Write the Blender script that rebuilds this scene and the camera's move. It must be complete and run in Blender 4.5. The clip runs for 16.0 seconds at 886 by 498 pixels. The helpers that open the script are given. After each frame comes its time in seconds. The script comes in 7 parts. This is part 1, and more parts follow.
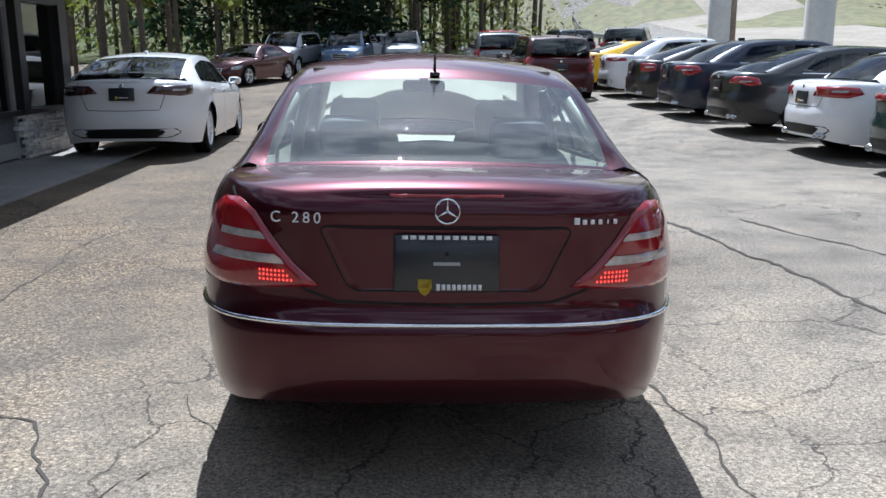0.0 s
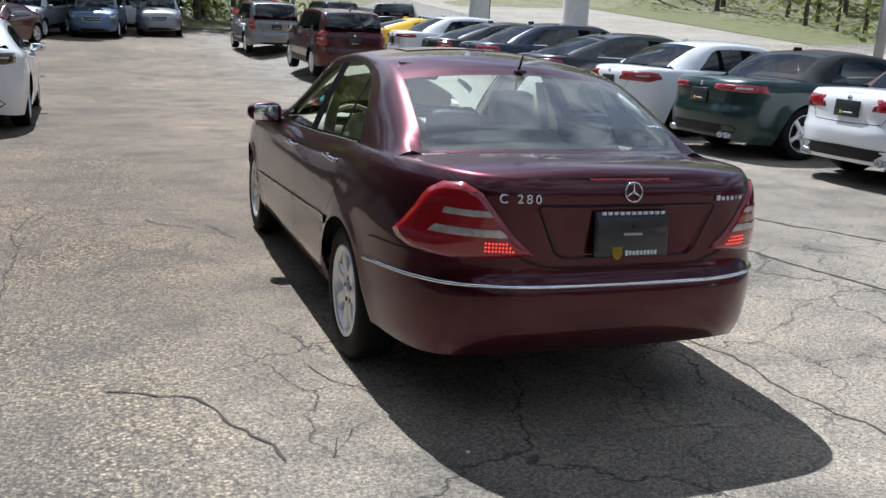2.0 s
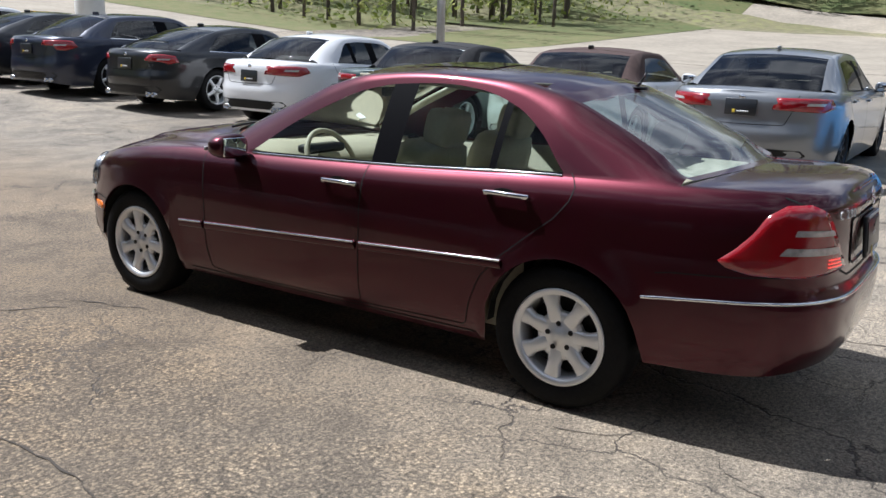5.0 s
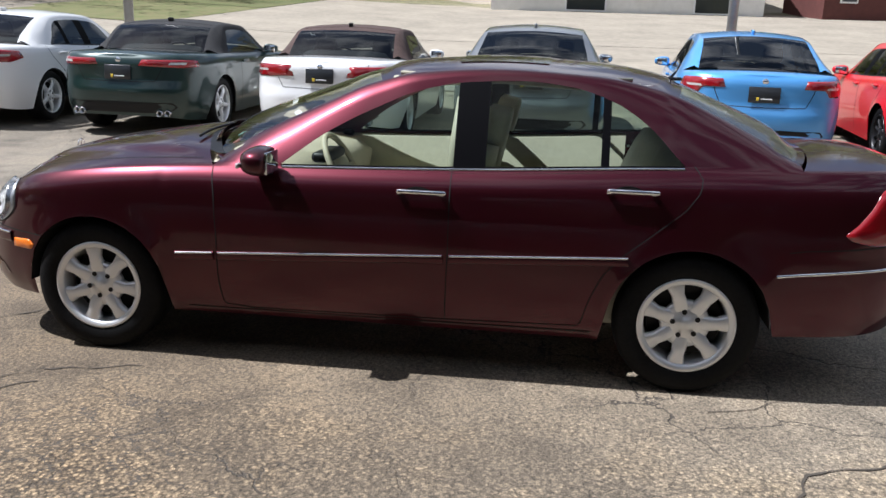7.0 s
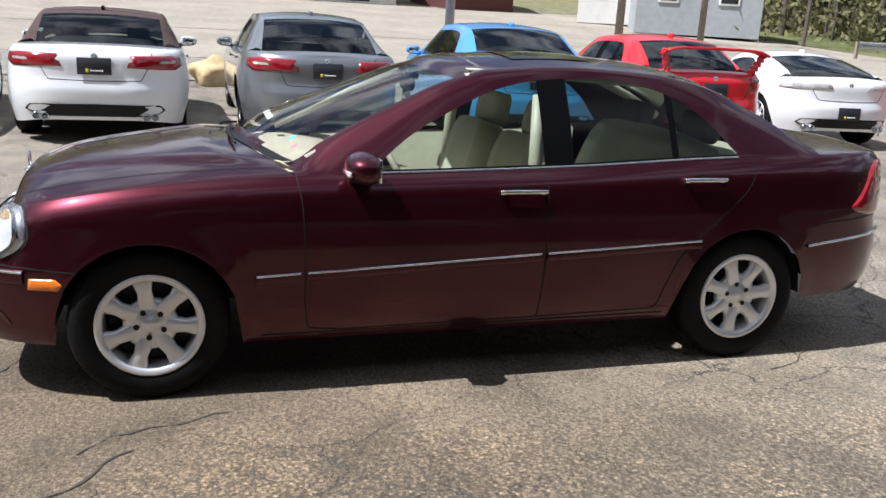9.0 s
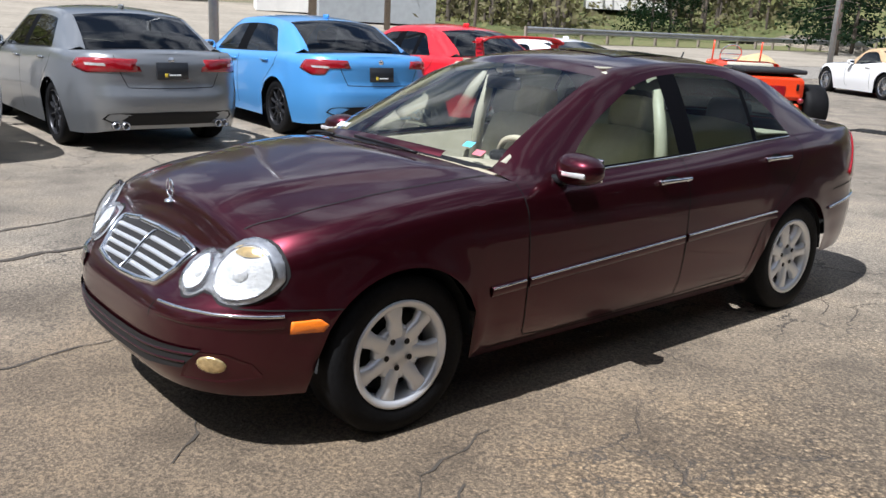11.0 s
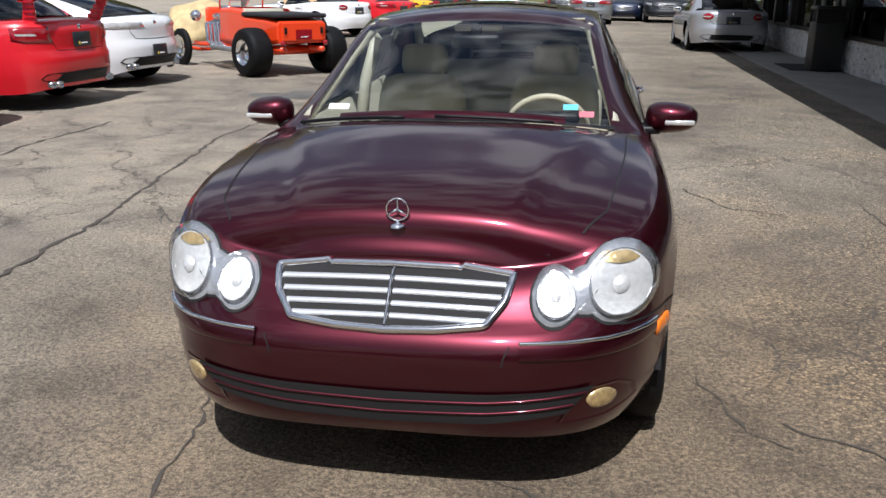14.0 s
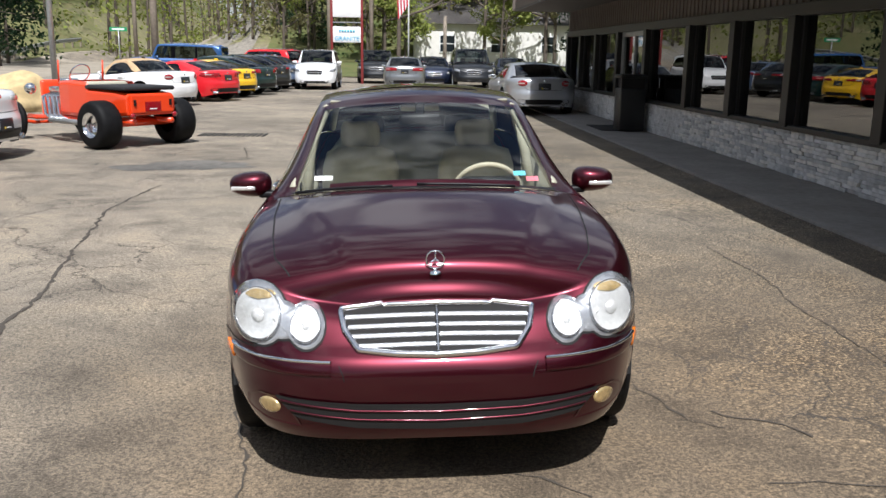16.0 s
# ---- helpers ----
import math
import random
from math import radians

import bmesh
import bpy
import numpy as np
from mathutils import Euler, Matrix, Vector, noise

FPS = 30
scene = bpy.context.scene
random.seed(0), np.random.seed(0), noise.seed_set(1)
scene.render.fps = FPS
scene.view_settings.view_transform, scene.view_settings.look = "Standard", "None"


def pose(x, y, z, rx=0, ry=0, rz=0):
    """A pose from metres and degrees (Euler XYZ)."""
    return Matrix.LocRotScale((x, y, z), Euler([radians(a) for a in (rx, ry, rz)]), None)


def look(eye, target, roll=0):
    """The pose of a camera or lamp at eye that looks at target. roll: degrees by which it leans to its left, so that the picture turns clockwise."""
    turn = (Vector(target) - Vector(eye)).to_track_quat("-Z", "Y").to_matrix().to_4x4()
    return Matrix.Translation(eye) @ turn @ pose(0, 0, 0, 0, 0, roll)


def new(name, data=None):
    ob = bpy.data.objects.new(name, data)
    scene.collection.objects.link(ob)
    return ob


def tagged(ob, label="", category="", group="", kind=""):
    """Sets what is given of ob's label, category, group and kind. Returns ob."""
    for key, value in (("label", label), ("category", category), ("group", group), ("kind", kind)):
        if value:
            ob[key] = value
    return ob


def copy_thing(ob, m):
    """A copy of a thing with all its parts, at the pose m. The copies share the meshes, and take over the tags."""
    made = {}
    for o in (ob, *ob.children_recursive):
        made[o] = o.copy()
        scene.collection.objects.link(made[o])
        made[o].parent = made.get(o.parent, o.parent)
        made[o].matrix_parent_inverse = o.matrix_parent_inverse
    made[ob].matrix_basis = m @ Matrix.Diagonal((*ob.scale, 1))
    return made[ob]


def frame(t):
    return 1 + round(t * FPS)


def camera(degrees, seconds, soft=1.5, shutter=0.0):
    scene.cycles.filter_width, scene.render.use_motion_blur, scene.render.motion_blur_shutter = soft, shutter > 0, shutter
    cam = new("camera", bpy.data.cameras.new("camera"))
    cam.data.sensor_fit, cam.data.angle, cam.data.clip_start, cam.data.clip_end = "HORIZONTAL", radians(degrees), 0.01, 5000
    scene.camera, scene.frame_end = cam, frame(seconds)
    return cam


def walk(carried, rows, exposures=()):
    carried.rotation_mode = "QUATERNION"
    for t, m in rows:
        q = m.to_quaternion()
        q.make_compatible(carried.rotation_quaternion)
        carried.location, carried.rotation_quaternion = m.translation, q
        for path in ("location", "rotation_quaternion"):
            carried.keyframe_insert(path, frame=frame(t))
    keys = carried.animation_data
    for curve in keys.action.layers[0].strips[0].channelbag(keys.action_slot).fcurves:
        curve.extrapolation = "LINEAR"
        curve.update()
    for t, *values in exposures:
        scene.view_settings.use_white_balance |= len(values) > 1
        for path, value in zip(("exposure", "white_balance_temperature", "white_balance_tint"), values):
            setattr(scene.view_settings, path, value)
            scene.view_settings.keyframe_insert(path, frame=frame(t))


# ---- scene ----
cam = camera(54.1, 16.0)
PATH = [
    (0, (-0.139, -4.884, 1.337), (-0.041, -2.933, 0.907), -0.2),
    (0.5, (-0.316, -5.157, 1.404), (-0.154, -3.211, 0.972), 0.5),
    (1, (-0.745, -5.308, 1.442), (-0.447, -3.386, 0.977), 0.9),
    (1.5, (-1.237, -5.2, 1.424), (-0.751, -3.321, 0.945), 1.8),
    (2, (-1.768, -5.076, 1.449), (-1.083, -3.262, 0.961), 2.0),
    (2.5, (-2.257, -4.912, 1.46), (-1.42, -3.173, 0.936), 1.9),
    (3, (-2.722, -4.559, 1.489), (-1.696, -2.928, 0.955), 1.5),
    (3.5, (-3.194, -4.178, 1.504), (-1.968, -2.684, 0.989), 1.3),
    (4, (-3.514, -3.697, 1.516), (-2.134, -2.34, 1.013), 1.0),
    (4.2, (-3.624, -3.525, 1.503), (-2.188, -2.223, 1.012), 1.0),
    (6.3, (-4.339, -1.492, 1.542), (-2.492, -0.925, 1.023), 2.6),
    (6.5, (-4.381, -1.257, 1.561), (-2.508, -0.784, 1.043), 2.4),
    (7, (-4.502, -0.776, 1.56), (-2.59, -0.519, 1.034), 1.7),
    (7.5, (-4.43, -0.312, 1.532), (-2.508, -0.271, 0.983), 1.5),
    (8, (-4.441, 0.195, 1.534), (-2.525, 0.015, 0.992), 1.9),
    (8.5, (-4.391, 0.736, 1.52), (-2.505, 0.344, 0.982), 2.3),
    (9, (-4.262, 1.23, 1.527), (-2.419, 0.655, 1.003), 3.3),
    (9.5, (-4.158, 1.725, 1.518), (-2.377, 0.969, 1.01), 3.8),
    (10, (-3.913, 2.201, 1.504), (-2.21, 1.283, 0.998), 4.0),
    (10.2, (-3.791, 2.424, 1.501), (-2.122, 1.447, 0.993), 3.9),
    (12.3, (-2.209, 3.904, 1.436), (-1.123, 2.303, 0.923), 1.0),
    (12.5, (-2.04, 3.981, 1.442), (-1.018, 2.34, 0.93), 0.9),
    (13, (-1.525, 4.241, 1.454), (-0.742, 2.479, 0.923), 1.3),
    (13.4, (-1.082, 4.307, 1.452), (-0.534, 2.471, 0.881), 1.9),
    (13.5, (-1.011, 4.301, 1.434), (-0.487, 2.454, 0.871), 1.6),
    (14, (-0.551, 4.347, 1.432), (-0.237, 2.459, 0.852), 0.9),
    (14.5, (-0.154, 4.359, 1.435), (-0.078, 2.445, 0.861), 1.4),
    (15, (0.138, 4.42, 1.472), (0.036, 2.497, 0.932), 1.6),
    (15.5, (0.233, 4.738, 1.518), (0.108, 2.802, 1.033), 0.7),
    (16, (0.154, 5.054, 1.543), (0.041, 3.106, 1.105), 0.8),
]
walk(cam, [(t, look(eye, target, roll)) for t, eye, target, roll in PATH],
     exposures=((0, 0.70, 5400, 9), (2, 0.52, 5550, 9), (4, 0.56, 5700, 10), (6.3, 0.62, 5900, 11), (10, 0.70, 5850, 11), (12.5, 0.38, 5900, 11), (14, 0.30, 5950, 11), (16, 0.46, 6100, 10)))

# ---- world, sun ----
world = bpy.data.worlds.new("sky")
scene.world = world
world.use_nodes = True
wn = world.node_tree
sky = wn.nodes.new("ShaderNodeTexSky")
sky.sky_type, sky.sun_disc = "NISHITA", False
SUN_DIR = Vector((-0.03, 0.53, 0.85)).normalized()
sky.sun_elevation = math.asin(SUN_DIR.z)
sky.sun_rotation = math.atan2(SUN_DIR.x, SUN_DIR.y)
sky.air_density, sky.dust_density = 1.0, 1.5
# drifting spring cloud over the clear sky
wtex = wn.nodes.new("ShaderNodeTexCoord")
wmap = wn.nodes.new("ShaderNodeMapping")
wmap.inputs["Scale"].default_value = (2.2, 2.2, 5.0)
wnoi = wn.nodes.new("ShaderNodeTexNoise")
wnoi.inputs["Scale"].default_value, wnoi.inputs["Detail"].default_value = 2.2, 6
wram = wn.nodes.new("ShaderNodeValToRGB")
wram.color_ramp.elements[0].position, wram.color_ramp.elements[1].position = 0.46, 0.62
wmix = wn.nodes.new("ShaderNodeMixRGB")
wmix.inputs["Color2"].default_value = (11.5, 11.7, 12.0, 1)
wn.links.new(wtex.outputs["Generated"], wmap.inputs["Vector"])
wn.links.new(wmap.outputs["Vector"], wnoi.inputs["Vector"])
wn.links.new(wnoi.outputs["Fac"], wram.inputs["Fac"])
wn.links.new(wram.outputs["Color"], wmix.inputs["Fac"])
wn.links.new(sky.outputs["Color"], wmix.inputs["Color1"])
wbg = wn.nodes["Background"]
wn.links.new(wmix.outputs["Color"], wbg.inputs["Color"])
wbg.inputs["Strength"].default_value = 0.05
sun = new("sun", bpy.data.lights.new("sun", "SUN"))
sun.data.energy, sun.data.angle, sun.data.color = 5.0, radians(0.53), (1.0, 0.965, 0.92)
sun.matrix_world = look(SUN_DIR * 60, (0, 0, 0))


# ---- materials ----
def mat(name, color, rough=0.5, metal=0.0, noise_scale=0.0, amount=0.0, bump=0.0, coat=0.0, emit=0.0, second=None, spec=0.5):
    """A principled material; with noise_scale its colour varies at two scales, and bump gives it relief."""
    m = bpy.data.materials.new(name)
    m.use_nodes = True
    nt = m.node_tree
    b = nt.nodes["Principled BSDF"]
    b.inputs["Base Color"].default_value = (*color, 1)
    b.inputs["Roughness"].default_value, b.inputs["Metallic"].default_value = rough, metal
    b.inputs["Coat Weight"].default_value, b.inputs["Coat Roughness"].default_value = coat, 0.03
    b.inputs["Specular IOR Level"].default_value = spec
    if emit:
        b.inputs["Emission Color"].default_value, b.inputs["Emission Strength"].default_value = (*color, 1), emit
    if noise_scale:
        tc = nt.nodes.new("ShaderNodeTexCoord")
        n1, n2 = nt.nodes.new("ShaderNodeTexNoise"), nt.nodes.new("ShaderNodeTexNoise")
        n1.inputs["Scale"].default_value, n2.inputs["Scale"].default_value = noise_scale, noise_scale / 9
        n1.inputs["Detail"].default_value = n2.inputs["Detail"].default_value = 5
        add = nt.nodes.new("ShaderNodeMath")
        add.operation = "MULTIPLY_ADD"
        add.inputs[1].default_value = 0.5
        half = nt.nodes.new("ShaderNodeMath")
        half.operation = "MULTIPLY"
        half.inputs[1].default_value = 0.5
        ramp = nt.nodes.new("ShaderNodeValToRGB")
        s2 = second or tuple(c * (1 - amount) for c in color)
        hi = color if second else tuple(min(1, c * (1 + amount)) for c in color)
        ramp.color_ramp.elements[0].position, ramp.color_ramp.elements[1].position = 0.35, 0.65
        ramp.color_ramp.elements[0].color, ramp.color_ramp.elements[1].color = (*s2, 1), (*hi, 1)
        for n in (n1, n2):
            nt.links.new(tc.outputs["Object"], n.inputs["Vector"])
        nt.links.new(n2.outputs["Fac"], half.inputs[0])
        nt.links.new(n1.outputs["Fac"], add.inputs[0])
        nt.links.new(half.outputs[0], add.inputs[2])
        nt.links.new(add.outputs[0], ramp.inputs["Fac"])
        nt.links.new(ramp.outputs["Color"], b.inputs["Base Color"])
        if bump:
            bp = nt.nodes.new("ShaderNodeBump")
            bp.inputs["Strength"].default_value, bp.inputs["Distance"].default_value = min(1, bump), 0.01
            nt.links.new(n1.outputs["Fac"], bp.inputs["Height"])
            nt.links.new(bp.outputs["Normal"], b.inputs["Normal"])
    return m


def paint(name, color, flake=0.35, rough=0.32):
    """Car paint: a metallic flake base under a clear coat, with a film of dust."""
    m = mat(name, color, rough, flake, coat=1.0)
    m.node_tree.nodes["Principled BSDF"].inputs["Coat IOR"].default_value = 1.38
    nt = m.node_tree
    b = nt.nodes["Principled BSDF"]
    tc, n = nt.nodes.new("ShaderNodeTexCoord"), nt.nodes.new("ShaderNodeTexNoise")
    n.inputs["Scale"].default_value, n.inputs["Detail"].default_value = 3.0, 6
    mr = nt.nodes.new("ShaderNodeMapRange")
    mr.inputs["To Min"].default_value, mr.inputs["To Max"].default_value = 0.02, 0.09
    nt.links.new(tc.outputs["Object"], n.inputs["Vector"])
    nt.links.new(n.outputs["Fac"], mr.inputs["Value"])
    nt.links.new(mr.outputs["Result"], b.inputs["Coat Roughness"])
    return m


def glass(name, tint, gloss=1.45, rough=0.0, dust=0.0):
    m = bpy.data.materials.new(name)
    m.use_nodes = True
    nt = m.node_tree
    nt.nodes.remove(nt.nodes["Principled BSDF"])
    out = nt.nodes["Material Output"]
    tr, gl = nt.nodes.new("ShaderNodeBsdfTransparent"), nt.nodes.new("ShaderNodeBsdfGlossy")
    tr.inputs["Color"].default_value = (*tint, 1)
    gl.inputs["Roughness"].default_value = rough
    fr, mx = nt.nodes.new("ShaderNodeFresnel"), nt.nodes.new("ShaderNodeMixShader")
    fr.inputs["IOR"].default_value = gloss
    nt.links.new(fr.outputs[0], mx.inputs[0])
    nt.links.new(tr.outputs[0], mx.inputs[1])
    nt.links.new(gl.outputs[0], mx.inputs[2])
    last = mx.outputs[0]
    if dust:
        df_, mx2 = nt.nodes.new("ShaderNodeBsdfDiffuse"), nt.nodes.new("ShaderNodeMixShader")
        df_.inputs["Color"].default_value = (0.8, 0.82, 0.82, 1)
        mx2.inputs[0].default_value = dust
        nt.links.new(last, mx2.inputs[1])
        nt.links.new(df_.outputs[0], mx2.inputs[2])
        last = mx2.outputs[0]
    nt.links.new(last, out.inputs["Surface"])
    return m


M = dict(
    maroon=paint("maroon_paint", (0.060, 0.0052, 0.0120), 0.84, 0.35),
    white=paint("white_paint", (0.80, 0.80, 0.80), 0.0),
    navy=paint("navy_paint", (0.012, 0.018, 0.04), 0.3),
    black=paint("black_paint", (0.010, 0.011, 0.013), 0.2),
    green=paint("dark_green_paint", (0.008, 0.028, 0.026), 0.3),
    grey=paint("grey_paint", (0.24, 0.25, 0.26), 0.6),
    silver=paint("silver_paint", (0.45, 0.46, 0.48), 0.6),
    blue=paint("light_blue_paint", (0.10, 0.34, 0.72), 0.25),
    red=paint("red_paint", (0.62, 0.012, 0.02), 0.0),
    yellow=paint("yellow_paint", (0.85, 0.50, 0.01), 0.0),
    orange=paint("orange_paint", (0.78, 0.055, 0.008), 0.0),
    darkred=paint("dark_red_paint", (0.07, 0.012, 0.014), 0.4),
    steelblue=paint("steel_blue_paint", (0.10, 0.15, 0.24), 0.5),
    jeepblue=paint("blue_paint", (0.03, 0.10, 0.28), 0.2),
    chrome=mat("chrome", (0.82, 0.83, 0.85), 0.09, 1.0),
    alloy=mat("alloy", (0.80, 0.81, 0.82), 0.32, 0.5),
    alloy_dark=mat("dark_alloy", (0.03, 0.03, 0.033), 0.35, 0.5),
    rubber=mat("tyre_rubber", (0.008, 0.008, 0.0085), 0.6, noise_scale=60, amount=0.3, bump=0.2, spec=0.12),
    trim=mat("black_trim", (0.009, 0.009, 0.010), 0.45, spec=0.25),
    gloss=mat("gloss_black", (0.008, 0.008, 0.009), 0.12, coat=0.5),
    gap=mat("panel_gap", (0.006, 0.005, 0.005), 0.8),
    under=mat("underbody", (0.012, 0.012, 0.012), 0.9),
    beige=mat("beige_leather", (0.42, 0.40, 0.31), 0.5, noise_scale=40, amount=0.08, bump=0.1),
    beige_dark=mat("tan_plastic", (0.46, 0.41, 0.31), 0.6, noise_scale=60, amount=0.06),
    charcoal=mat("charcoal_cloth_and_shade", (0.03, 0.03, 0.033), 0.7, noise_scale=50, amount=0.2),
    lamp_band=mat("lamp_band", (0.50, 0.46, 0.45), 0.15, 0.3, noise_scale=40, amount=0.3, coat=1.0),
    lamp_red=mat("red_lens", (0.26, 0.005, 0.010), 0.12, coat=1.0),
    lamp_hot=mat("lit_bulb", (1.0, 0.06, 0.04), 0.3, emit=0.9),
    lamp_clear=mat("clear_lens", (0.62, 0.60, 0.58), 0.12, 0.35, noise_scale=30, amount=0.25, coat=1.0),
    lamp_head=mat("headlamp_reflector", (0.42, 0.43, 0.45), 0.25, 0.5, noise_scale=30, amount=0.3, bump=0.15, coat=1.0),
    # pale half-diffuse bowl: the sun a mirror would return is put into its colour
    lamp_bowl=mat("lamp_bowl", (0.72, 0.72, 0.71), 0.28, 0.4, noise_scale=55, amount=0.15, bump=0.35, coat=0.6),
    smoked=mat("smoked_lens", (0.05, 0.012, 0.012), 0.1, coat=1.0),
    lamp_amber=mat("amber_lens", (0.85, 0.20, 0.01), 0.2, coat=1.0),
    lamp_fog=mat("fog_lens", (0.62, 0.46, 0.22), 0.2, 0.6, noise_scale=60, amount=0.35, bump=0.3, coat=1.0),
    glass=glass("car_glass", (0.93, 0.97, 0.95), 1.55),
    # white film stands for dust and for the glare haze on the rear screen
    rear_glass=glass("dusty_hazed_rear_glass", (0.74, 0.88, 0.86), 2.5, dust=0.06),
    glass_dark=glass("tinted_glass", (0.25, 0.29, 0.28), 1.7),
    lens=glass("lens_glass", (0.95, 0.96, 0.97), 1.45),
    pillar=mat("pillar_black", (0.004, 0.004, 0.005), 0.5, spec=0.03),
    screen_glass=glass("windscreen_glass", (0.92, 0.97, 0.95), 1.72),
    door_glass=glass("green_door_glass", (0.66, 0.76, 0.70), 1.30),
    bar=mat("silver_bar", (0.70, 0.71, 0.73), 0.30, 0.65),
    lamp_rim=mat("lamp_rim", (0.50, 0.51, 0.53), 0.25, 0.9),
    mirror=mat("mirror_glass", (0.8, 0.82, 0.84), 0.02, 1.0),
    softblack=mat("black_canvas", (0.016, 0.016, 0.018), 0.9, noise_scale=90, amount=0.3, bump=0.2),
    softbrown=mat("brown_canvas", (0.06, 0.035, 0.03), 0.9, noise_scale=90, amount=0.3, bump=0.2),
    softtan=mat("tan_canvas", (0.45, 0.31, 0.18), 0.9, noise_scale=90, amount=0.2, bump=0.2),
    badge=mat("badge_white", (0.75, 0.75, 0.75), 0.4),
    plate=mat("plate_black", (0.02, 0.022, 0.026), 0.35, coat=0.3),
    shield=mat("shield_yellow", (0.75, 0.55, 0.05), 0.4),
    sticker_a=mat("sticker_cyan", (0.15, 0.55, 0.70), 0.4),
    sticker_b=mat("sticker_pink", (0.65, 0.18, 0.22), 0.4),
    trunk_bark=mat("bark", (0.10, 0.080, 0.062), 0.9, noise_scale=12, amount=0.4, bump=0.6),
    pole_wood=mat("weathered_pole_wood", (0.24, 0.20, 0.16), 0.85, noise_scale=9, amount=0.25, bump=0.3),
    metal_grey=mat("galvanised_steel", (0.38, 0.39, 0.40), 0.45, 0.6, noise_scale=8, amount=0.15),
    concrete_w=mat("white_column", (0.62, 0.62, 0.60), 0.7, noise_scale=6, amount=0.1),
    wood_black=mat("dark_bronze_frame", (0.012, 0.011, 0.011), 0.45),
    siding=mat("dark_ribbed_siding", (0.12, 0.098, 0.085), 0.6, noise_scale=4, amount=0.15),
    soffit=mat("dark_soffit", (0.085, 0.076, 0.07), 0.7, noise_scale=4, amount=0.15),
    roofing=mat("dark_roofing", (0.05, 0.048, 0.046), 0.9, noise_scale=10, amount=0.3, bump=0.3),
    mortar=mat("dark_mortar", (0.10, 0.10, 0.10), 0.9, noise_scale=20, amount=0.3),
    mat_black=mat("door_mat", (0.015, 0.015, 0.015), 0.95, noise_scale=80, amount=0.4, bump=0.4),
    walk=mat("walkway_concrete", (0.26, 0.24, 0.22), 0.9, noise_scale=14, amount=0.18, bump=0.2),
    shop_glass=glass("shop_glass", (0.30, 0.33, 0.32), 2.7),
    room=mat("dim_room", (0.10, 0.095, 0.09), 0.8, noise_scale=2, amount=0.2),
    house_w=mat("white_clapboard", (0.72, 0.70, 0.66), 0.7, noise_scale=3, amount=0.08),
    house_g=mat("grey_block_wall", (0.34, 0.36, 0.37), 0.8, noise_scale=3, amount=0.12),
    house_roof=mat("shingle_roof", (0.12, 0.11, 0.105), 0.9, noise_scale=7, amount=0.25),
    barn=mat("dark_red_barn", (0.10, 0.03, 0.025), 0.8, noise_scale=3, amount=0.15),
    pane=mat("dark_window_pane", (0.02, 0.025, 0.03), 0.08),
    sign_w=mat("white_sign_panel", (0.80, 0.80, 0.79), 0.5, noise_scale=3, amount=0.04),
    sign_blue=mat("sign_blue", (0.10, 0.42, 0.65), 0.5),
    sign_red=mat("sign_red_post", (0.20, 0.025, 0.025), 0.5),
    sign_green=mat("street_sign_green", (0.02, 0.25, 0.10), 0.5),
    flag_red=mat("flag_red", (0.55, 0.03, 0.05), 0.8),
    flag_white=mat("flag_white", (0.75, 0.75, 0.75), 0.8),
    flag_blue=mat("flag_blue", (0.03, 0.05, 0.2), 0.8),
    boulder=mat("sandstone_boulder", (0.50, 0.38, 0.20), 0.9, noise_scale=5, amount=0.3, bump=0.6),
    wire=mat("black_wire", (0.02, 0.02, 0.02), 0.6),
    warn=mat("warning_yellow", (0.75, 0.48, 0.02), 0.5),
)


# ---- mesh helpers ----
def part(name, bm, material, parent=None, label="", smooth=True):
    """Links a bmesh as one mesh object, under a thing or a part."""
    me = bpy.data.meshes.new(name)
    bm.to_mesh(me)
    bm.free()
    me.materials.append(material)
    if smooth:
        me.shade_smooth()
    ob = new(name, me)
    if parent:
        ob.parent = parent
    if label:
        ob["label"] = label
    return ob


def mesh_of(name, verts, faces, material, parent=None, label="", smooth=True, normals=None):
    me = bpy.data.meshes.new(name)
    me.from_pydata([tuple(v) for v in verts], [], faces)
    me.materials.append(material)
    if smooth:
        me.shade_smooth()
    if normals is not None:
        me.normals_split_custom_set_from_vertices([tuple(n) for n in normals])
    ob = new(name, me)
    if parent:
        ob.parent = parent
    if label:
        ob["label"] = label
    return ob


def box(bm, cx, cy, cz, sx, sy, sz, bevel=0.0, m=None, seg=2):
    r = bmesh.ops.create_cube(bm, size=1, matrix=(m or Matrix.Identity(4)) @ Matrix.Translation((cx, cy, cz)) @ Matrix.Diagonal((sx, sy, sz, 1)))
    if bevel:
        es = list({e for v in r["verts"] for e in v.link_edges})
        bmesh.ops.bevel(bm, geom=es, offset=bevel, segments=seg, profile=0.5, affect="EDGES")
    return bm


def boxed(name, cx, cy, cz, sx, sy, sz, material, parent=None, bevel=0.0, label="", m=None, seg=2):
    return part(name, box(bmesh.new(), cx, cy, cz, sx, sy, sz, bevel, m, seg), material, parent, label, smooth=bevel > 0.015)


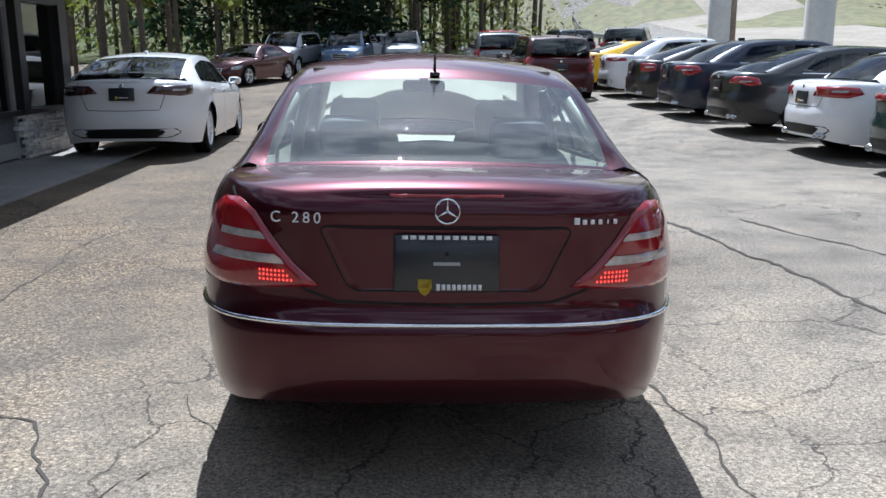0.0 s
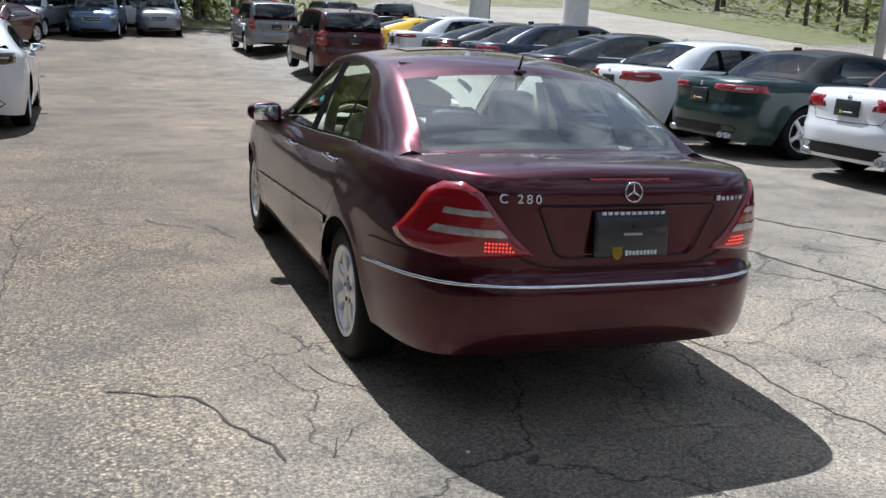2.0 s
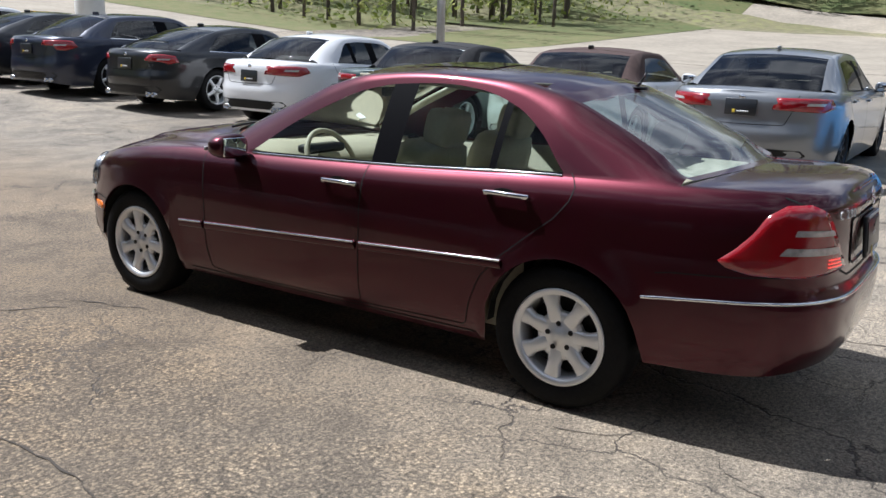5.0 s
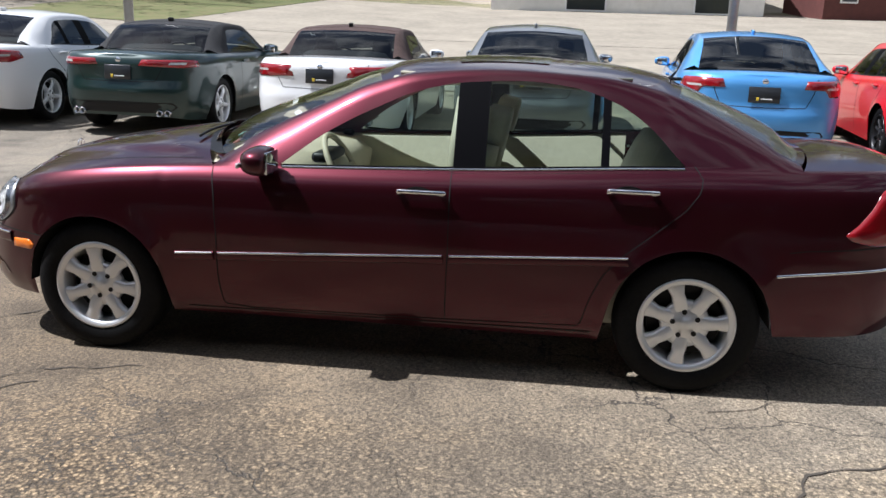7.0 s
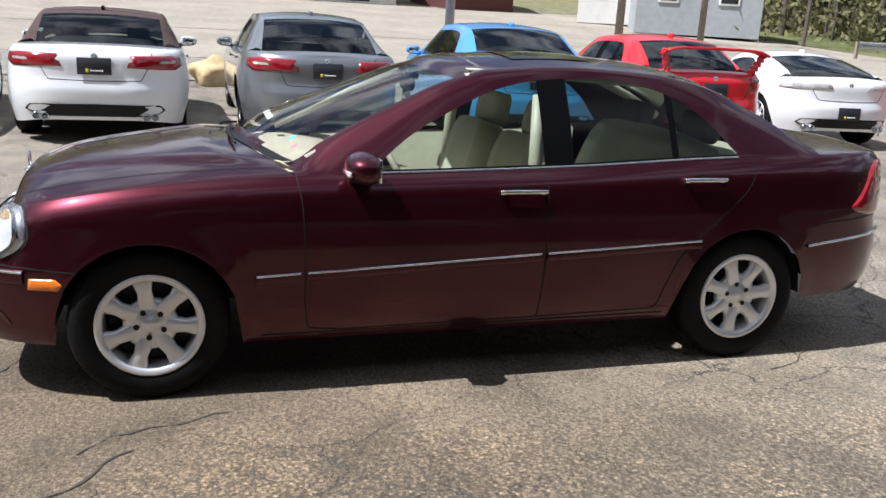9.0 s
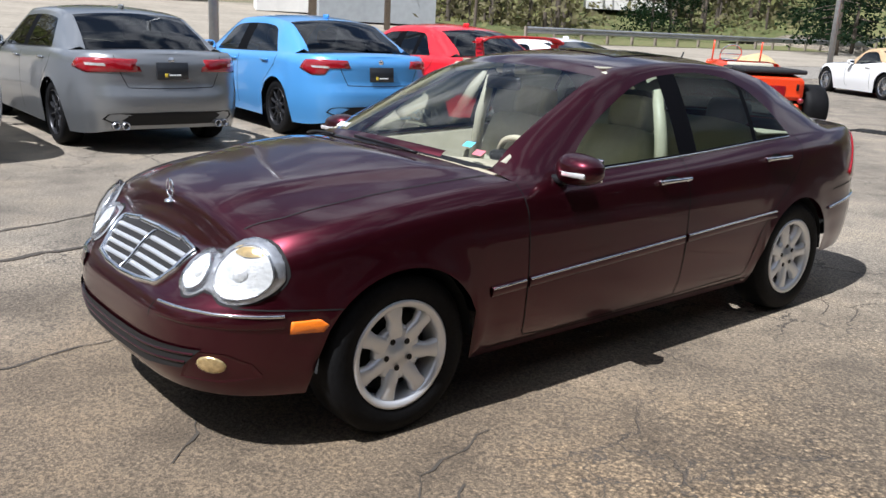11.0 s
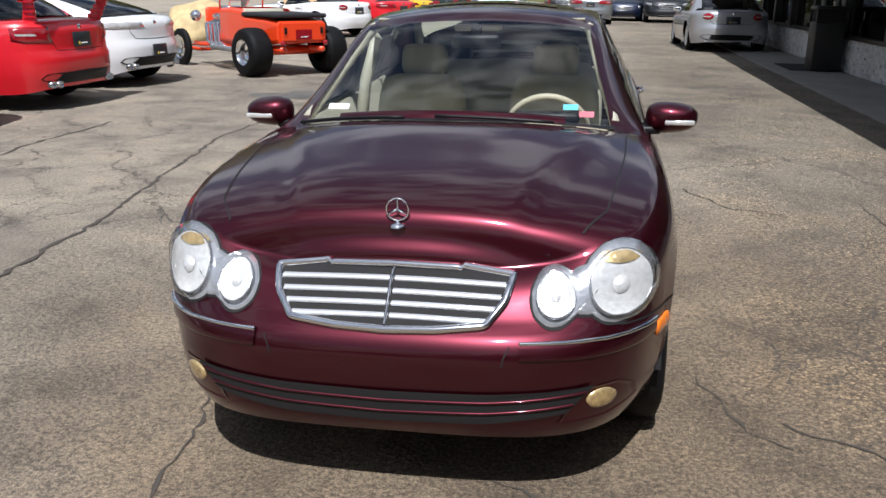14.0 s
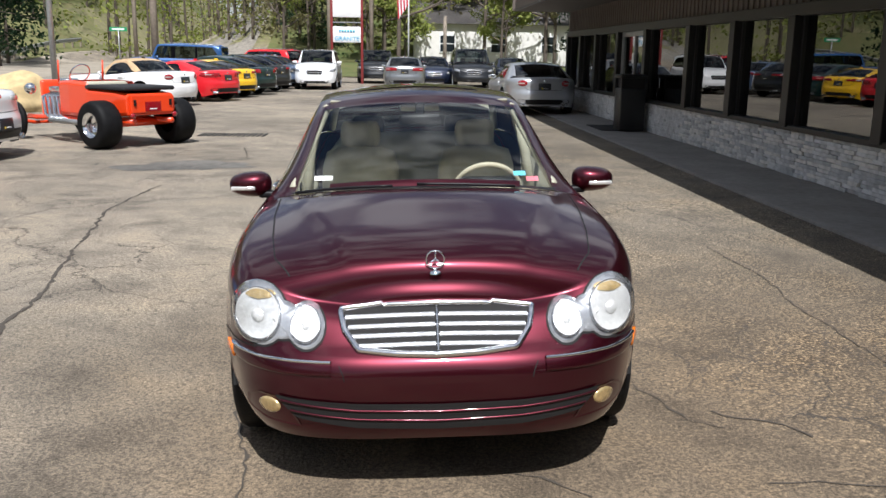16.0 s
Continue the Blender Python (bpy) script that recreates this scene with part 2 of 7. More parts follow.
def tube(bm, pts, r, sides=8, cap=True):
    """A swept tube along points; r a number or a radius for each point."""
    pts = [Vector(p) for p in pts]
    rs = r if hasattr(r, "__len__") else [r] * len(pts)
    rings = []
    up = None
    for i, p in enumerate(pts):
        d = (pts[min(i + 1, len(pts) - 1)] - pts[max(i - 1, 0)]).normalized()
        a = up or (Vector((0, 0, 1)) if abs(d.z) < 0.9 else Vector((1, 0, 0)))
        s = d.cross(a).normalized()
        up = s.cross(d).normalized()
        rings.append([bm.verts.new(p + (s * math.cos(q) + up * math.sin(q)) * rs[i]) for q in (2 * math.pi * k / sides for k in range(sides))])
    for a, b in zip(rings, rings[1:]):
        for k in range(sides):
            bm.faces.new((a[k], a[(k + 1) % sides], b[(k + 1) % sides], b[k]))
    if cap:
        bm.faces.new(rings[0][::-1])
        bm.faces.new(rings[-1])
    return bm


def lathe(bm, prof, m=None, n=32, axis="x"):
    """Turns a profile of (radius, along) round the x axis."""
    m = m or Matrix.Identity(4)
    rings = [[bm.verts.new(m @ Vector((a, r * math.cos(t), r * math.sin(t)))) for t in (2 * math.pi * k / n for k in range(n))] for r, a in prof]
    for a, b in zip(rings, rings[1:]):
        for k in range(n):
            bm.faces.new((a[k], a[(k + 1) % n], b[(k + 1) % n], b[k]))
    return bm


def curve_of(pts):
    """A monotone smooth curve through (x, y) points, sorted by x."""
    pts = sorted({round(p[0], 4): p for p in pts}.values())
    X, Y = np.array([p[0] for p in pts], float), np.array([p[1] for p in pts], float)
    h, d = np.diff(X), np.diff(Y) / np.diff(X)
    s = np.zeros(len(X))
    for i in range(1, len(X) - 1):
        if d[i - 1] * d[i] > 0:
            w1, w2 = 2 * h[i] + h[i - 1], h[i] + 2 * h[i - 1]
            s[i] = (w1 + w2) / (w1 / d[i - 1] + w2 / d[i])
    s[0], s[-1] = d[0], d[-1]

    def f(x):
        x = min(max(x, X[0]), X[-1])
        i = min(max(int(np.searchsorted(X, x)) - 1, 0), len(h) - 1)
        t = (x - X[i]) / h[i]
        return float(Y[i] * (1 + 2 * t) * (1 - t) ** 2 + s[i] * h[i] * t * (1 - t) ** 2 + Y[i + 1] * t * t * (3 - 2 * t) + s[i + 1] * h[i] * t * t * (t - 1))
    return f


def smooth01(a, b, x):
    t = min(max((x - a) / (b - a), 0), 1)
    return t * t * (3 - 2 * t)


# the car stands in a shallow dip of the lot
CAR_C, CAR_AX, CAR_AY = -0.062, -0.022, -0.005


def ground_z(x, y):
    dip = (CAR_C + CAR_AX * x + CAR_AY * y) * (1 - smooth01(1.0, 2.4, abs(x))) * (1 - smooth01(2.2, 4.0, abs(y)))
    row = 0.035 * min(max(0, y - 6), 16) * smooth01(2.5, 5.0, x)
    aisle = 0.05 * min(max(0, y - 18), 60) * (1 - 0.6 * smooth01(2.5, 5.0, x))
    return dip + row + aisle

# ---- a car, built from its side, plan and section curves; front towards +y, standing on z = 0 ----
from mathutils.bvhtree import BVHTree


class Car:
    def __init__(self, name, label, body, **k):
        self.k = k
        g = k.get
        self.root = new(name)
        tagged(self.root, label, g("category", "car"), g("group", ""))
        self.body_mat = body
        self.step = g("step", 0.08)
        wb, self.r = k["wb"], g("tyre", 0.33)
        self.ya, self.yb = wb / 2, -wb / 2
        self.yF, self.yR, self.W = self.ya + k["fo"], self.yb - k["ro"], k["W"] / 2
        H = k["H"]
        bf, br, nose, deck = g("belt_f", H * 0.645), g("belt_r", H * 0.69), g("nose", H * 0.47), g("deck", H * 0.70)
        yc, yh, yr, ye = k["cowl"], k["head"], k["rooft"], k["tail"]
        self.yc, self.yh, self.yr, self.ye = yc, yh, yr, ye
        self.zt = g("zt") or curve_of([(self.yF, nose), (self.yF - 0.25, nose + (bf - nose) * 0.42), (self.yF - 0.6, nose + (bf - nose) * 0.75), (yc + 0.25, bf - 0.02), (yc - 0.3, bf), ((yc + ye) / 2, (bf + br) / 2), (ye + 0.5, br), (ye, deck - 0.01), (self.yR + 0.25, deck), (self.yR, deck - 0.015)])
        self.zr = g("zr") or curve_of([(yc, bf + 0.01), (yc + (yh - yc) * 0.5, bf + (H - 0.06 - bf) * 0.60), (yh, H - 0.075), ((yh + yr) / 2, H - 0.05), (yr, H - 0.10), (yr + (ye - yr) * 0.55, deck + (H - 0.1 - deck) * 0.52), (ye, deck + 0.01)])
        wr = g("roofw", 0.66) * self.W
        self.xr = g("xr") or curve_of([(yc, self.W * 0.80), (yh, wr * 1.02), ((yh + yr) / 2, wr), (yr, wr * 1.03), (ye, self.W * 0.78)])
        d0, d1 = g("dlo", (yc - 0.38, ye + 0.55))
        top = lambda y: self.zr(y) - 0.075
        self.d0, self.d1 = d0, d1
        n = 12
        self.zu = g("zu") or (lambda y: self.belt(y) + (top(y) - self.belt(y)) * min(1.0, ((d0 - y) / 0.20) if y > d0 - 0.2 else ((y - d1) / 0.28 if y < d1 + 0.28 else 1)) ** 0.7 if d1 < y < d0 else self.belt(y))
        self.nf, self.nr = g("nf", 2.6), g("nr", 3.0)
        self.arch = g("arch", self.r + 0.045)
        self.sill = g("sill", 0.19)
        self.fbot, self.rbot = g("fbot", 0.19), g("rbot", 0.26)
        z1 = nose
        self.df = g("df") or curve_of([(0, 0.10), (0.2, 0.05), (0.42, 0.0), (0.5, 0.005), (0.56, 0.035), (z1, 0.10), (z1 + 0.2, 0.16)])
        zb = g("bump_r", 0.62)
        self.dr = g("dr") or curve_of([(0, 0.12), (0.25, 0.05), (0.45, 0.0), (zb - 0.03, 0.0), (zb + 0.03, 0.035), (deck - 0.08, 0.045), (deck + 0.1, 0.05)])
        self.ds = g("ds") or curve_of([(0, 0.09), (0.2, 0.05), (0.45, 0.006), (0.6, 0.0), (0.75, 0.006), (1.0, 0.03), (1.2, 0.05)])
        self.fillet = g("fillet", 0.05)
        self.hood_crown, self.deck_crown = g("hood_crown", 0.07), g("deck_crown", 0.03)
        self.bow_f, self.bow_r = g("bow_f", 0.2), g("bow_r", -0.12)
        self.build_shell()

    def belt(self, y):
        return self.zt(y) + 0.012

    def outline(self):
        pts = []
        ymf, ymr = self.k.get("ymf", self.ya - 0.45), self.k.get("ymr", self.yb + 0.15)
        for i in range(241):
            t = math.pi / 2 * i / 240
            pts.append((self.W * math.sin(t) ** (2 / self.nr), ymr - (ymr - self.yR) * max(0, math.cos(t)) ** (2 / self.nr)))
        for i in range(241):
            t = math.pi / 2 * (1 - i / 240)
            pts.append((self.W * math.sin(t) ** (2 / self.nf), ymf + (self.yF - ymf) * max(0, math.cos(t)) ** (2 / self.nf)))
        p = np.array(pts)
        tap = self.k.get("taper_r", 0.0)
        if tap:
            p[:, 0] *= [1 - tap * smooth01(self.yb + 0.5, self.yR, y) for y in p[:, 1]]
        s = np.concatenate(([0], np.cumsum(np.hypot(*np.diff(p, axis=0).T))))
        n = int(s[-1] / self.step) | 1
        q = np.linspace(0, s[-1], n)
        p = np.c_[np.interp(q, s, p[:, 0]), np.interp(q, s, p[:, 1])]
        p[0, 0] = p[-1, 0] = 0
        t = np.gradient(p, axis=0)
        t[0], t[-1] = (1, 0), (-1, 0)
        nr = np.c_[t[:, 1], -t[:, 0]]
        return p, nr / np.linalg.norm(nr, axis=1)[:, None]

    def build_shell(self):
        p, nr = self.outline()
        rows = self.k.get("rows", 16)
        vs, ring = [], []
        cut = self.k.get("arch_cut", True)
        for (x, y), n in zip(p, nr):
            wf, wr_, ws = max(0, n[1]) ** 2, max(0, -n[1]) ** 2, n[0] ** 2
            low = self.k.get("sill_r", self.sill) if y < self.yb else self.k.get("sill_f", self.sill) if y > self.ya else self.sill
            zb = low * ws + self.fbot * wf + self.rbot * wr_
            if n[0] > 0.5 and cut:
                for yw in (self.ya, self.yb):
                    if abs(y - yw) < self.arch:
                        zb = max(zb, self.r - 0.01 + math.sqrt(self.arch ** 2 - (y - yw) ** 2))
            zt = self.zt(y)
            col = []
            for j in range(rows + 1):
                v = j / rows
                v = 1 - (1 - v) ** 1.35
                z = zb + (zt - zb) * v
                s = max(0, 1 - (zt - z) / 0.13)
                d = self.df(z) * wf + self.dr(z) * wr_ + self.ds(z) * ws + self.fillet * s * s * s
                flare = 0
                for yw in (self.ya, self.yb):
                    if n[0] > 0.5:
                        q = math.hypot(y - yw, z - self.r) - self.arch
                        if -0.03 < q < 0.12:
                            flare = max(flare, 0.012 * (1 - max(q, 0) / 0.12) ** 2)
                px, py = x - n[0] * (d - flare), y - n[1] * (d - flare)
                col.append(len(vs))
                vs.append((max(px, 0) if x > 0.001 else 0, py, z))
            ring.append(col)
        self.ring, self.cols = ring, p
        faces, tags = [], []
        for a, b in zip(range(len(ring)), range(1, len(ring))):
            for j in range(rows):
                faces.append((ring[a][j], ring[b][j], ring[b][j + 1], ring[a][j + 1]))
                c = np.mean([vs[i] for i in faces[-1]], axis=0)
                tags.append(self.side_tag(c, nr[a]))
        # hood, deck
        topn = self.k.get("topn", 9)
        for front in (True, False):
            prev = None
            idx = [i for i in range(len(ring)) if (p[i][1] > self.yc if front else p[i][1] < self.ye)]
            idx = [idx[0] - 1] + idx if front else idx + [idx[-1] + 1]
            for i in idx:
                xe, ye, ze = vs[ring[i][-1]]
                yraw = p[i][1]
                b = self.bow_f * (1 - smooth01(self.yc, self.yc + 0.7, yraw)) if front else self.bow_r * smooth01(self.ye - 0.4, self.ye, yraw)
                cr = (self.hood_crown if front else self.deck_crown) * min(1, xe / (self.W * 0.7))
                row = [ring[i][-1]]
                for j in range(1, topn + 1):
                    q = 1 - j / topn
                    zz = ze + cr * (1 - abs(q) ** 2.4)
                    if front and "hood_crease" in self.k:
                        # raised middle of the bonnet, bounded by two creases that fan out towards the screen
                        xc = 0.36 + 0.26 * smooth01(self.yF - 0.1, self.yc, yraw)
                        zz += self.k["hood_crease"] * (1 - smooth01(xc - 0.04, xc + 0.04, xe * q)) * smooth01(self.yF - 0.05, self.yF - 0.45, yraw) * smooth01(self.yc - 0.02, self.yc + 0.2, yraw)
                    row.append(len(vs))
                    vs.append((xe * q, ye + b * (1 - q * q), zz))
                if prev:
                    for j in range(topn):
                        faces.append((prev[j], row[j], row[j + 1], prev[j + 1]))
                        tags.append("hood" if front else "boot")
                prev = row
        # greenhouse sides and top
        gi = [i for i in range(len(ring)) if self.ye <= p[i][1] <= self.yc]
        prev = prevt = None
        for i in gi:
            xe, ye, ze = vs[ring[i][-1]]
            zr, xr = max(self.zr(ye), ze + 0.004), self.xr(ye)
            zl = min(ze + 0.014, zr - 0.002)
            zu = min(max(self.zu(ye), zl), zr - 0.001)
            zs = [ze, zl] + [zl + (zu - zl) * t for t in (0.25, 0.5, 0.75, 1)] + [zu + (zr - zu) * t for t in (0.5, 1)]
            col = [ring[i][-1]]
            for z in zs[1:]:
                t = (z - ze) / max(zr - ze, 1e-4)
                x = xe + (xr - xe) * (0.75 * t + 0.25 * t * t)
                col.append(len(vs))
                vs.append((x, ye, z))
            if prev:
                for j in range(7):
                    faces.append((prev[j], col[j], col[j + 1], prev[j + 1]))
                    yy = (vs[prev[j]][1] + vs[col[j]][1]) / 2
                    tags.append("sill_trim" if j == 0 and self.d1 < yy < self.d0 else self.glass_tag(yy) if 0 < j < 5 and self.d1 < yy < self.d0 else "roof")
            f1, f2 = smooth01(self.yh - 0.5, self.yh, ye), smooth01(self.yr + 0.4, self.yr, ye)
            bow = self.bow_f * (0.45 * smooth01(self.yh - 0.5, self.yh, ye) + 0.55 * smooth01(self.yh, self.yc, ye)) + self.bow_r * (0.5 * smooth01(self.yr + 0.5, self.yr, ye) + 0.5 * smooth01(self.yr, self.ye, ye))
            crown = self.k.get("roof_crown", 0.05) * (1 if self.yr <= ye <= self.yh else 0.8) + (self.hood_crown - 0.04) * smooth01(self.yh, self.yc, ye) * 0.6
            m = 14
            rowt = [col[-1]]
            for j in range(1, m + 1):
                q = 1 - j / m
                rowt.append(len(vs))
                xx = xr * q
                zz = zr + crown * (1 - q * q)
                # runs out flush with the bonnet and the boot lid
                for end, cr, span in ((self.yc, self.hood_crown, -0.16), (self.ye, self.deck_crown, 0.16)):
                    w_ = smooth01(end + span, end, ye) if span < 0 else 1 - smooth01(end, end + span, ye)
                    zz += (ze + cr * (1 - min(1, xx / xe) ** 2.4) - zz) * w_
                vs.append((xx, ye + bow * (1 - q * q), zz))
            if prevt:
                for j in range(m):
                    faces.append((prevt[j], rowt[j], rowt[j + 1], prevt[j + 1]))
                    yy = (vs[prevt[0]][1] + vs[rowt[0]][1]) / 2
                    t = "roof"
                    if j >= 1:
                        if self.yh + 0.03 < yy < self.yc - 0.03:
                            t = "windscreen"
                        elif self.ye + self.k.get("bl_end", 0.05) < yy < self.yr - 0.03:
                            t = "rear_window"
                    tags.append(t)
            prev, prevt = col, rowt
        # both halves
        nv = len(vs)
        vs2 = vs + [(-x, y, z) for x, y, z in vs]
        f2 = list(faces)
        f2 += [tuple(i + nv for i in f[::-1]) for f in faces]
        t2 = [(t, 1) for t in tags] + [(t, -1) for t in tags]
        keep = {}
        weld = []
        for v in vs2:
            kx = (round(v[0], 4) + 0.0, round(v[1], 4), round(v[2], 4))
            weld.append(keep.setdefault(kx, len(keep)))
        V = [None] * len(keep)
        for v, w in zip(vs2, weld):
            V[w] = v
        F, T = [], []
        for f, t in zip(f2, t2):
            g = []
            for i in f:
                if weld[i] not in g:
                    g.append(weld[i])
            if len(g) > 2:
                F.append(tuple(g))
                T.append(t)
        tmp = bpy.data.meshes.new("shell")
        tmp.from_pydata(V, [], F)
        N = [tuple(v.normal) for v in tmp.vertices]
        bpy.data.meshes.remove(tmp)
        self.bvh = BVHTree.FromPolygons(V, F)
        groups = {}
        single = self.k.get("single", False)
        for f, (t, s) in zip(F, T):
            if t in ("hood", "boot", "roof", "windscreen", "rear_window", "bumper_f", "bumper_r"):
                key = (t, 0)
            else:
                key = (t, s)
            groups.setdefault(key, []).append(f)
        mats = {"windscreen": self.k.get("glassm", M["glass"]), "rear_window": self.k.get("rearm", self.k.get("glassm", M["glass"])), "side_glass": self.k.get("sidem", self.k.get("glassm", M["glass"])), "rear_side_glass": self.k.get("sidem", self.k.get("glassm", M["glass"])), "quarter_glass": self.k.get("sidem", self.k.get("glassm", M["glass"])), "quarter_post": M["pillar"], "pillar": M["pillar"], "sill_trim": self.k.get("sillm", M["trim"]), "roof": self.k.get("roofm", self.body_mat)}
        names = {"bumper_f": "front_bumper", "bumper_r": "rear_bumper", "boot": "boot_lid", "sill_trim": "window_trim", "rear_side_glass": "side_window", "side_glass": "side_window", "quarter_glass": "side_window", "pillar": "door_pillar"}
        self.parts = {}
        for (t, s), fs in groups.items():
            used = sorted({i for f in fs for i in f})
            re = {i: n for n, i in enumerate(used)}
            ob = mesh_of(names.get(t, t), [V[i] for i in used], [tuple(re[i] for i in f) for f in fs], mats.get(t, self.body_mat), self.root, normals=[N[i] for i in used])
            if "window" in ob.name or t == "windscreen":
                ob.visible_shadow = False
            self.parts[t, s] = ob
        # floor pan and wheel-arch liners
        bm = bmesh.new()
        outl = [(x * 0.93, y * 0.975) for x, y in p if abs(y - self.ya) > self.arch and abs(y - self.yb) > self.arch or x < 0.5]
        loop = [(x, y) for x, y in outl] + [(-x, y) for x, y in outl[::-1]][1:-1]
        loop = [(min(max(x, -self.W + 0.3), self.W - 0.3) if min(abs(y - self.ya), abs(y - self.yb)) < self.arch + 0.1 else x, y) for x, y in loop]
        bm.faces.new([bm.verts.new((x, y, max(self.sill + 0.05, self.rbot + 0.035))) for x, y in loop])
        for s in (-1, 1):
            for yw in (self.ya, self.yb):
                ar = []
                for q in range(13):
                    t = math.pi * q / 12
                    yy, zz = yw + self.arch * math.cos(t), self.r + self.arch * math.sin(t) * 1.0
                    ar.append((bm.verts.new((s * (self.W - 0.05), yy, zz)), bm.verts.new((s * (self.W - 0.36), yy, zz))))
                for a, b in zip(ar, ar[1:]):
                    bm.faces.new((a[0], b[0], b[1], a[1]))
                bm.faces.new([a[1] for a in ar])
        part("floor_pan", bm, M["under"], self.root, smooth=False)

    def side_tag(self, c, n):
        x, y, z = c
        if n[1] > 0.35 and z < self.k.get("bump_f", 0.56) or y > self.ya + self.arch - 0.02 and z < self.k.get("bump_f", 0.56):
            return "bumper_f"
        if y < self.yb - self.arch + 0.05 and z < self.k.get("bump_r", 0.62):
            return "bumper_r"
        if n[1] < -0.6 and z > self.k.get("bump_r", 0.62) and x < self.W * 0.62:
            return "boot"
        if n[0] > 0.5:
            a, b, cc = self.k.get("doors", (self.yc - 0.02, self.k.get("bp", -0.29), self.yb + 0.28))
            if z > 0.28:
                if b < y < a:
                    return "door"
                if cc is not None and cc - 0.3 * smooth01(0.7, 0.95, z) < y <= b:
                    return "rear_door"
        return "front_wing" if y > self.k.get("bp", -0.29) else "rear_quarter"

    def glass_tag(self, y):
        if self.k.get("coupe"):
            return "side_glass"
        b = self.k.get("bp", -0.29)
        p0, p1 = self.k.get("pillar", (0.10, 0.12))
        if b - p0 < y < b + p1:
            return "pillar"
        q = self.k.get("qp", self.d1 + 0.36)
        if q - 0.022 < y < q + 0.022:
            return "quarter_post"
        return "side_glass" if y > b else "rear_side_glass" if y > q else "quarter_glass"

    # points on the shell
    def hit(self, o, d):
        h, n, *_ = self.bvh.ray_cast(Vector(o), Vector(d).normalized())
        return (h, n) if h else (None, None)

    def top(self, x, y):
        h, n = self.hit((x, y, 4), (0, 0, -1))
        if h is None:
            h, n, *_ = self.bvh.find_nearest(Vector((x, y, 1.0)))
        return h, n

    def rear(self, x, z):
        return self.hit((x, -6, z), (0, 1, 0))

    def front(self, x, z):
        return self.hit((x, 6, z), (0, -1, 0))

    def side(self, y, z, s=-1):
        return self.hit((s * 4, y, z), (-s, 0, 0))

    def wrap_r(self, phi, z, s):
        ax = (s * self.W * 0.42, self.yR + 0.60)
        d = Vector((s * math.sin(radians(phi)), -math.cos(radians(phi)), 0))
        return self.hit((ax[0] + d.x * 4, ax[1] + d.y * 4, z), -d)

    def wrap_f(self, phi, z, s):
        ax = (s * self.W * 0.42, self.yF - 0.75)
        d = Vector((s * math.sin(radians(phi)), math.cos(radians(phi)), 0))
        return self.hit((ax[0] + d.x * 4, ax[1] + d.y * 4, z), -d)

    def patch(self, name, poly, proj, material, off=0.006, bulge=0.0, parent=None, label="", rings=4, dense=40, thick=0.0):
        """A panel, lamp or badge laid on the shell: a closed outline in the projection's plane, filled towards its middle."""
        P = [np.array(q, float) for q in poly]
        L = np.cumsum([0] + [np.linalg.norm(P[(i + 1) % len(P)] - P[i]) for i in range(len(P))])
        out = []
        for s in np.linspace(0, L[-1], dense, endpoint=False):
            i = int(np.searchsorted(L, s, "right")) - 1
            out.append(P[i] + (P[(i + 1) % len(P)] - P[i]) * (s - L[i]) / max(L[i + 1] - L[i], 1e-9))
        c = np.mean(out, axis=0)
        bm = bmesh.new()
        loops = []
        for k in range(rings + 1):
            f = 1 - k / rings
            loop = []
            for q in out:
                a = c + (q - c) * f
                h, n = proj(a[0], a[1])
                if h is None:
                    return None
                if n.dot(Vector((h.x, h.y, 0))) < 0:
                    n = -n
                loop.append(h + n * (off + bulge * (1 - f * f)))
                if k == rings:
                    break
            loops.append([bm.verts.new(v) for v in loop])
        if thick:
            edge = []
            for q in out:
                h, n = proj(q[0], q[1])
                if n.dot(Vector((h.x, h.y, 0))) < 0:
                    n = -n
                edge.append(bm.verts.new(h - n * thick))
            loops.insert(0, edge)
        for a, b in zip(loops, loops[1:]):
            m = len(a)
            for i in range(m):
                if len(b) == 1:
                    bm.faces.new((a[i], a[(i + 1) % m], b[0]))
                else:
                    bm.faces.new((a[i], a[(i + 1) % m], b[(i + 1) % m], b[i]))
        bmesh.ops.recalc_face_normals(bm, faces=bm.faces)
        return part(name, bm, material, parent or self.root, label)

    def line(self, name, pts, proj, material, w=0.006, off=0.002, parent=None, label="", n=None, raise_=0.0):
        """A strip along a line on the shell: a panel gap (flush) or a moulding (raised)."""
        P = np.array(pts, float)
        L = np.concatenate(([0], np.cumsum(np.linalg.norm(np.diff(P, axis=0) * [1 if abs(P).max() < 20 else 0.01, 1], axis=1))))
        m = n or max(8, int(L[-1] / 0.03))
        Q = np.c_[np.interp(np.linspace(0, L[-1], m), L, P[:, 0]), np.interp(np.linspace(0, L[-1], m), L, P[:, 1])]
        pos = [proj(*q) for q in Q]
        pos = [(h, nn if nn.dot(Vector((h.x, h.y, 0.15))) > 0 else -nn) for h, nn in pos if h is not None]
        if len(pos) < 2:
            return None
        bm = bmesh.new()
        prev = None
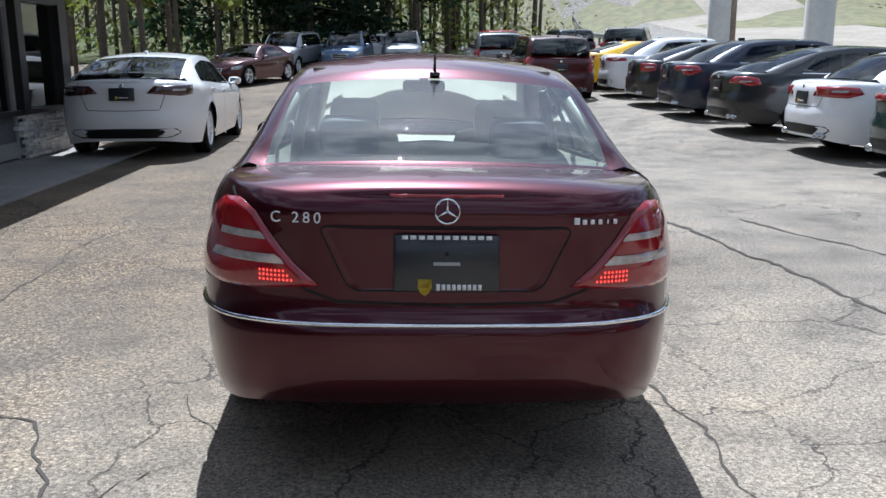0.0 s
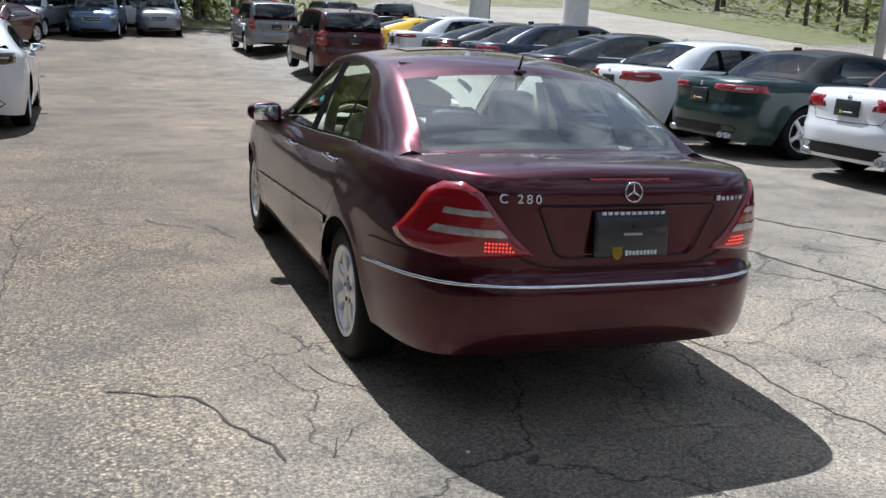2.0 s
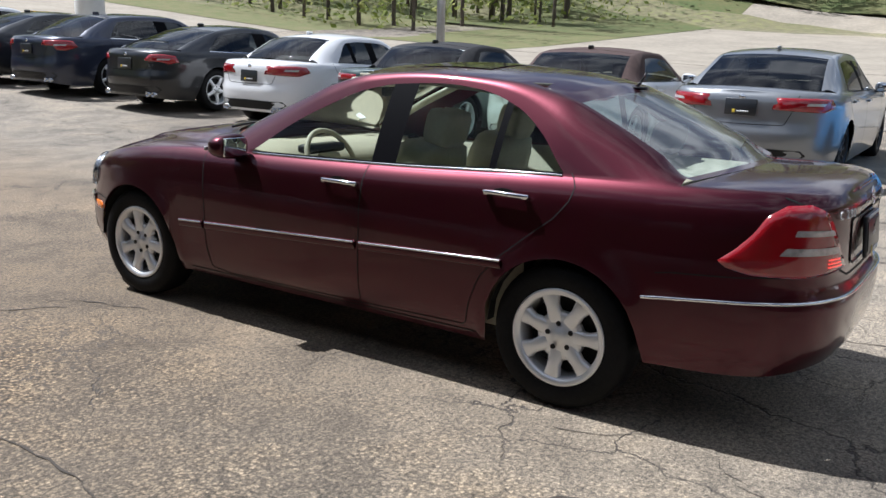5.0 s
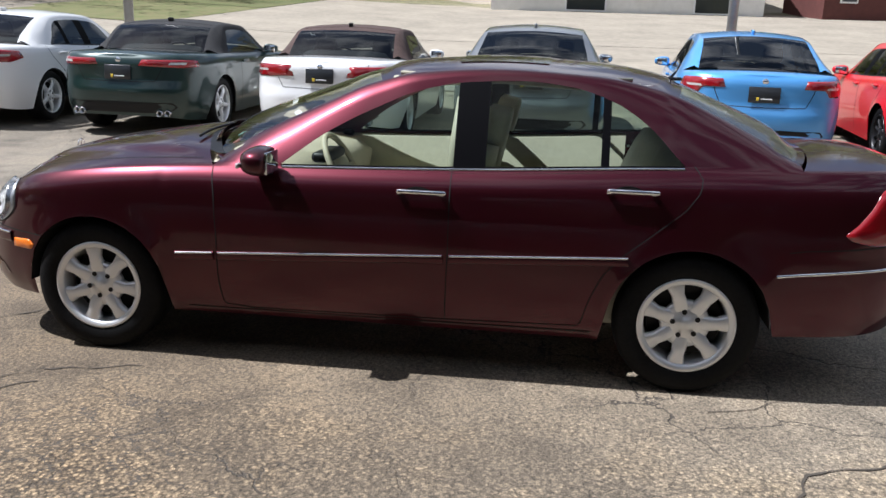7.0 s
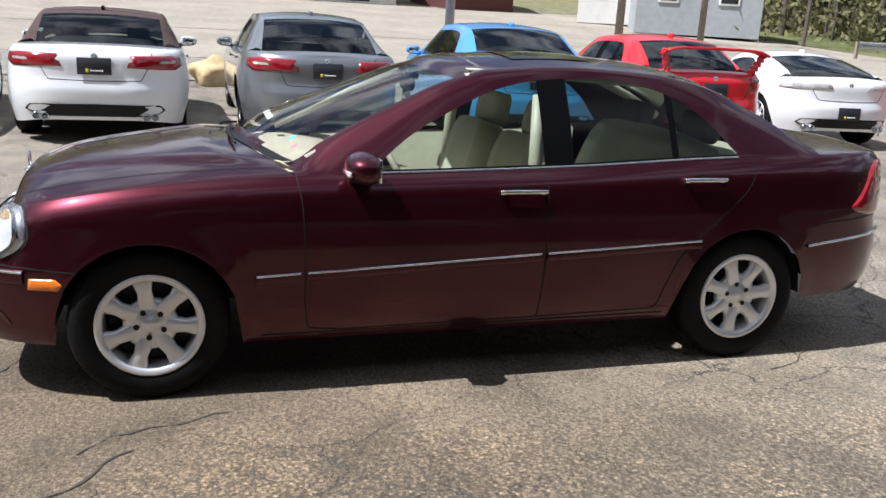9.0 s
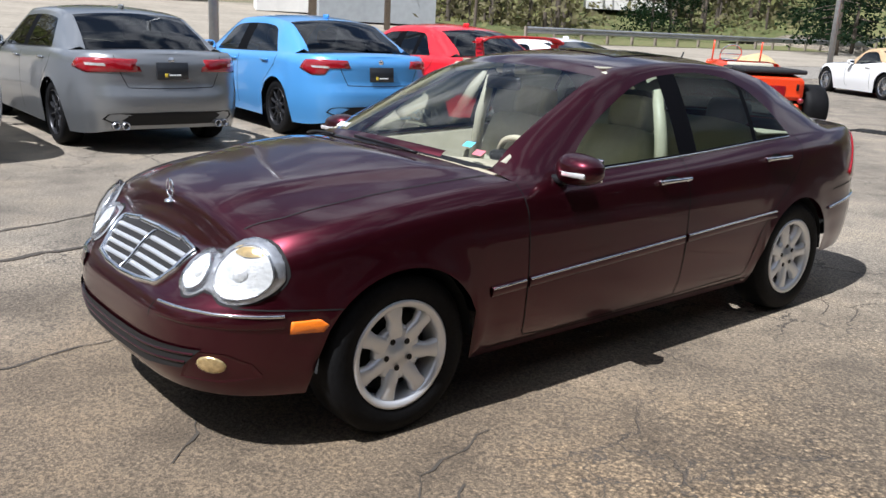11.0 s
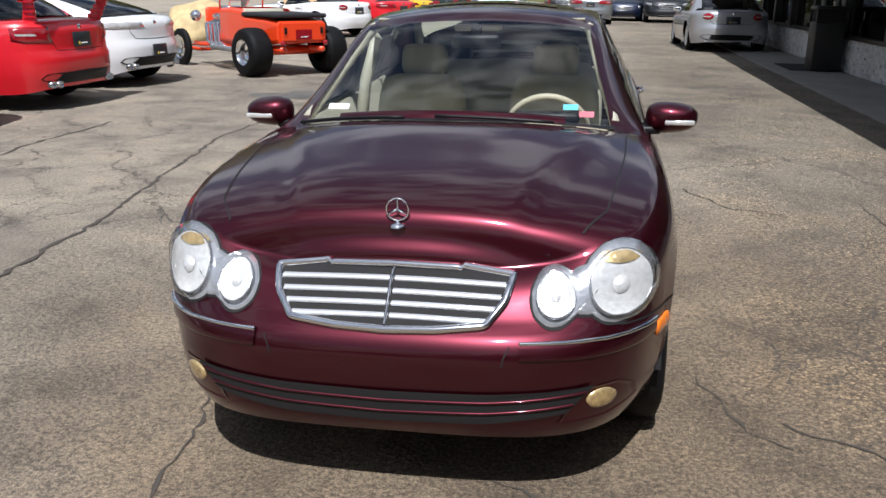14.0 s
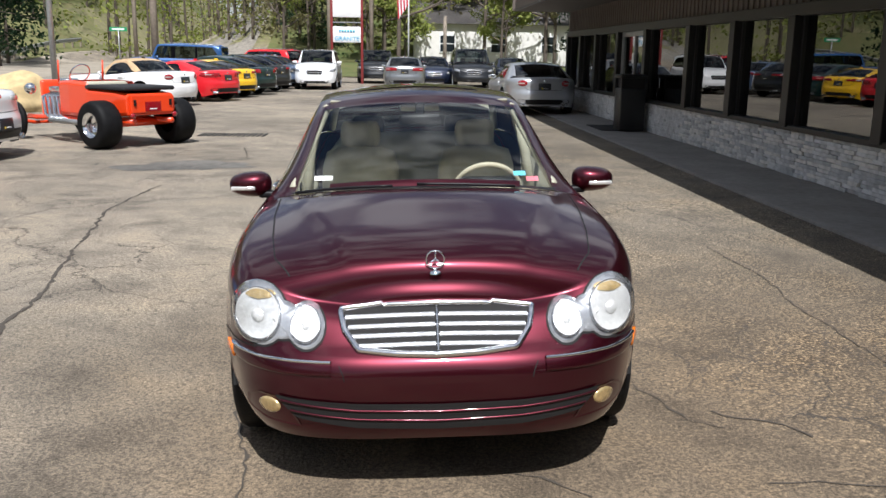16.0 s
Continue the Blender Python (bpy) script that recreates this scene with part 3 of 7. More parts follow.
        for i, (h, nn) in enumerate(pos):
            t = (pos[min(i + 1, len(pos) - 1)][0] - pos[max(i - 1, 0)][0]).normalized()
            sd = nn.cross(t).normalized() * w / 2
            if raise_:
                row = [bm.verts.new(h + sd * a + nn * b) for a, b in ((1, -0.004), (0.96, raise_ * 0.45), (0.72, raise_ * 0.85), (0.25, raise_), (-0.25, raise_), (-0.72, raise_ * 0.85), (-0.96, raise_ * 0.45), (-1, -0.004))]
            else:
                row = [bm.verts.new(h + sd + nn * off), bm.verts.new(h - sd + nn * off)]
            if prev:
                for a in range(len(row) - 1):
                    bm.faces.new((prev[a], row[a], row[a + 1], prev[a + 1]))
            prev = row
        bmesh.ops.recalc_face_normals(bm, faces=bm.faces)
        return part(name, bm, material, parent or self.root, label)

    def wheels(self, rim_mat, style="seven", rim_r=None, w=0.205, hubx=None):
        R, rr = self.r, rim_r or self.r * 0.66
        if "wheel" not in CACHE or (R, rr, style, w) not in CACHE["wheel"]:
            base = CACHE.setdefault("wheel", {})
            bm = bmesh.new()
            h = w / 2
            lathe(bm, [(rr - 0.004, -h + 0.015), (rr + 0.012, -h + 0.004), (R - 0.045, -h), (R - 0.016, -h + 0.012), (R - 0.003, -h + 0.035), (R, 0), (R - 0.003, h - 0.035), (R - 0.016, h - 0.012), (R - 0.045, h), (rr + 0.012, h - 0.004), (rr - 0.004, h - 0.015)], n=40)
            me_t = bpy.data.meshes.new("tyre")
            bm.to_mesh(me_t)
            me_t.shade_smooth()
            bm.free()
            bm = bmesh.new()
            lip = 0.026 if style == "seven" else 0.012
            hubr = 0.106 if style == "seven" else 0.090
            lathe(bm, [(rr - 0.002, h - 0.02), (rr, h - 0.006), (rr - 0.008, h - 0.004), (rr - lip, h - 0.010), (rr - lip - 0.006, h - 0.024), (rr - lip - 0.010, h - 0.06), (rr - 0.038, -h + 0.02)], n=48)
            lathe(bm, [(0.0, h - 0.022), (0.029, h - 0.021), (0.033, h - 0.030), (hubr * 0.75, h - 0.027), (hubr * 0.93, h - 0.029), (hubr, h - 0.038), (hubr + 0.002, h - 0.058), (hubr - 0.02, h - 0.08)], n=36)
            ns = {"seven": 7, "five": 5, "ten": 10, "wire": 20, "six": 6}[style]
            wi = {"seven": (0.037, 0.028, 0.046), "five": (0.034, 0.024, 0.034), "ten": (0.014, 0.010, 0.016), "wire": (0.004, 0.004, 0.004), "six": (0.03, 0.026, 0.034)}[style]
            for q in range(ns):
                a = 2 * math.pi * (q + 0.25) / ns
                rm = Matrix.Rotation(a, 4, "X")
                prev = None
                for t, wd in zip((0, 0.3, 0.55, 0.8, 1.0), (wi[0], (wi[0] + wi[1]) / 2, wi[1], (wi[1] + wi[2]) / 2, wi[2])):
                    rad = 0.062 + (rr - 0.018 - 0.062) * t
                    xo = h - (0.028 if style == "seven" else 0.034) + (0.014 if style == "seven" else 0.016) * math.sin(t * 2.6)
                    row = [bm.verts.new(rm @ Vector((xx, yy, rad))) for xx, yy in ((xo - 0.03, -wd), (xo - 0.006, -wd * 0.92), (xo, -wd * 0.62), (xo, wd * 0.62), (xo - 0.006, wd * 0.92), (xo - 0.03, wd))]
                    if prev:
                        for z in range(5):
                            bm.faces.new((prev[z], prev[z + 1], row[z + 1], row[z]))
                    prev = row
            bmesh.ops.recalc_face_normals(bm, faces=bm.faces)
            me_r = bpy.data.meshes.new("rim")
            bm.to_mesh(me_r)
            me_r.shade_smooth()
            bm.free()
            bm = bmesh.new()
            lathe(bm, [(0.0, h - 0.09), (rr - 0.05, h - 0.09), (rr - 0.05, h - 0.11), (0.0, h - 0.11)], n=24)
            lathe(bm, [(0.0, -h + 0.02), (rr, -h + 0.02)], n=24)
            for q in range(5):
                a = 2 * math.pi * q / 5
                bmesh.ops.create_cone(bm, cap_ends=True, segments=12, radius1=0.0115, radius2=0.0115, depth=0.01, matrix=Matrix.Translation((h - 0.0305, 0.056 * math.cos(a), 0.056 * math.sin(a))) @ Matrix.Rotation(math.pi / 2, 4, "Y"))
            me_b = bpy.data.meshes.new("brake_disc")
            bm.to_mesh(me_b)
            bm.free()
            base[R, rr, style, w] = (me_t, me_r, me_b)
        mt, mr_, mb = CACHE["wheel"][R, rr, style, w]
        hub = hubx or self.W - 0.03 - w / 2
        for s in (-1, 1):
            for yw in (self.ya, self.yb):
                ob = new("wheel", mb)
                ob.parent = self.root
                ob.matrix_basis = pose(s * hub, yw, R, 0, 0, 0 if s > 0 else 180) @ Matrix.Rotation(0.6 * yw, 4, "X")
                if not mb.materials:
                    mb.materials.append(M["trim"])
                    mt.materials.append(M["rubber"])
                    mr_.materials.append(rim_mat)
                for nm, me in (("tyre", mt), ("rim", mr_)):
                    c = new(nm, me)
                    c.parent = ob
                    if nm == "rim" and me.materials[0] != rim_mat:
                        c.material_slots[0].link = "OBJECT"
                        c.material_slots[0].material = rim_mat

    def mirrors(self, y, z, material, size=1.0):
        for s in (-1, 1):
            bm = bmesh.new()
            bmesh.ops.create_uvsphere(bm, u_segments=20, v_segments=14, radius=1)
            for v in bm.verts:
                sg = lambda q, e: math.copysign(abs(q) ** e, q)
                x, yy, zz = sg(v.co.x, 0.75), v.co.y, sg(v.co.z, 0.75)
                yy = max(yy, -0.55)
                v.co = Vector((s * (self.W + 0.035 * size) + x * 0.115 * size, y + yy * 0.085 * size, z + zz * 0.068 * size * (1 - 0.15 * x * s)))
            ob = part("mirror_housing", bm, material, self.root)
            part("mirror_glass", box(bmesh.new(), s * (self.W + 0.035 * size), y - 0.052 * size, z, 0.16 * size, 0.012, 0.10 * size, 0.004), M["mirror"], ob)
            part("mirror_foot", box(bmesh.new(), s * (self.W - 0.07), y + 0.02, z - 0.05, 0.12, 0.06, 0.035, 0.012), M["trim"], ob)
            bm = bmesh.new()
            box(bm, s * (self.W + 0.065 * size), y + 0.078 * size, z - 0.012, 0.13 * size, 0.016, 0.022, 0.006)
            part("turn_lamp", bm, M["lamp_clear"], ob)

    def seats(self, material, dash_mat, y_front=-0.15, y_rear=-1.05, zs=0.42, sx=0.36, wheel_side=-1, detail=True, head=1.12, dash_y=None):
        def cushion(name, cx, cy, cz, sx_, sy, sz, tilt, parent, m_=None):
            bm = bmesh.new()
            bmesh.ops.create_cube(bm, size=1)
            bmesh.ops.subdivide_edges(bm, edges=bm.edges[:], cuts=5, use_grid_fill=True)
            for v in bm.verts:
                x, y, z = (2 * q for q in v.co)
                rib = 0.012 * math.cos(x * 9) if abs(x) < 0.7 else 0.03
                v.co = Vector((x * sx_ / 2 * (1 - 0.12 * abs(z) ** 4 - 0.06 * abs(y) ** 4), y * sy / 2 * (1 - 0.15 * abs(x) ** 4 - 0.15 * abs(z) ** 4) + (rib if y > 0.9 else 0), z * sz / 2 * (1 - 0.1 * abs(x) ** 4)))
            bm.transform(pose(cx, cy, cz, tilt))
            return part(name, bm, m_ or material, parent)
        for s in (-1, 1):
            st = new("front_seat")
            st.parent = self.root
            cushion("seat_cushion", s * sx, y_front + 0.10, zs, 0.50, 0.52, 0.18, 4, st)
            cushion("seat_back", s * sx, y_front - 0.22, zs + 0.29, 0.48, 0.16, 0.58, 15, st)
            cushion("headrest", s * sx, y_front - 0.36, min(head, zs + 0.685), 0.25, 0.10, 0.18, 12, st)
        st = new("rear_seat")
        st.parent = self.root
        cushion("seat_cushion", 0, y_rear + 0.15, zs, 1.2, 0.5, 0.2, 4, st)
        cushion("seat_back", 0, y_rear - 0.16, zs + 0.30, 1.24, 0.16, 0.58, 22, st)
        if detail:
            for s in (-1, 1):
                # rear headrests coloured charcoal for the shade they sit in under the roof
                cushion("headrest", s * 0.34, y_rear - 0.32, zs + 0.62, 0.24, 0.09, 0.15, 14, st, M["charcoal"])
        dy = dash_y if dash_y is not None else self.yc - 0.22
        bm = bmesh.new()
        prof = [(dy + 0.42, -0.01), (dy + 0.1, 0.0), (dy - 0.12, -0.03), (dy - 0.20, -0.10), (dy - 0.17, -0.30), (dy - 0.1, -0.5)]
        hw = self.W - 0.14
        zd = self.zt(self.yc - 0.2) - 0.0
        rows = []
        for i in range(13):
            x = hw * (i / 6 - 1)
            hump = 0.035 * math.exp(-((x - wheel_side * sx) / 0.2) ** 2)
            rows.append([bm.verts.new((x * (1 if k else 0.9), y, zd + z + (hump if k in (1, 2) else 0))) for k, (y, z) in enumerate(prof)])
        for a, b in zip(rows, rows[1:]):
            for k in range(len(prof) - 1):
                bm.faces.new((a[k], b[k], b[k + 1], a[k + 1]))
        part("dashboard", bm, dash_mat, self.root)
        sw = new("steering_wheel")
        sw.parent = self.root
        sw.matrix_basis = pose(wheel_side * sx, dy - 0.30, zd - 0.06, 62)
        bm = bmesh.new()
        pts = [(0.185 * math.cos(t), 0.185 * math.sin(t), 0) for t in (2 * math.pi * i / 32 for i in range(33))]
        tube(bm, pts, 0.015, 8, cap=False)
        part("wheel_ring", bm, dash_mat if detail else M["trim"], sw)
        bm = bmesh.new()
        box(bm, 0, 0, -0.01, 0.17, 0.13, 0.05, 0.03)
        for a in (0, 180, 270):
            box(bm, 0.11, 0, -0.005, 0.15, 0.035, 0.02, 0.006, m=Matrix.Rotation(radians(a), 4, "Z"))
        part("wheel_hub", bm, dash_mat if detail else M["trim"], sw)
        # door cards inside the shell
        for s in (-1, 1):
            bm = bmesh.new()
            prev = None
            for i in range(17):
                y = self.yc - 0.1 + (y_rear - 0.1 - self.yc + 0.1) * i / 16
                z1 = self.zt(y) - 0.012
                h, _ = self.side(y, z1 - 0.15, s)
                x = (abs(h.x) if h else self.W) - 0.075
                row = [bm.verts.new((s * (x + 0.012), y, z1)), bm.verts.new((s * (x - 0.02), y, z1 - 0.02)), bm.verts.new((s * (x - 0.01), y, z1 - 0.22)), bm.verts.new((s * (x - 0.07), y, z1 - 0.26)), bm.verts.new((s * (x - 0.07), y, z1 - 0.31)), bm.verts.new((s * (x - 0.0), y, z1 - 0.36)), bm.verts.new((s * (x - 0.02), y, 0.28))]
                if prev:
                    for k in range(6):
                        bm.faces.new((prev[k], row[k], row[k + 1], prev[k + 1]))
                prev = row
            part("door_card", bm, material, self.root)


CACHE = {}

# ---- the maroon saloon in the middle of the lot ----
def main_car():
    zt = curve_of([(2.17, 0.685), (2.05, 0.725), (1.9, 0.772), (1.6, 0.835), (1.2, 0.885), (0.8, 0.91), (0.4, 0.918), (-0.4, 0.942), (-1.3, 0.985), (-1.8, 0.995), (-2.15, 1.0), (-2.33, 0.995), (-2.395, 0.985)])
    zr = curve_of([(0.80, 0.918), (0.55, 1.06), (0.3, 1.185), (0.08, 1.285), (-0.15, 1.34), (-0.5, 1.362), (-0.9, 1.345), (-1.2, 1.29), (-1.45, 1.185), (-1.65, 1.085), (-1.80, 1.012)])
    xr = curve_of([(0.80, 0.70), (0.3, 0.61), (0.0, 0.575), (-0.5, 0.565), (-1.0, 0.575), (-1.4, 0.62), (-1.8, 0.675)])
    zu = curve_of([(0.47, 0.928), (0.27, 1.075), (0.05, 1.19), (-0.15, 1.272), (-0.35, 1.310), (-0.6, 1.322), (-0.8, 1.305), (-1.0, 1.245), (-1.15, 1.15), (-1.30, 0.997)])
    df = curve_of([(0.0, 0.11), (0.18, 0.07), (0.30, 0.01), (0.42, 0.0), (0.49, 0.004), (0.545, 0.03), (0.58, 0.075), (0.62, 0.11), (0.68, 0.15), (0.72, 0.185), (0.78, 0.24), (0.90, 0.30)])
    dr = curve_of([(0.0, 0.16), (0.26, 0.09), (0.40, 0.012), (0.55, 0.0), (0.59, 0.004), (0.62, 0.030), (0.67, 0.042), (0.90, 0.035), (0.95, 0.02), (1.0, 0.02)])
    ds = curve_of([(0.0, 0.13), (0.21, 0.078), (0.26, 0.048), (0.34, 0.020), (0.44, 0.006), (0.55, 0.0), (0.70, 0.0), (0.84, 0.018), (0.97, 0.045), (1.05, 0.05)])
    c = Car("saloon_car", "dark maroon four-door saloon car with chrome trim, standing on cracked asphalt", M["maroon"], wb=2.715, fo=0.77, ro=1.04, nf=3.8, nr=4.4, taper_r=0.05, W=1.728, H=1.42, cowl=0.80, head=0.0, rooft=-1.22, tail=-1.80,
            zt=zt, zr=zr, xr=xr, zu=zu, df=df, dr=dr, ds=ds, tyre=0.316, arch=0.352, sill=0.212, fbot=0.238, rbot=0.34, step=0.035, rows=26, topn=26, fillet=0.045, dlo=(0.47, -1.30), bp=-0.30, pillar=(0.155, 0.0), qp=-0.97, bump_f=0.55, bump_r=0.60,
            hood_crown=0.085, deck_crown=0.035, roof_crown=0.055, bow_f=0.21, bow_r=-0.13, doors=(0.76, -0.30, -1.06), sillm=M["pillar"], rearm=M["rear_glass"], glassm=M["screen_glass"], sidem=M["door_glass"], sill_r=0.285, sill_f=0.225, hood_crease=0.014)
    root = c.root
    c.wheels(M["alloy"], "seven", rim_r=0.212, hubx=0.735)
    c.mirrors(0.52, 0.955, M["maroon"], 0.95)
    c.seats(M["beige"], M["beige_dark"], y_front=-0.12, y_rear=-1.05, zs=0.46, head=1.10)
    # dark instrument pod and centre console
    boxed("centre_console", 0, -0.05, 0.52, 0.22, 0.9, 0.18, M["beige_dark"], root, 0.03)
    boxed("instrument_pod", -0.36, 0.36, 0.925, 0.30, 0.10, 0.05, M["trim"], root, 0.02)
    boxed("rear_shelf", 0, -1.50, 0.955, 1.15, 0.42, 0.03, M["beige"], root, 0.01)
    for s in (-1, 1):
        bm = bmesh.new()
        tube(bm, [(s * 0.60, -0.33, 1.24), (s * 0.66, -0.31, 1.02), (s * 0.70, -0.30, 0.70)], [0.028, 0.032, 0.036], 8)
        part("belt_pillar", bm, M["beige"], root)
        # pillar linings
        bm = bmesh.new()
        tube(bm, [(s * 0.655, 0.72, 0.955), (s * 0.58, 0.3, 1.165), (s * 0.535, 0.02, 1.285)], [0.022, 0.024, 0.022], 8)
        part("pillar_lining", bm, M["beige"], root)
        bm = bmesh.new()
        tube(bm, [(s * 0.53, 0.0, 1.30), (s * 0.525, -0.5, 1.33), (s * 0.53, -1.1, 1.30), (s * 0.585, -1.42, 1.17), (s * 0.62, -1.65, 1.05)], 0.026, 8)
        part("roof_lining", bm, M["beige"], root)
    bm = bmesh.new()
    box(bm, 0.0, -0.55, 1.34, 1.02, 1.05, 0.012)
    part("headliner", bm, M["beige"], root)
    bm = bmesh.new()
    box(bm, 0, 0.13, 1.245, 0.24, 0.03, 0.065, 0.02)
    box(bm, 0, 0.10, 1.30, 0.05, 0.05, 0.08, 0.01)
    part("rear_view_mirror", bm, M["trim"], root)
    boxed("overhead_console", 0, 0.02, 1.305, 0.22, 0.14, 0.03, M["beige"], root, 0.012)
    # sunroof
    bm = bmesh.new()
    for i in range(9):
        for j in range(9):
            x, y = -0.36 + 0.72 * i / 8, -0.28 - 0.42 * j / 8
            h, n = c.hit((x, y, 4), (0, 0, -1))
            bm.verts.new(h + Vector((0, 0, 0.004)))
    bm.verts.ensure_lookup_table()
    for i in range(8):
        for j in range(8):
            bm.faces.new([bm.verts[q] for q in (i * 9 + j, (i + 1) * 9 + j, (i + 1) * 9 + j + 1, i * 9 + j + 1)])
    bmesh.ops.recalc_face_normals(bm, faces=bm.faces)
    part("sunroof", bm, M["gloss"], root, "dark glass sunroof panel")
    side_r, side_l = (lambda y, z: c.side(y, z, 1)), (lambda y, z: c.side(y, z, -1))
    for s, pj in ((-1, side_l), (1, side_r)):
        # shut lines
        G = M["gap"]
        c.line("front_door_gap", [(0.78, 0.905), (0.76, 0.80), (0.75, 0.60), (0.75, 0.40), (0.735, 0.27), (0.60, 0.255), (-0.30, 0.265)], pj, G, 0.0045)
        c.line("door_gap", [(-0.31, 0.955), (-0.31, 0.60), (-0.30, 0.265)], pj, G, 0.0045)
        c.line("rear_door_gap", [(-1.34, 1.0), (-1.375, 0.955), (-1.37, 0.90), (-1.31, 0.82), (-1.20, 0.73), (-1.07, 0.62), (-0.98, 0.52), (-0.93, 0.40), (-0.90, 0.28), (-0.30, 0.265)], pj, G, 0.0045)
        c.line("wing_gap", [(1.62, 0.545), (1.80, 0.555), (1.95, 0.56)], pj, G, 0.005)
        c.line("sill_gap", [(0.92, 0.245), (0.2, 0.245), (-0.95, 0.252)], pj, G, 0.006)
        # side rubbing strip with a chrome line
        trim_z = lambda y: 0.5 + (0.926 - y) * 0.047
        for a, b in ((0.95, 0.765), (0.745, -0.29), (-0.315, -1.09)):
            c.line("rubbing_strip", [(a, trim_z(a)), ((a + b) / 2, trim_z((a + b) / 2)), (b, trim_z(b))], pj, M["maroon"], 0.042, raise_=0.010)
            ob = c.line("chrome_strip", [(a - 0.004, trim_z(a) + 0.014), ((a + b) / 2, trim_z((a + b) / 2) + 0.014), (b + 0.004, trim_z(b) + 0.014)], pj, M["chrome"], 0.012, raise_=0.0135, label="bright chrome strip")
        bl = [(q, c.zt(q) + 0.002) for q in np.linspace(0.46, -1.30, 24)]
        c.line("belt_strip", bl, pj, M["chrome"], 0.010, raise_=0.006, n=60, label="thin bright strip under the windows")
        # handles
        for hy, hz in ((-0.20, 0.845), (-1.10, 0.890)):
            h, n = pj(hy, hz)
            hd = part("door_handle", box(bmesh.new(), h.x + s * 0.026, hy + 0.01, hz + 0.004, 0.018, 0.215, 0.019, 0.007), M["chrome"], root, "chrome door handle")
            # cup is a near-flat black disc, the hollow's shade put into its colour
            part("handle_cup", lathe(bmesh.new(), [(0.0, 0), (0.045, 0.0), (0.06, 0.004)], Matrix.Translation((h.x + s * 0.001, hy + 0.03, hz - 0.012)) @ Matrix.Diagonal((s, 1.15, 0.62, 1)), 20), M["gap"], hd)
            for q in (-0.085, 0.10):
                part("handle_foot", box(bmesh.new(), h.x + s * 0.010, hy + 0.01 + q, hz, 0.03, 0.022, 0.020, 0.004), M["chrome"], hd)
        # side marker and bumper strips
        wf, wr = (lambda p, z, s=s: c.wrap_f(p, z, s)), (lambda p, z, s=s: c.wrap_r(p, z, s))
        c.patch("side_marker", [(45, 0.472), (45, 0.515), (55, 0.518), (58, 0.495), (56, 0.472)], wf, M["lamp_amber"], 0.006, 0.006, label="amber side marker lamp", thick=0.01)
        c.line("bumper_strip", [(2, 0.517), (25, 0.517), (43.5, 0.519)], wf, M["maroon"], 0.055, raise_=0.008)
        c.line("bumper_chrome", [(2, 0.537), (25, 0.537), (43.5, 0.537)], wf, M["chrome"], 0.014, raise_=0.014, label="chrome bumper strip")
        # headlamp: two joined rounds
        def two_rounds(grow):
            out = []
            for i in range(120):
                a = 2 * math.pi * i / 120
                best = 0
                for cx, cz, rx, rz in ((0.660, 0.672, 0.106, 0.104), (0.482, 0.640, 0.070, 0.070), (0.57, 0.655, 0.068, 0.060)):
                    for d in np.linspace(0, 0.4, 161):
                        x, z = 0.58 + d * math.cos(a), 0.658 + d * math.sin(a)
                        if ((x - cx) / (rx + grow)) ** 2 + ((z - cz) / (rz + grow)) ** 2 <= 1:
                            best = max(best, d)
                out.append((0.58 + best * math.cos(a), 0.658 + best * math.sin(a)))
            return out
        fr = lambda x, z, s=s: c.front(s * x, z)
        hl = c.patch("headlamp", two_rounds(0.0), fr, M["lamp_head"], 0.004, 0.004, dense=90, rings=6, thick=0.02, label="clear twin-round headlamp")
        c.patch("headlamp_seal", two_rounds(0.007), fr, M["gap"], 0.002, 0.0, dense=90, rings=3)
        for cx, cz, r0 in ((0.660, 0.668, 0.084), (0.482, 0.640, 0.054)):
            ring = lambda r, n_: [(cx + r * math.cos(t), cz + r * math.sin(t)) for t in np.linspace(0, 6.28, n_, endpoint=False)]
            bowl = c.patch("reflector", ring(r0, 36), fr, M["lamp_bowl"], 0.022, -0.012, parent=hl, rings=5, dense=36, thick=0.0)
            c.line("reflector_rim", ring(r0, 36) + ring(r0, 36)[:1], fr, M["lamp_rim"], 0.008, raise_=0.024, n=60, parent=bowl)
            c.patch("bulb", ring(r0 * 0.28, 14), fr, M["lamp_bowl"], 0.014, 0.012, parent=bowl, rings=3, dense=14)
        c.patch("turn_lens", [(0.655 + 0.060 * math.cos(t), 0.735 + 0.016 * math.sin(t)) for t in np.linspace(0, 6.28, 20, endpoint=False)], fr, M["lamp_fog"], 0.020, 0.003, parent=hl, rings=2, dense=20)
        cover = c.patch("lens_cover", two_rounds(-0.002), fr, M["lens"], 0.026, 0.016, dense=90, rings=8, parent=hl, thick=-0.006)
        if cover:
            cover.visible_shadow = False
        # fog lamp in its pocket
        c.patch("fog_pocket", [(0.50, 0.29), (0.54, 0.36), (0.59, 0.40), (0.67, 0.40), (0.72, 0.365), (0.73, 0.315), (0.64, 0.292)], fr, M["maroon"], 0.003, -0.012, rings=4)
        c.patch("fog_lamp", [(0.622 + 0.042 * math.cos(t), 0.358 + 0.030 * math.sin(t)) for t in np.linspace(0, 6.28, 24, endpoint=False)], fr, M["lamp_fog"], 0.007, 0.003, thick=0.02, label="round fog lamp")
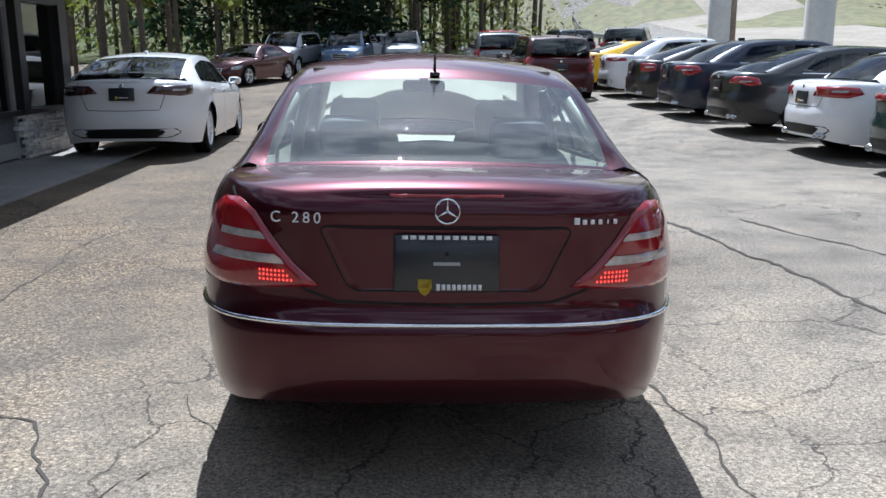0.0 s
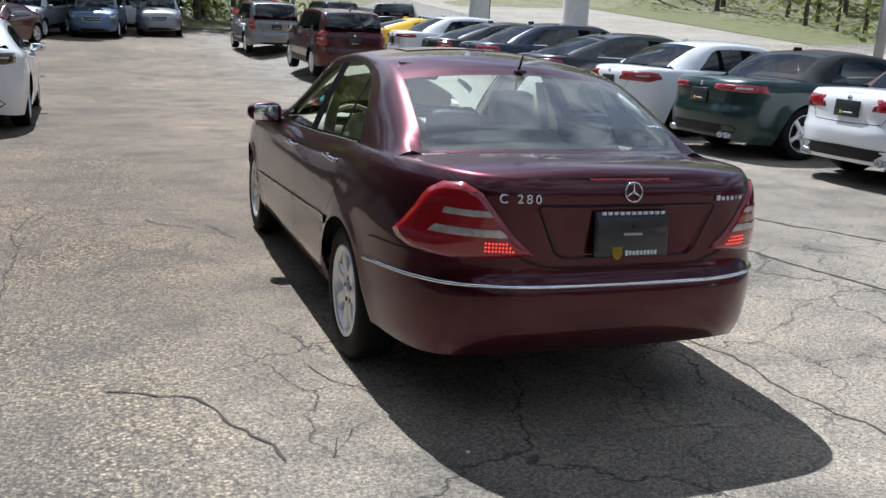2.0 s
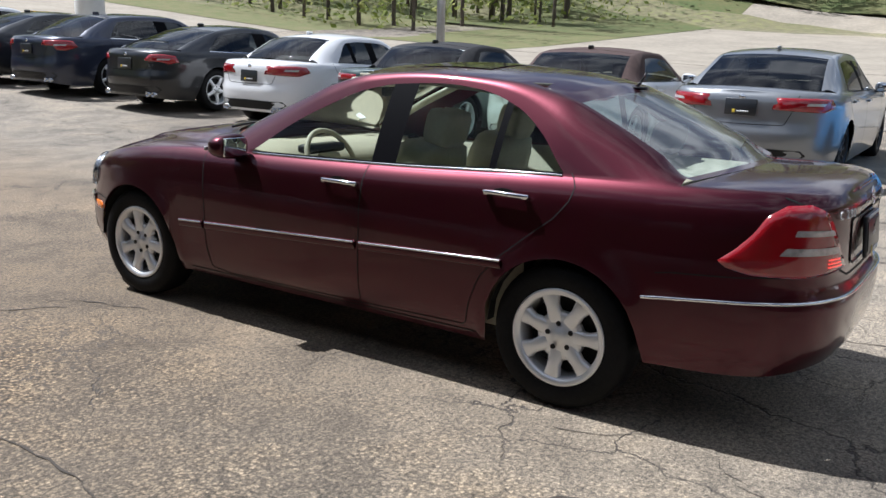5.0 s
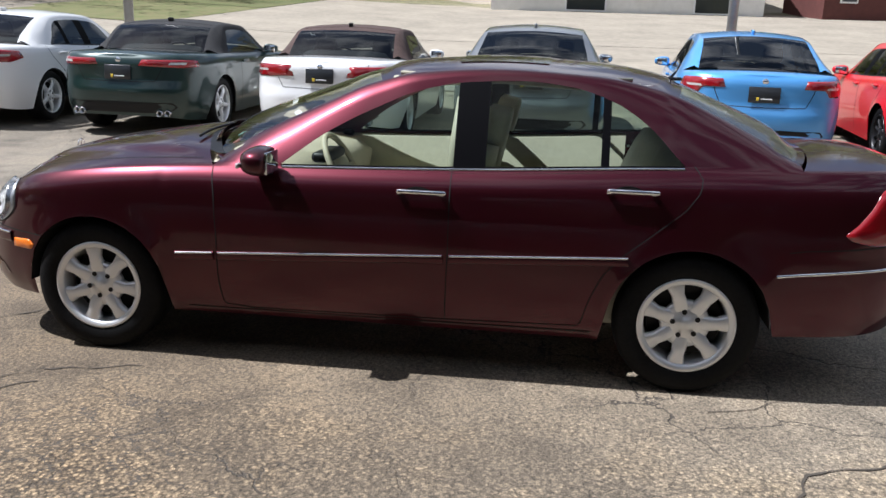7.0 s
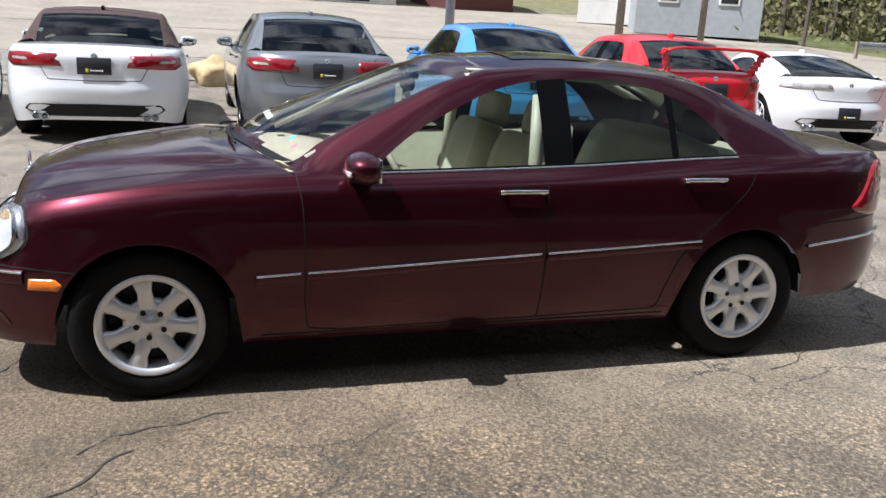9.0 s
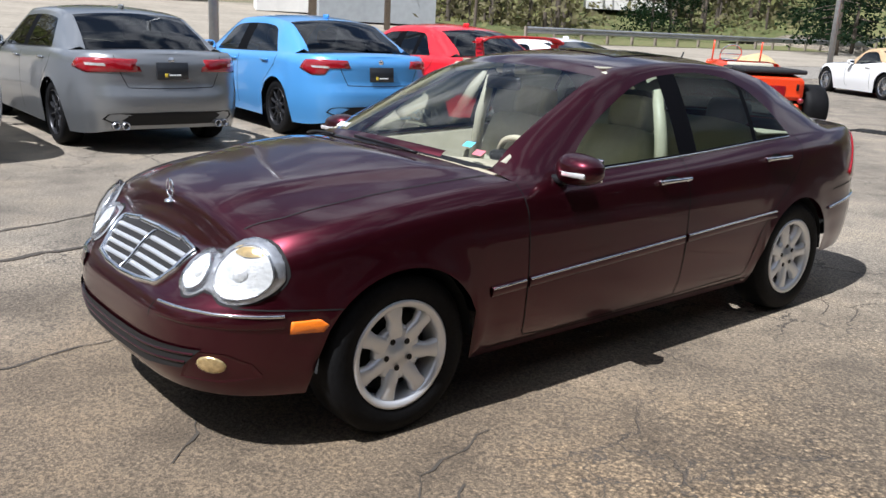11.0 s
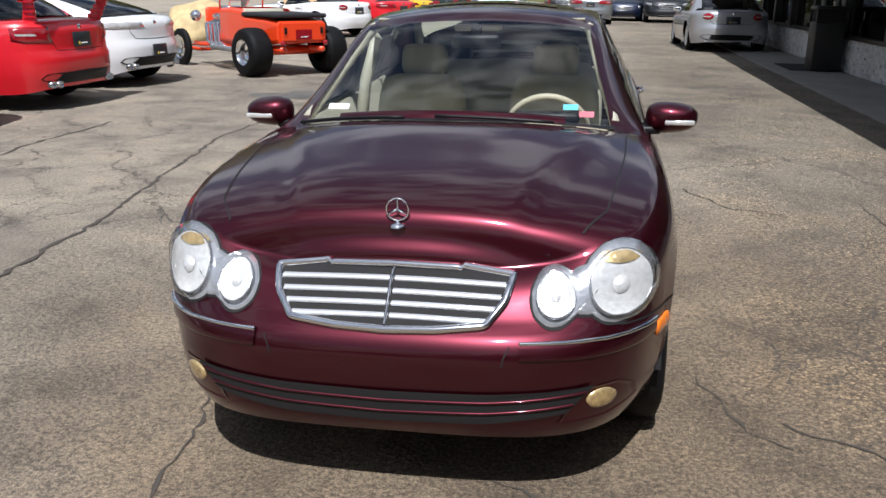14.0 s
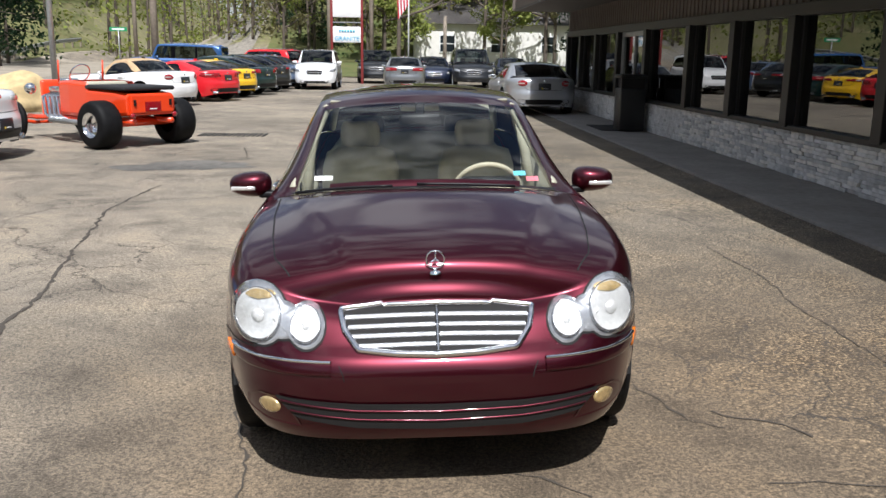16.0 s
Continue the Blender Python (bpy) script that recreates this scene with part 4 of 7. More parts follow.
        # tail lamp
        tl = c.patch("tail_lamp", [(2, 0.712), (10, 0.78), (17, 0.86), (23, 0.935), (30, 0.962), (40, 0.957), (48, 0.92), (54, 0.850), (61, 0.79), (68, 0.745), (65, 0.722), (54, 0.700), (35, 0.694), (18, 0.700)], wr, M["lamp_red"], 0.007, 0.006, dense=70, rings=6, thick=0.015, label="red tail lamp with clear bands")
        for z0, z1, p0, p1, p2, p3 in ((0.850, 0.872, 18.5, 38, 37, 20), (0.778, 0.806, 12.5, 44, 41, 15)):
            c.patch("clear_band", [(p0, z0), (p1, z0), (p2, z1), (p3, z1)], wr, M["lamp_band"], 0.0145, 0.001, parent=tl, rings=3)
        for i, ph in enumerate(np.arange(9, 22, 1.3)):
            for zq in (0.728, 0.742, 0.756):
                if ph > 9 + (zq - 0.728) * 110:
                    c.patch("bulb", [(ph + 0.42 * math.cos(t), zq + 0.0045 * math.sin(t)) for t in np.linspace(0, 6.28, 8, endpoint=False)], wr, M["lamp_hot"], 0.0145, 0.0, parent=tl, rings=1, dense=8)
        c.line("rear_chrome", [(0, 0.598), (20, 0.600), (45, 0.596), (70, 0.585), (90, 0.572), (101, 0.562)], wr, M["chrome"], 0.015, raise_=0.012, n=60, label="chrome bumper strip")
        c.line("bumper_gap", [(36, 0.70), (60, 0.685), (88, 0.675), (96, 0.665)], wr, M["gap"], 0.006, n=30)
        # wiper
        bm = bmesh.new()
        x0 = -0.42 if s < 0 else 0.16
        pts = []
        for i in range(9):
            x = x0 + i * 0.058
            h2, n2 = c.top(x, 1.04 - 0.5 * (x / 0.7) ** 2 * 0.24 - 0.006 * i)
            pts.append(h2 + Vector((0, 0, 0.018)))
        tube(bm, pts, 0.007, 6)
        wp = part("wiper", bm, M["trim"], root, "black wiper blade")
    c.line("rear_chrome", [(-0.37, 0.598), (-0.2, 0.5975), (0, 0.597), (0.2, 0.5975), (0.37, 0.598)], lambda x, z: c.rear(x, z), M["chrome"], 0.015, raise_=0.012, n=30, label="chrome bumper strip")
    # boot edge, number-plate recess, badge marks
    rr = lambda x, z: c.rear(x, z)
    c.line("boot_gap", [(-0.66, 0.985), (-0.57, 0.88), (-0.50, 0.77), (-0.43, 0.70), (-0.33, 0.665), (0, 0.655), (0.33, 0.665), (0.43, 0.70), (0.50, 0.77), (0.57, 0.88), (0.66, 0.985)], rr, M["gap"], 0.008, n=90)
    rec = [(-0.375, 0.885), (-0.30, 0.72), (-0.27, 0.70), (0.27, 0.70), (0.30, 0.72), (0.375, 0.885), (0.36, 0.895), (-0.36, 0.895)]
    c.patch("plate_recess", rec, rr, M["maroon"], 0.004, -0.03, rings=5, dense=64)
    c.line("recess_edge", rec + rec[:1], rr, M["gap"], 0.006, off=0.005, n=90)
    h, n = c.rear(0, 0.79)
    pm = Matrix.Translation((0.0, h.y - 0.022, 0.79)) @ pose(0, 0, 0, -6)
    pl = part("plate_holder", box(bmesh.new(), 0, 0, 0, 0.315, 0.018, 0.170, 0.006, pm), M["plate"], root, "black dealer plate in a black frame")
    part("plate_face", box(bmesh.new(), 0, -0.011, 0, 0.30, 0.004, 0.125, 0.001, pm), M["plate"], pl)
    bm = bmesh.new()
    for i in range(11):
        box(bm, -0.125 + 0.025 * i, -0.0125, 0.078, 0.018, 0.003, 0.012, m=pm)
    part("lettering", bm, M["badge"], pl)
    bm = bmesh.new()
    for i in range(9):
        box(bm, -0.025 + 0.0155 * i, -0.0125, -0.070, 0.011, 0.003, 0.017 if i else 0.02, m=pm)
    part("lettering", bm, M["badge"], pl)
    bm = bmesh.new()
    vs_ = [(-0.02, 0.022), (0.02, 0.022), (0.021, -0.004), (0.012, -0.02), (0, -0.028), (-0.012, -0.02), (-0.021, -0.004)]
    bm.faces.new([bm.verts.new(pm @ Vector((x - 0.065, -0.0145, z - 0.068))) for x, z in vs_])
    bmesh.ops.solidify(bm, geom=bm.faces[:], thickness=0.002)
    part("shield_mark", bm, M["shield"], pl)
    part("plate_screw", box(bmesh.new(), 0, -0.0125, 0.03, 0.012, 0.006, 0.012, 0.003, pm), M["gap"], pl)
    part("plate_mark", box(bmesh.new(), 0, -0.0135, 0.0, 0.08, 0.003, 0.010, 0.001, pm), M["metal_grey"], pl)

    def ring_mark(name, m, r, tube_r, parent):
        bm = bmesh.new()
        tube(bm, [m @ Vector((r * math.cos(t), 0, r * math.sin(t))) for t in np.linspace(0, 2 * math.pi, 37)], tube_r, 8, cap=False)
        for k in range(3):
            a = math.pi / 2 + 2 * math.pi * k / 3
            tube(bm, [m @ Vector((0, 0, 0)), m @ Vector((r * math.cos(a), 0, r * math.sin(a)))], [tube_r * 1.6, tube_r * 0.5], 6)
        return part(name, bm, M["chrome"], parent, "chrome ring mark")
    h, n = c.rear(0, 0.945)
    ring_mark("boot_mark", Matrix.Translation((0.0, h.y - 0.008, 0.945)) @ pose(0, 0, 0, -8), 0.036, 0.003, root)
    hh, n = c.hit((0, 1.88, 4), (0, 0, -1))
    ring_mark("bonnet_mark", Matrix.Translation((0, 1.88, hh.z + 0.050)), 0.034, 0.0028, root)
    part("bonnet_mark_base", lathe(bmesh.new(), [(0.0, 0.024), (0.005, 0.02), (0.008, 0.013), (0.020, 0.010), (0.024, 0.004), (0.025, 0.0)], Matrix.Translation((0, 1.88, hh.z - 0.004)) @ Matrix.Rotation(-math.pi / 2, 4, "Y"), 16), M["chrome"], root)
    # raised model marks on the boot lid; chrome shine put in as plain white
    fc = bpy.data.curves.new("mark", "FONT")
    fc.body, fc.size, fc.extrude, fc.align_x, fc.space_character = "C 280", 0.046, 0.002, "LEFT", 1.45
    tmpo = new("model_mark", fc)
    dg = bpy.context.evaluated_depsgraph_get()
    me = bpy.data.meshes.new_from_object(tmpo.evaluated_get(dg))
    bpy.data.objects.remove(tmpo)
    h, n = c.rear(-0.44, 0.92)
    me.materials.clear()
    me.materials.append(M["badge"])
    ob = new("model_mark", me)
    ob.parent, ob["label"] = root, "bright raised letters"
    hb, _ = c.rear(-0.36, 0.92)
    ha, _ = c.rear(-0.52, 0.92)
    ob.matrix_basis = Matrix.Translation((-0.525, ha.y - 0.010, 0.905)) @ pose(0, 0, 0, 84, 0, math.degrees(math.atan2(hb.y - ha.y, 0.16)))
    bm = bmesh.new()
    for i, wd in enumerate((0.017, 0.014, 0.012, 0.012, 0.004, 0.012)):
        x = 0.39 + 0.0245 * i
        h, n = c.rear(x, 0.92)
        box(bm, x, h.y - 0.006, 0.914 if i else 0.917, wd, 0.006, 0.015 if i else 0.021, 0.002)
    part("model_bars", bm, M["badge"], root, "small bright letter bars")
    # high brake lamp and roof aerial
    c.line("high_brake_lamp", [(-0.17, 0.985), (0.17, 0.985)], rr, M["lamp_red"], 0.012, raise_=0.006)
    h, n = c.hit((0, -1.30, 4), (0, 0, -1))
    bm = bmesh.new()
    box(bm, 0, -1.30, h.z + 0.006, 0.04, 0.10, 0.016, 0.006)
    tube(bm, [(0, -1.28, h.z), (0, -1.31, h.z + 0.03), (0, -1.34, h.z + 0.085)], [0.009, 0.006, 0.004], 8)
    part("roof_aerial", bm, M["gloss"], root)
    # grille
    ff = lambda x, z: c.front(x, z)
    gf = lambda x, z: c.front(x, z - 0.018)
    gp = [(-0.358, 0.705), (-0.18, 0.720), (0, 0.725), (0.18, 0.720), (0.358, 0.705), (0.338, 0.645), (0.288, 0.588), (0.15, 0.577), (0, 0.573), (-0.15, 0.577), (-0.288, 0.588), (-0.338, 0.645)]
    gr = c.patch("grille", gp, gf, M["gap"], 0.004, 0.0, dense=70, rings=5, label="black grille behind chrome bars")
    c.line("grille_frame", gp + gp[:1], gf, M["chrome"], 0.024, raise_=0.020, n=140, parent=gr, label="chrome grille surround")
    for k in range(4):
        z = 0.600 + 0.0285 * k
        xm = 0.30 + 0.045 * (z - 0.588) / 0.117
        for a, b in ((-xm, -0.008), (0.008, xm)):
            bm = bmesh.new()
            prev = None
            for i in range(9):
                x = a + (b - a) * i / 8
                h, n = gf(x, z + 0.006 * (1 - (x / 0.35) ** 2))
                row = [bm.verts.new(h + Vector((0, dy, dz))) for dy, dz in ((-0.002, -0.008), (0.013, -0.007), (0.016, -0.001), (0.006, 0.007), (-0.004, 0.007))]
                if prev:
                    for q in range(4):
                        bm.faces.new((prev[q], row[q], row[q + 1], prev[q + 1]))
                prev = row
            bmesh.ops.recalc_face_normals(bm, faces=bm.faces)
            part("grille_bar", bm, M["bar"], gr, "silver grille bar")
    c.line("grille_spine", [(0, 0.72), (0, 0.65), (0, 0.578)], gf, M["chrome"], 0.010, raise_=0.022, parent=gr)
    # lower intake with two body-coloured slats
    ip = [(-0.60, 0.410), (-0.30, 0.396), (0, 0.390), (0.30, 0.396), (0.60, 0.410), (0.52, 0.330), (0.30, 0.300), (0, 0.290), (-0.30, 0.300), (-0.52, 0.330)]
    it = c.patch("lower_intake", ip, ff, M["gap"], 0.009, 0.0, dense=110, rings=9, label="black lower bumper intake")
    c.line("intake_slat", [(-0.575, 0.390), (-0.3, 0.368), (0, 0.360), (0.3, 0.368), (0.575, 0.390)], ff, M["maroon"], 0.011, raise_=0.013, n=60, parent=it)
    c.line("intake_slat", [(-0.54, 0.356), (-0.3, 0.334), (0, 0.324), (0.3, 0.334), (0.54, 0.356)], ff, M["maroon"], 0.010, raise_=0.013, n=60, parent=it)
    c.line("bumper_seam", [(-0.34, 0.475), (-0.345, 0.50), (-0.36, 0.53)], ff, M["gap"], 0.004)
    c.line("bumper_seam", [(0.34, 0.475), (0.345, 0.50), (0.36, 0.53)], ff, M["gap"], 0.004)
    # bonnet shut line and scuttle vent
    tp = c.top
    for s in (-1, 1):
        c.line("bonnet_gap", [(s * 0.70, 0.86), (s * 0.685, 1.2), (s * 0.655, 1.5), (s * 0.62, 1.72), (s * 0.55, 1.84)], tp, M["gap"], 0.006, n=40)
    bm = bmesh.new()
    for i in range(13):
        for j in range(4):
            x = -0.46 + 0.92 * i / 12
            y = 0.925 - 0.14 * (x / 0.6) ** 2 + 0.012 * j + 0.028
            h, n = tp(x, y)
            bm.verts.new(h + Vector((0, 0, (0.026, 0.022, 0.012, 0.003)[j])))
    bm.verts.ensure_lookup_table()
    for i in range(12):
        for j in range(3):
            bm.faces.new([bm.verts[q] for q in (i * 4 + j, (i + 1) * 4 + j, (i + 1) * 4 + j + 1, i * 4 + j + 1)])
    part("scuttle_vent", bm, M["maroon"], root, "body-coloured vent below the windscreen")
    bm = bmesh.new()
    prev = None
    for i in range(25):
        x = -0.66 + 1.32 * i / 24
        y = 1.01 - 0.21 * (x / 0.70) ** 2
        h, n = tp(x, y + 0.006)
        h2, n = tp(x, y - 0.05)
        row = [bm.verts.new(h + Vector((0, 0, 0.004))), bm.verts.new(h2 + Vector((0, 0, 0.004)))]
        if prev:
            bm.faces.new((prev[0], row[0], row[1], prev[1]))
        prev = row
    part("cowl", bm, M["trim"], root, "black plastic cowl", smooth=False)
    # inspection stickers at the foot of the windscreen
    for x, wd, m_ in ((-0.475, 0.06, "sticker_a"), (-0.54, 0.06, "sticker_b"), (0.50, 0.09, "badge")):
        h, n = tp(x, 0.79 + 0.0)
        h2, n2 = tp(x, 0.73)
        t = (h2 - h).normalized()
        nn = Vector((1, 0, 0)).cross(t).normalized()
        q = h + t * 0.02 - Vector((0, 0, 0.006))
        bm = bmesh.new()
        bm.faces.new([bm.verts.new(q + Vector((a * wd / 2, 0, 0)) + t * b) for a, b in ((-1, 0), (1, 0), (1, 0.035), (-1, 0.035))])
        part("screen_sticker", bm, M[m_], root, smooth=False)
    # seated in the dip of the lot
    ax = Vector((1, 0, CAR_AX)).normalized()
    ay = Vector((0, 1, CAR_AY)).normalized()
    az = ax.cross(ay).normalized()
    ay = az.cross(ax)
    root.matrix_world = Matrix(((ax.x, ay.x, az.x, -0.02), (ax.y, ay.y, az.y, 0), (ax.z, ay.z, az.z, CAR_C), (0, 0, 0, 1)))
    return c


main_car()

# ---- ground, road, verges ----
def asphalt():
    m = bpy.data.materials.new("cracked_asphalt")
    m.use_nodes = True
    nt = m.node_tree
    N, L = nt.nodes.new, nt.links.new
    b = nt.nodes["Principled BSDF"]
    b.inputs["Roughness"].default_value = 0.88
    tc = N("ShaderNodeTexCoord")

    def noise_node(scale, detail=6, rough=0.6):
        n = N("ShaderNodeTexNoise")
        n.inputs["Scale"].default_value, n.inputs["Detail"].default_value, n.inputs["Roughness"].default_value = scale, detail, rough
        L(tc.outputs["Object"], n.inputs["Vector"])
        return n

    def ramp(src, stops):
        r = N("ShaderNodeValToRGB")
        while len(r.color_ramp.elements) < len(stops):
            r.color_ramp.elements.new(0.5)
        for e, (p, c) in zip(r.color_ramp.elements, stops):
            e.position, e.color = p, (*c, 1) if hasattr(c, "__len__") else (c, c, c, 1)
        L(src, r.inputs["Fac"])
        return r

    def mixc(a, bb, f, mode="MIX"):
        x = N("ShaderNodeMixRGB")
        x.blend_type = mode
        for sock, v in ((x.inputs["Fac"], f), (x.inputs["Color1"], a), (x.inputs["Color2"], bb)):
            if hasattr(v, "links") or hasattr(v, "is_linked"):
                L(v, sock)
            else:
                sock.default_value = v if not hasattr(v, "__len__") else (*v, 1)
        return x.outputs["Color"]
    big, mid, grit, fine = noise_node(0.22, 5), noise_node(1.6, 6), noise_node(62, 3, 0.7), noise_node(190, 2)
    base = ramp(big.outputs["Fac"], [(0.32, (0.160, 0.142, 0.119)), (0.5, (0.240, 0.215, 0.182)), (0.66, (0.318, 0.282, 0.233))])
    blot = ramp(mid.outputs["Fac"], [(0.30, (0.50, 0.485, 0.47)), (0.5, (0.92, 0.90, 0.87)), (0.72, (1.18, 1.12, 1.02))])
    col = mixc(base.outputs["Color"], blot.outputs["Color"], 1.0, "MULTIPLY")
    gr = ramp(grit.outputs["Fac"], [(0.34, (0.42, 0.41, 0.40)), (0.5, (0.98, 0.97, 0.95)), (0.68, (1.6, 1.56, 1.48))])
    col = mixc(col, gr.outputs["Color"], 0.95, "MULTIPLY")
    fi = ramp(fine.outputs["Fac"], [(0.36, (0.50, 0.50, 0.50)), (0.64, (1.45, 1.43, 1.38))])
    col = mixc(col, fi.outputs["Color"], 0.9, "MULTIPLY")
    # exposed aggregate: single stones, pale and dark, with pits between them
    ag = N("ShaderNodeTexVoronoi")
    ag.voronoi_dimensions = "2D"
    ag.inputs["Scale"].default_value = 58
    L(tc.outputs["Object"], ag.inputs["Vector"])
    agc = N("ShaderNodeSeparateXYZ")
    L(ag.outputs["Color"], agc.inputs[0])
    tone = ramp(agc.outputs["X"], [(0.0, (0.34, 0.33, 0.32)), (0.35, (0.80, 0.78, 0.75)), (0.75, (1.12, 1.08, 1.0)), (1.0, (1.9, 1.85, 1.7))])
    pits = ramp(ag.outputs["Distance"], [(0.30, 1.0), (0.62, (0.38, 0.37, 0.36))])
    stones = mixc(tone.outputs["Color"], pits.outputs["Color"], 1.0, "MULTIPLY")
    worn = ramp(noise_node(0.8, 5).outputs["Fac"], [(0.36, 0.35), (0.60, 1.0)])
    # a coarser, browner strip of surfacing in front of the car
    sp = N("ShaderNodeSeparateXYZ")
    L(tc.outputs["Object"], sp.inputs[0])

    def rng_node(src, a, b_):
        r_ = N("ShaderNodeMapRange")
        r_.inputs["From Min"].default_value, r_.inputs["From Max"].default_value = a, b_
        L(src, r_.inputs["Value"])
        return r_.outputs["Result"]

    def mul(a, b_, op="MULTIPLY"):
        q = N("ShaderNodeMath")
        q.operation = op
        L(a, q.inputs[0])
        L(b_, q.inputs[1])
        return q.outputs[0]
    edge = noise_node(0.9, 4)
    yy = mul(sp.outputs["Y"], rng_node(edge.outputs["Fac"], 0.95, 0.05), "ADD")
    xx = mul(sp.outputs["X"], rng_node(edge.outputs["Fac"], 0.1, 0.9), "ADD")
    coarse = mul(rng_node(xx, -0.2, -1.4), worn.outputs["Color"])
    col = mixc(col, stones, coarse, "MULTIPLY")
    strip = mul(rng_node(yy, -2.2, 1.2), rng_node(xx, 3.0, 1.0))
    col = mixc(col, (0.78, 0.69, 0.59), strip, "MULTIPLY")
    # crack nets: a wide one all over, a close one where the surface is broken up
    wob = noise_node(1.3, 6, 0.65)
    wv = N("ShaderNodeVectorMath")
    wv.operation = "MULTIPLY_ADD"
    wv.inputs[1].default_value = (0.9, 0.9, 0.0)
    L(wob.outputs["Color"], wv.inputs[0])
    L(tc.outputs["Object"], wv.inputs[2])
    heights = []
    cracked = col
    for scale, lo, hi, gate_scale, g0, g1 in ((0.34, 0.0012, 0.0045, 0.16, 0.46, 0.54), (1.5, 0.005, 0.016, 0.30, 0.50, 0.58), (4.2, 0.008, 0.030, 0.45, 0.53, 0.61)):
        v = N("ShaderNodeTexVoronoi")
        v.voronoi_dimensions, v.feature = "2D", "DISTANCE_TO_EDGE"
        v.inputs["Scale"].default_value = scale
        L(wv.outputs[0], v.inputs["Vector"])
        r = ramp(v.outputs["Distance"], [(lo, 1.0), (hi, 0.0)])
        gate = ramp(noise_node(gate_scale, 3).outputs["Fac"], [(g0, 0.0), (g1, 1.0)])
        mk = N("ShaderNodeMath")
        mk.operation = "MULTIPLY"
        L(r.outputs["Color"], mk.inputs[0])
        L(gate.outputs["Color"], mk.inputs[1])
        cracked = mixc(cracked, (0.06, 0.05, 0.041), mk.outputs[0])
        heights.append(mk)
    # leaf litter takes over where the land climbs into the woods
    sx = N("ShaderNodeSeparateXYZ")
    L(tc.outputs["Object"], sx.inputs[0])
    mr = N("ShaderNodeMapRange")
    mr.inputs["From Min"].default_value, mr.inputs["From Max"].default_value = 1.5, 2.4
    L(sx.outputs["Z"], mr.inputs["Value"])
    lit = ramp(mid.outputs["Fac"], [(0.3, (0.10, 0.12, 0.035)), (0.5, (0.17, 0.15, 0.08)), (0.7, (0.20, 0.21, 0.07))])
    cracked = mixc(cracked, lit.outputs["Color"], mr.outputs["Result"])
    L(cracked, b.inputs["Base Color"])
    hs = N("ShaderNodeMath")
    hs.operation = "MULTIPLY_ADD"
    hs.inputs[1].default_value = -2.0
    L(heights[0].outputs[0], hs.inputs[0])
    L(grit.outputs["Fac"], hs.inputs[2])
    h2 = N("ShaderNodeMath")
    h2.operation = "MULTIPLY_ADD"
    h2.inputs[1].default_value = -1.5
    L(heights[1].outputs[0], h2.inputs[0])
    L(hs.outputs[0], h2.inputs[2])
    bp = N("ShaderNodeBump")
    bp.inputs["Strength"].default_value, bp.inputs["Distance"].default_value = 0.6, 0.012
    L(h2.outputs[0], bp.inputs["Height"])
    L(bp.outputs["Normal"], b.inputs["Normal"])
    return m


def land_z(x, y):
    """The lot's own heights near by; a gentle rise to the road, wooded hills far off."""
    z = ground_z(x, y) if -40 < x < 14 and -60 < y < 90 else ground_z(max(-40, min(14, x)), max(-60, min(90, y)))
    z += 0.03 * max(0, min(x, 30) - 9) + 0.05 * max(0, min(x, 64) - 30)
    z += 0.068 * max(0, min(y, 120) - 25) * smooth01(9, 17, x)
    r = math.hypot(x, y + 5)
    z += 0.30 * max(0, min(r, 150) - 62) * (1 - smooth01(0.0, 1.0, 1 - abs(math.atan2(x - 20, -(y + 5)) - 0.05) / 0.16))
    return z


def sheet(name, xs, ys, material, lift=0.0, label="", category="", kind="structure"):
    vs = [(x, y, land_z(x, y) + lift) for y in ys for x in xs]
    n = len(xs)
    fs = [(j * n + i, j * n + i + 1, (j + 1) * n + i + 1, (j + 1) * n + i) for j in range(len(ys) - 1) for i in range(n - 1)]
    return tagged(mesh_of(name, vs, fs, material), label, category, kind=kind)


far = [-900, -600, -400, -300, -220, -170, -140, -115, -95, -80, -70, -62, -54, -46, -38, -32, -27, -22, -18, -15]
near = [round(-12 + 0.3 * i, 3) for i in range(81)]
AX = sorted(far + near + [-f for f in far])
AY = sorted(far + near + [-f for f in far])
sheet("ground", AX, AY, asphalt(), 0, "worn grey asphalt lot with cracks and stains", "ground")
concrete = mat("road_concrete", (0.285, 0.248, 0.195), 0.9, noise_scale=4, amount=0.22, bump=0.2)
grass_m = mat("grass", (0.085, 0.115, 0.028), 0.95, noise_scale=14, second=(0.18, 0.15, 0.07), bump=0.6)
gravel = mat("gravel", (0.22, 0.20, 0.17), 0.95, noise_scale=45, amount=0.6, bump=1.0)
litter = mat("leaf_litter", (0.13, 0.12, 0.045), 0.95, noise_scale=3, second=(0.07, 0.10, 0.025), bump=0.8)
RY = sorted([-220, -170, -140, -115, -95, -80] + [-70 + 5 * i for i in range(33)] + [110, 140, 180])
sheet("verge", [12.2, 13.5, 15, 16.6], RY, gravel, 0.02, "strip of loose grey gravel beside the road", "gravel")
sheet("road", [16.6, 19, 22, 25, 27], RY, concrete, 0.03, "sunlit pale concrete road", "road")
sheet("grass_strip", [27, 29, 31, 33, 36, 40], [q for q in RY if q >= 15], grass_m, 0.05, "sunlit bank of thin spring grass", "grass")
sheet("grass_strip", [27, 29, 31, 32.5, 36, 40], [q for q in RY if q <= -30], grass_m, 0.05, "strip of thin spring grass", "grass")
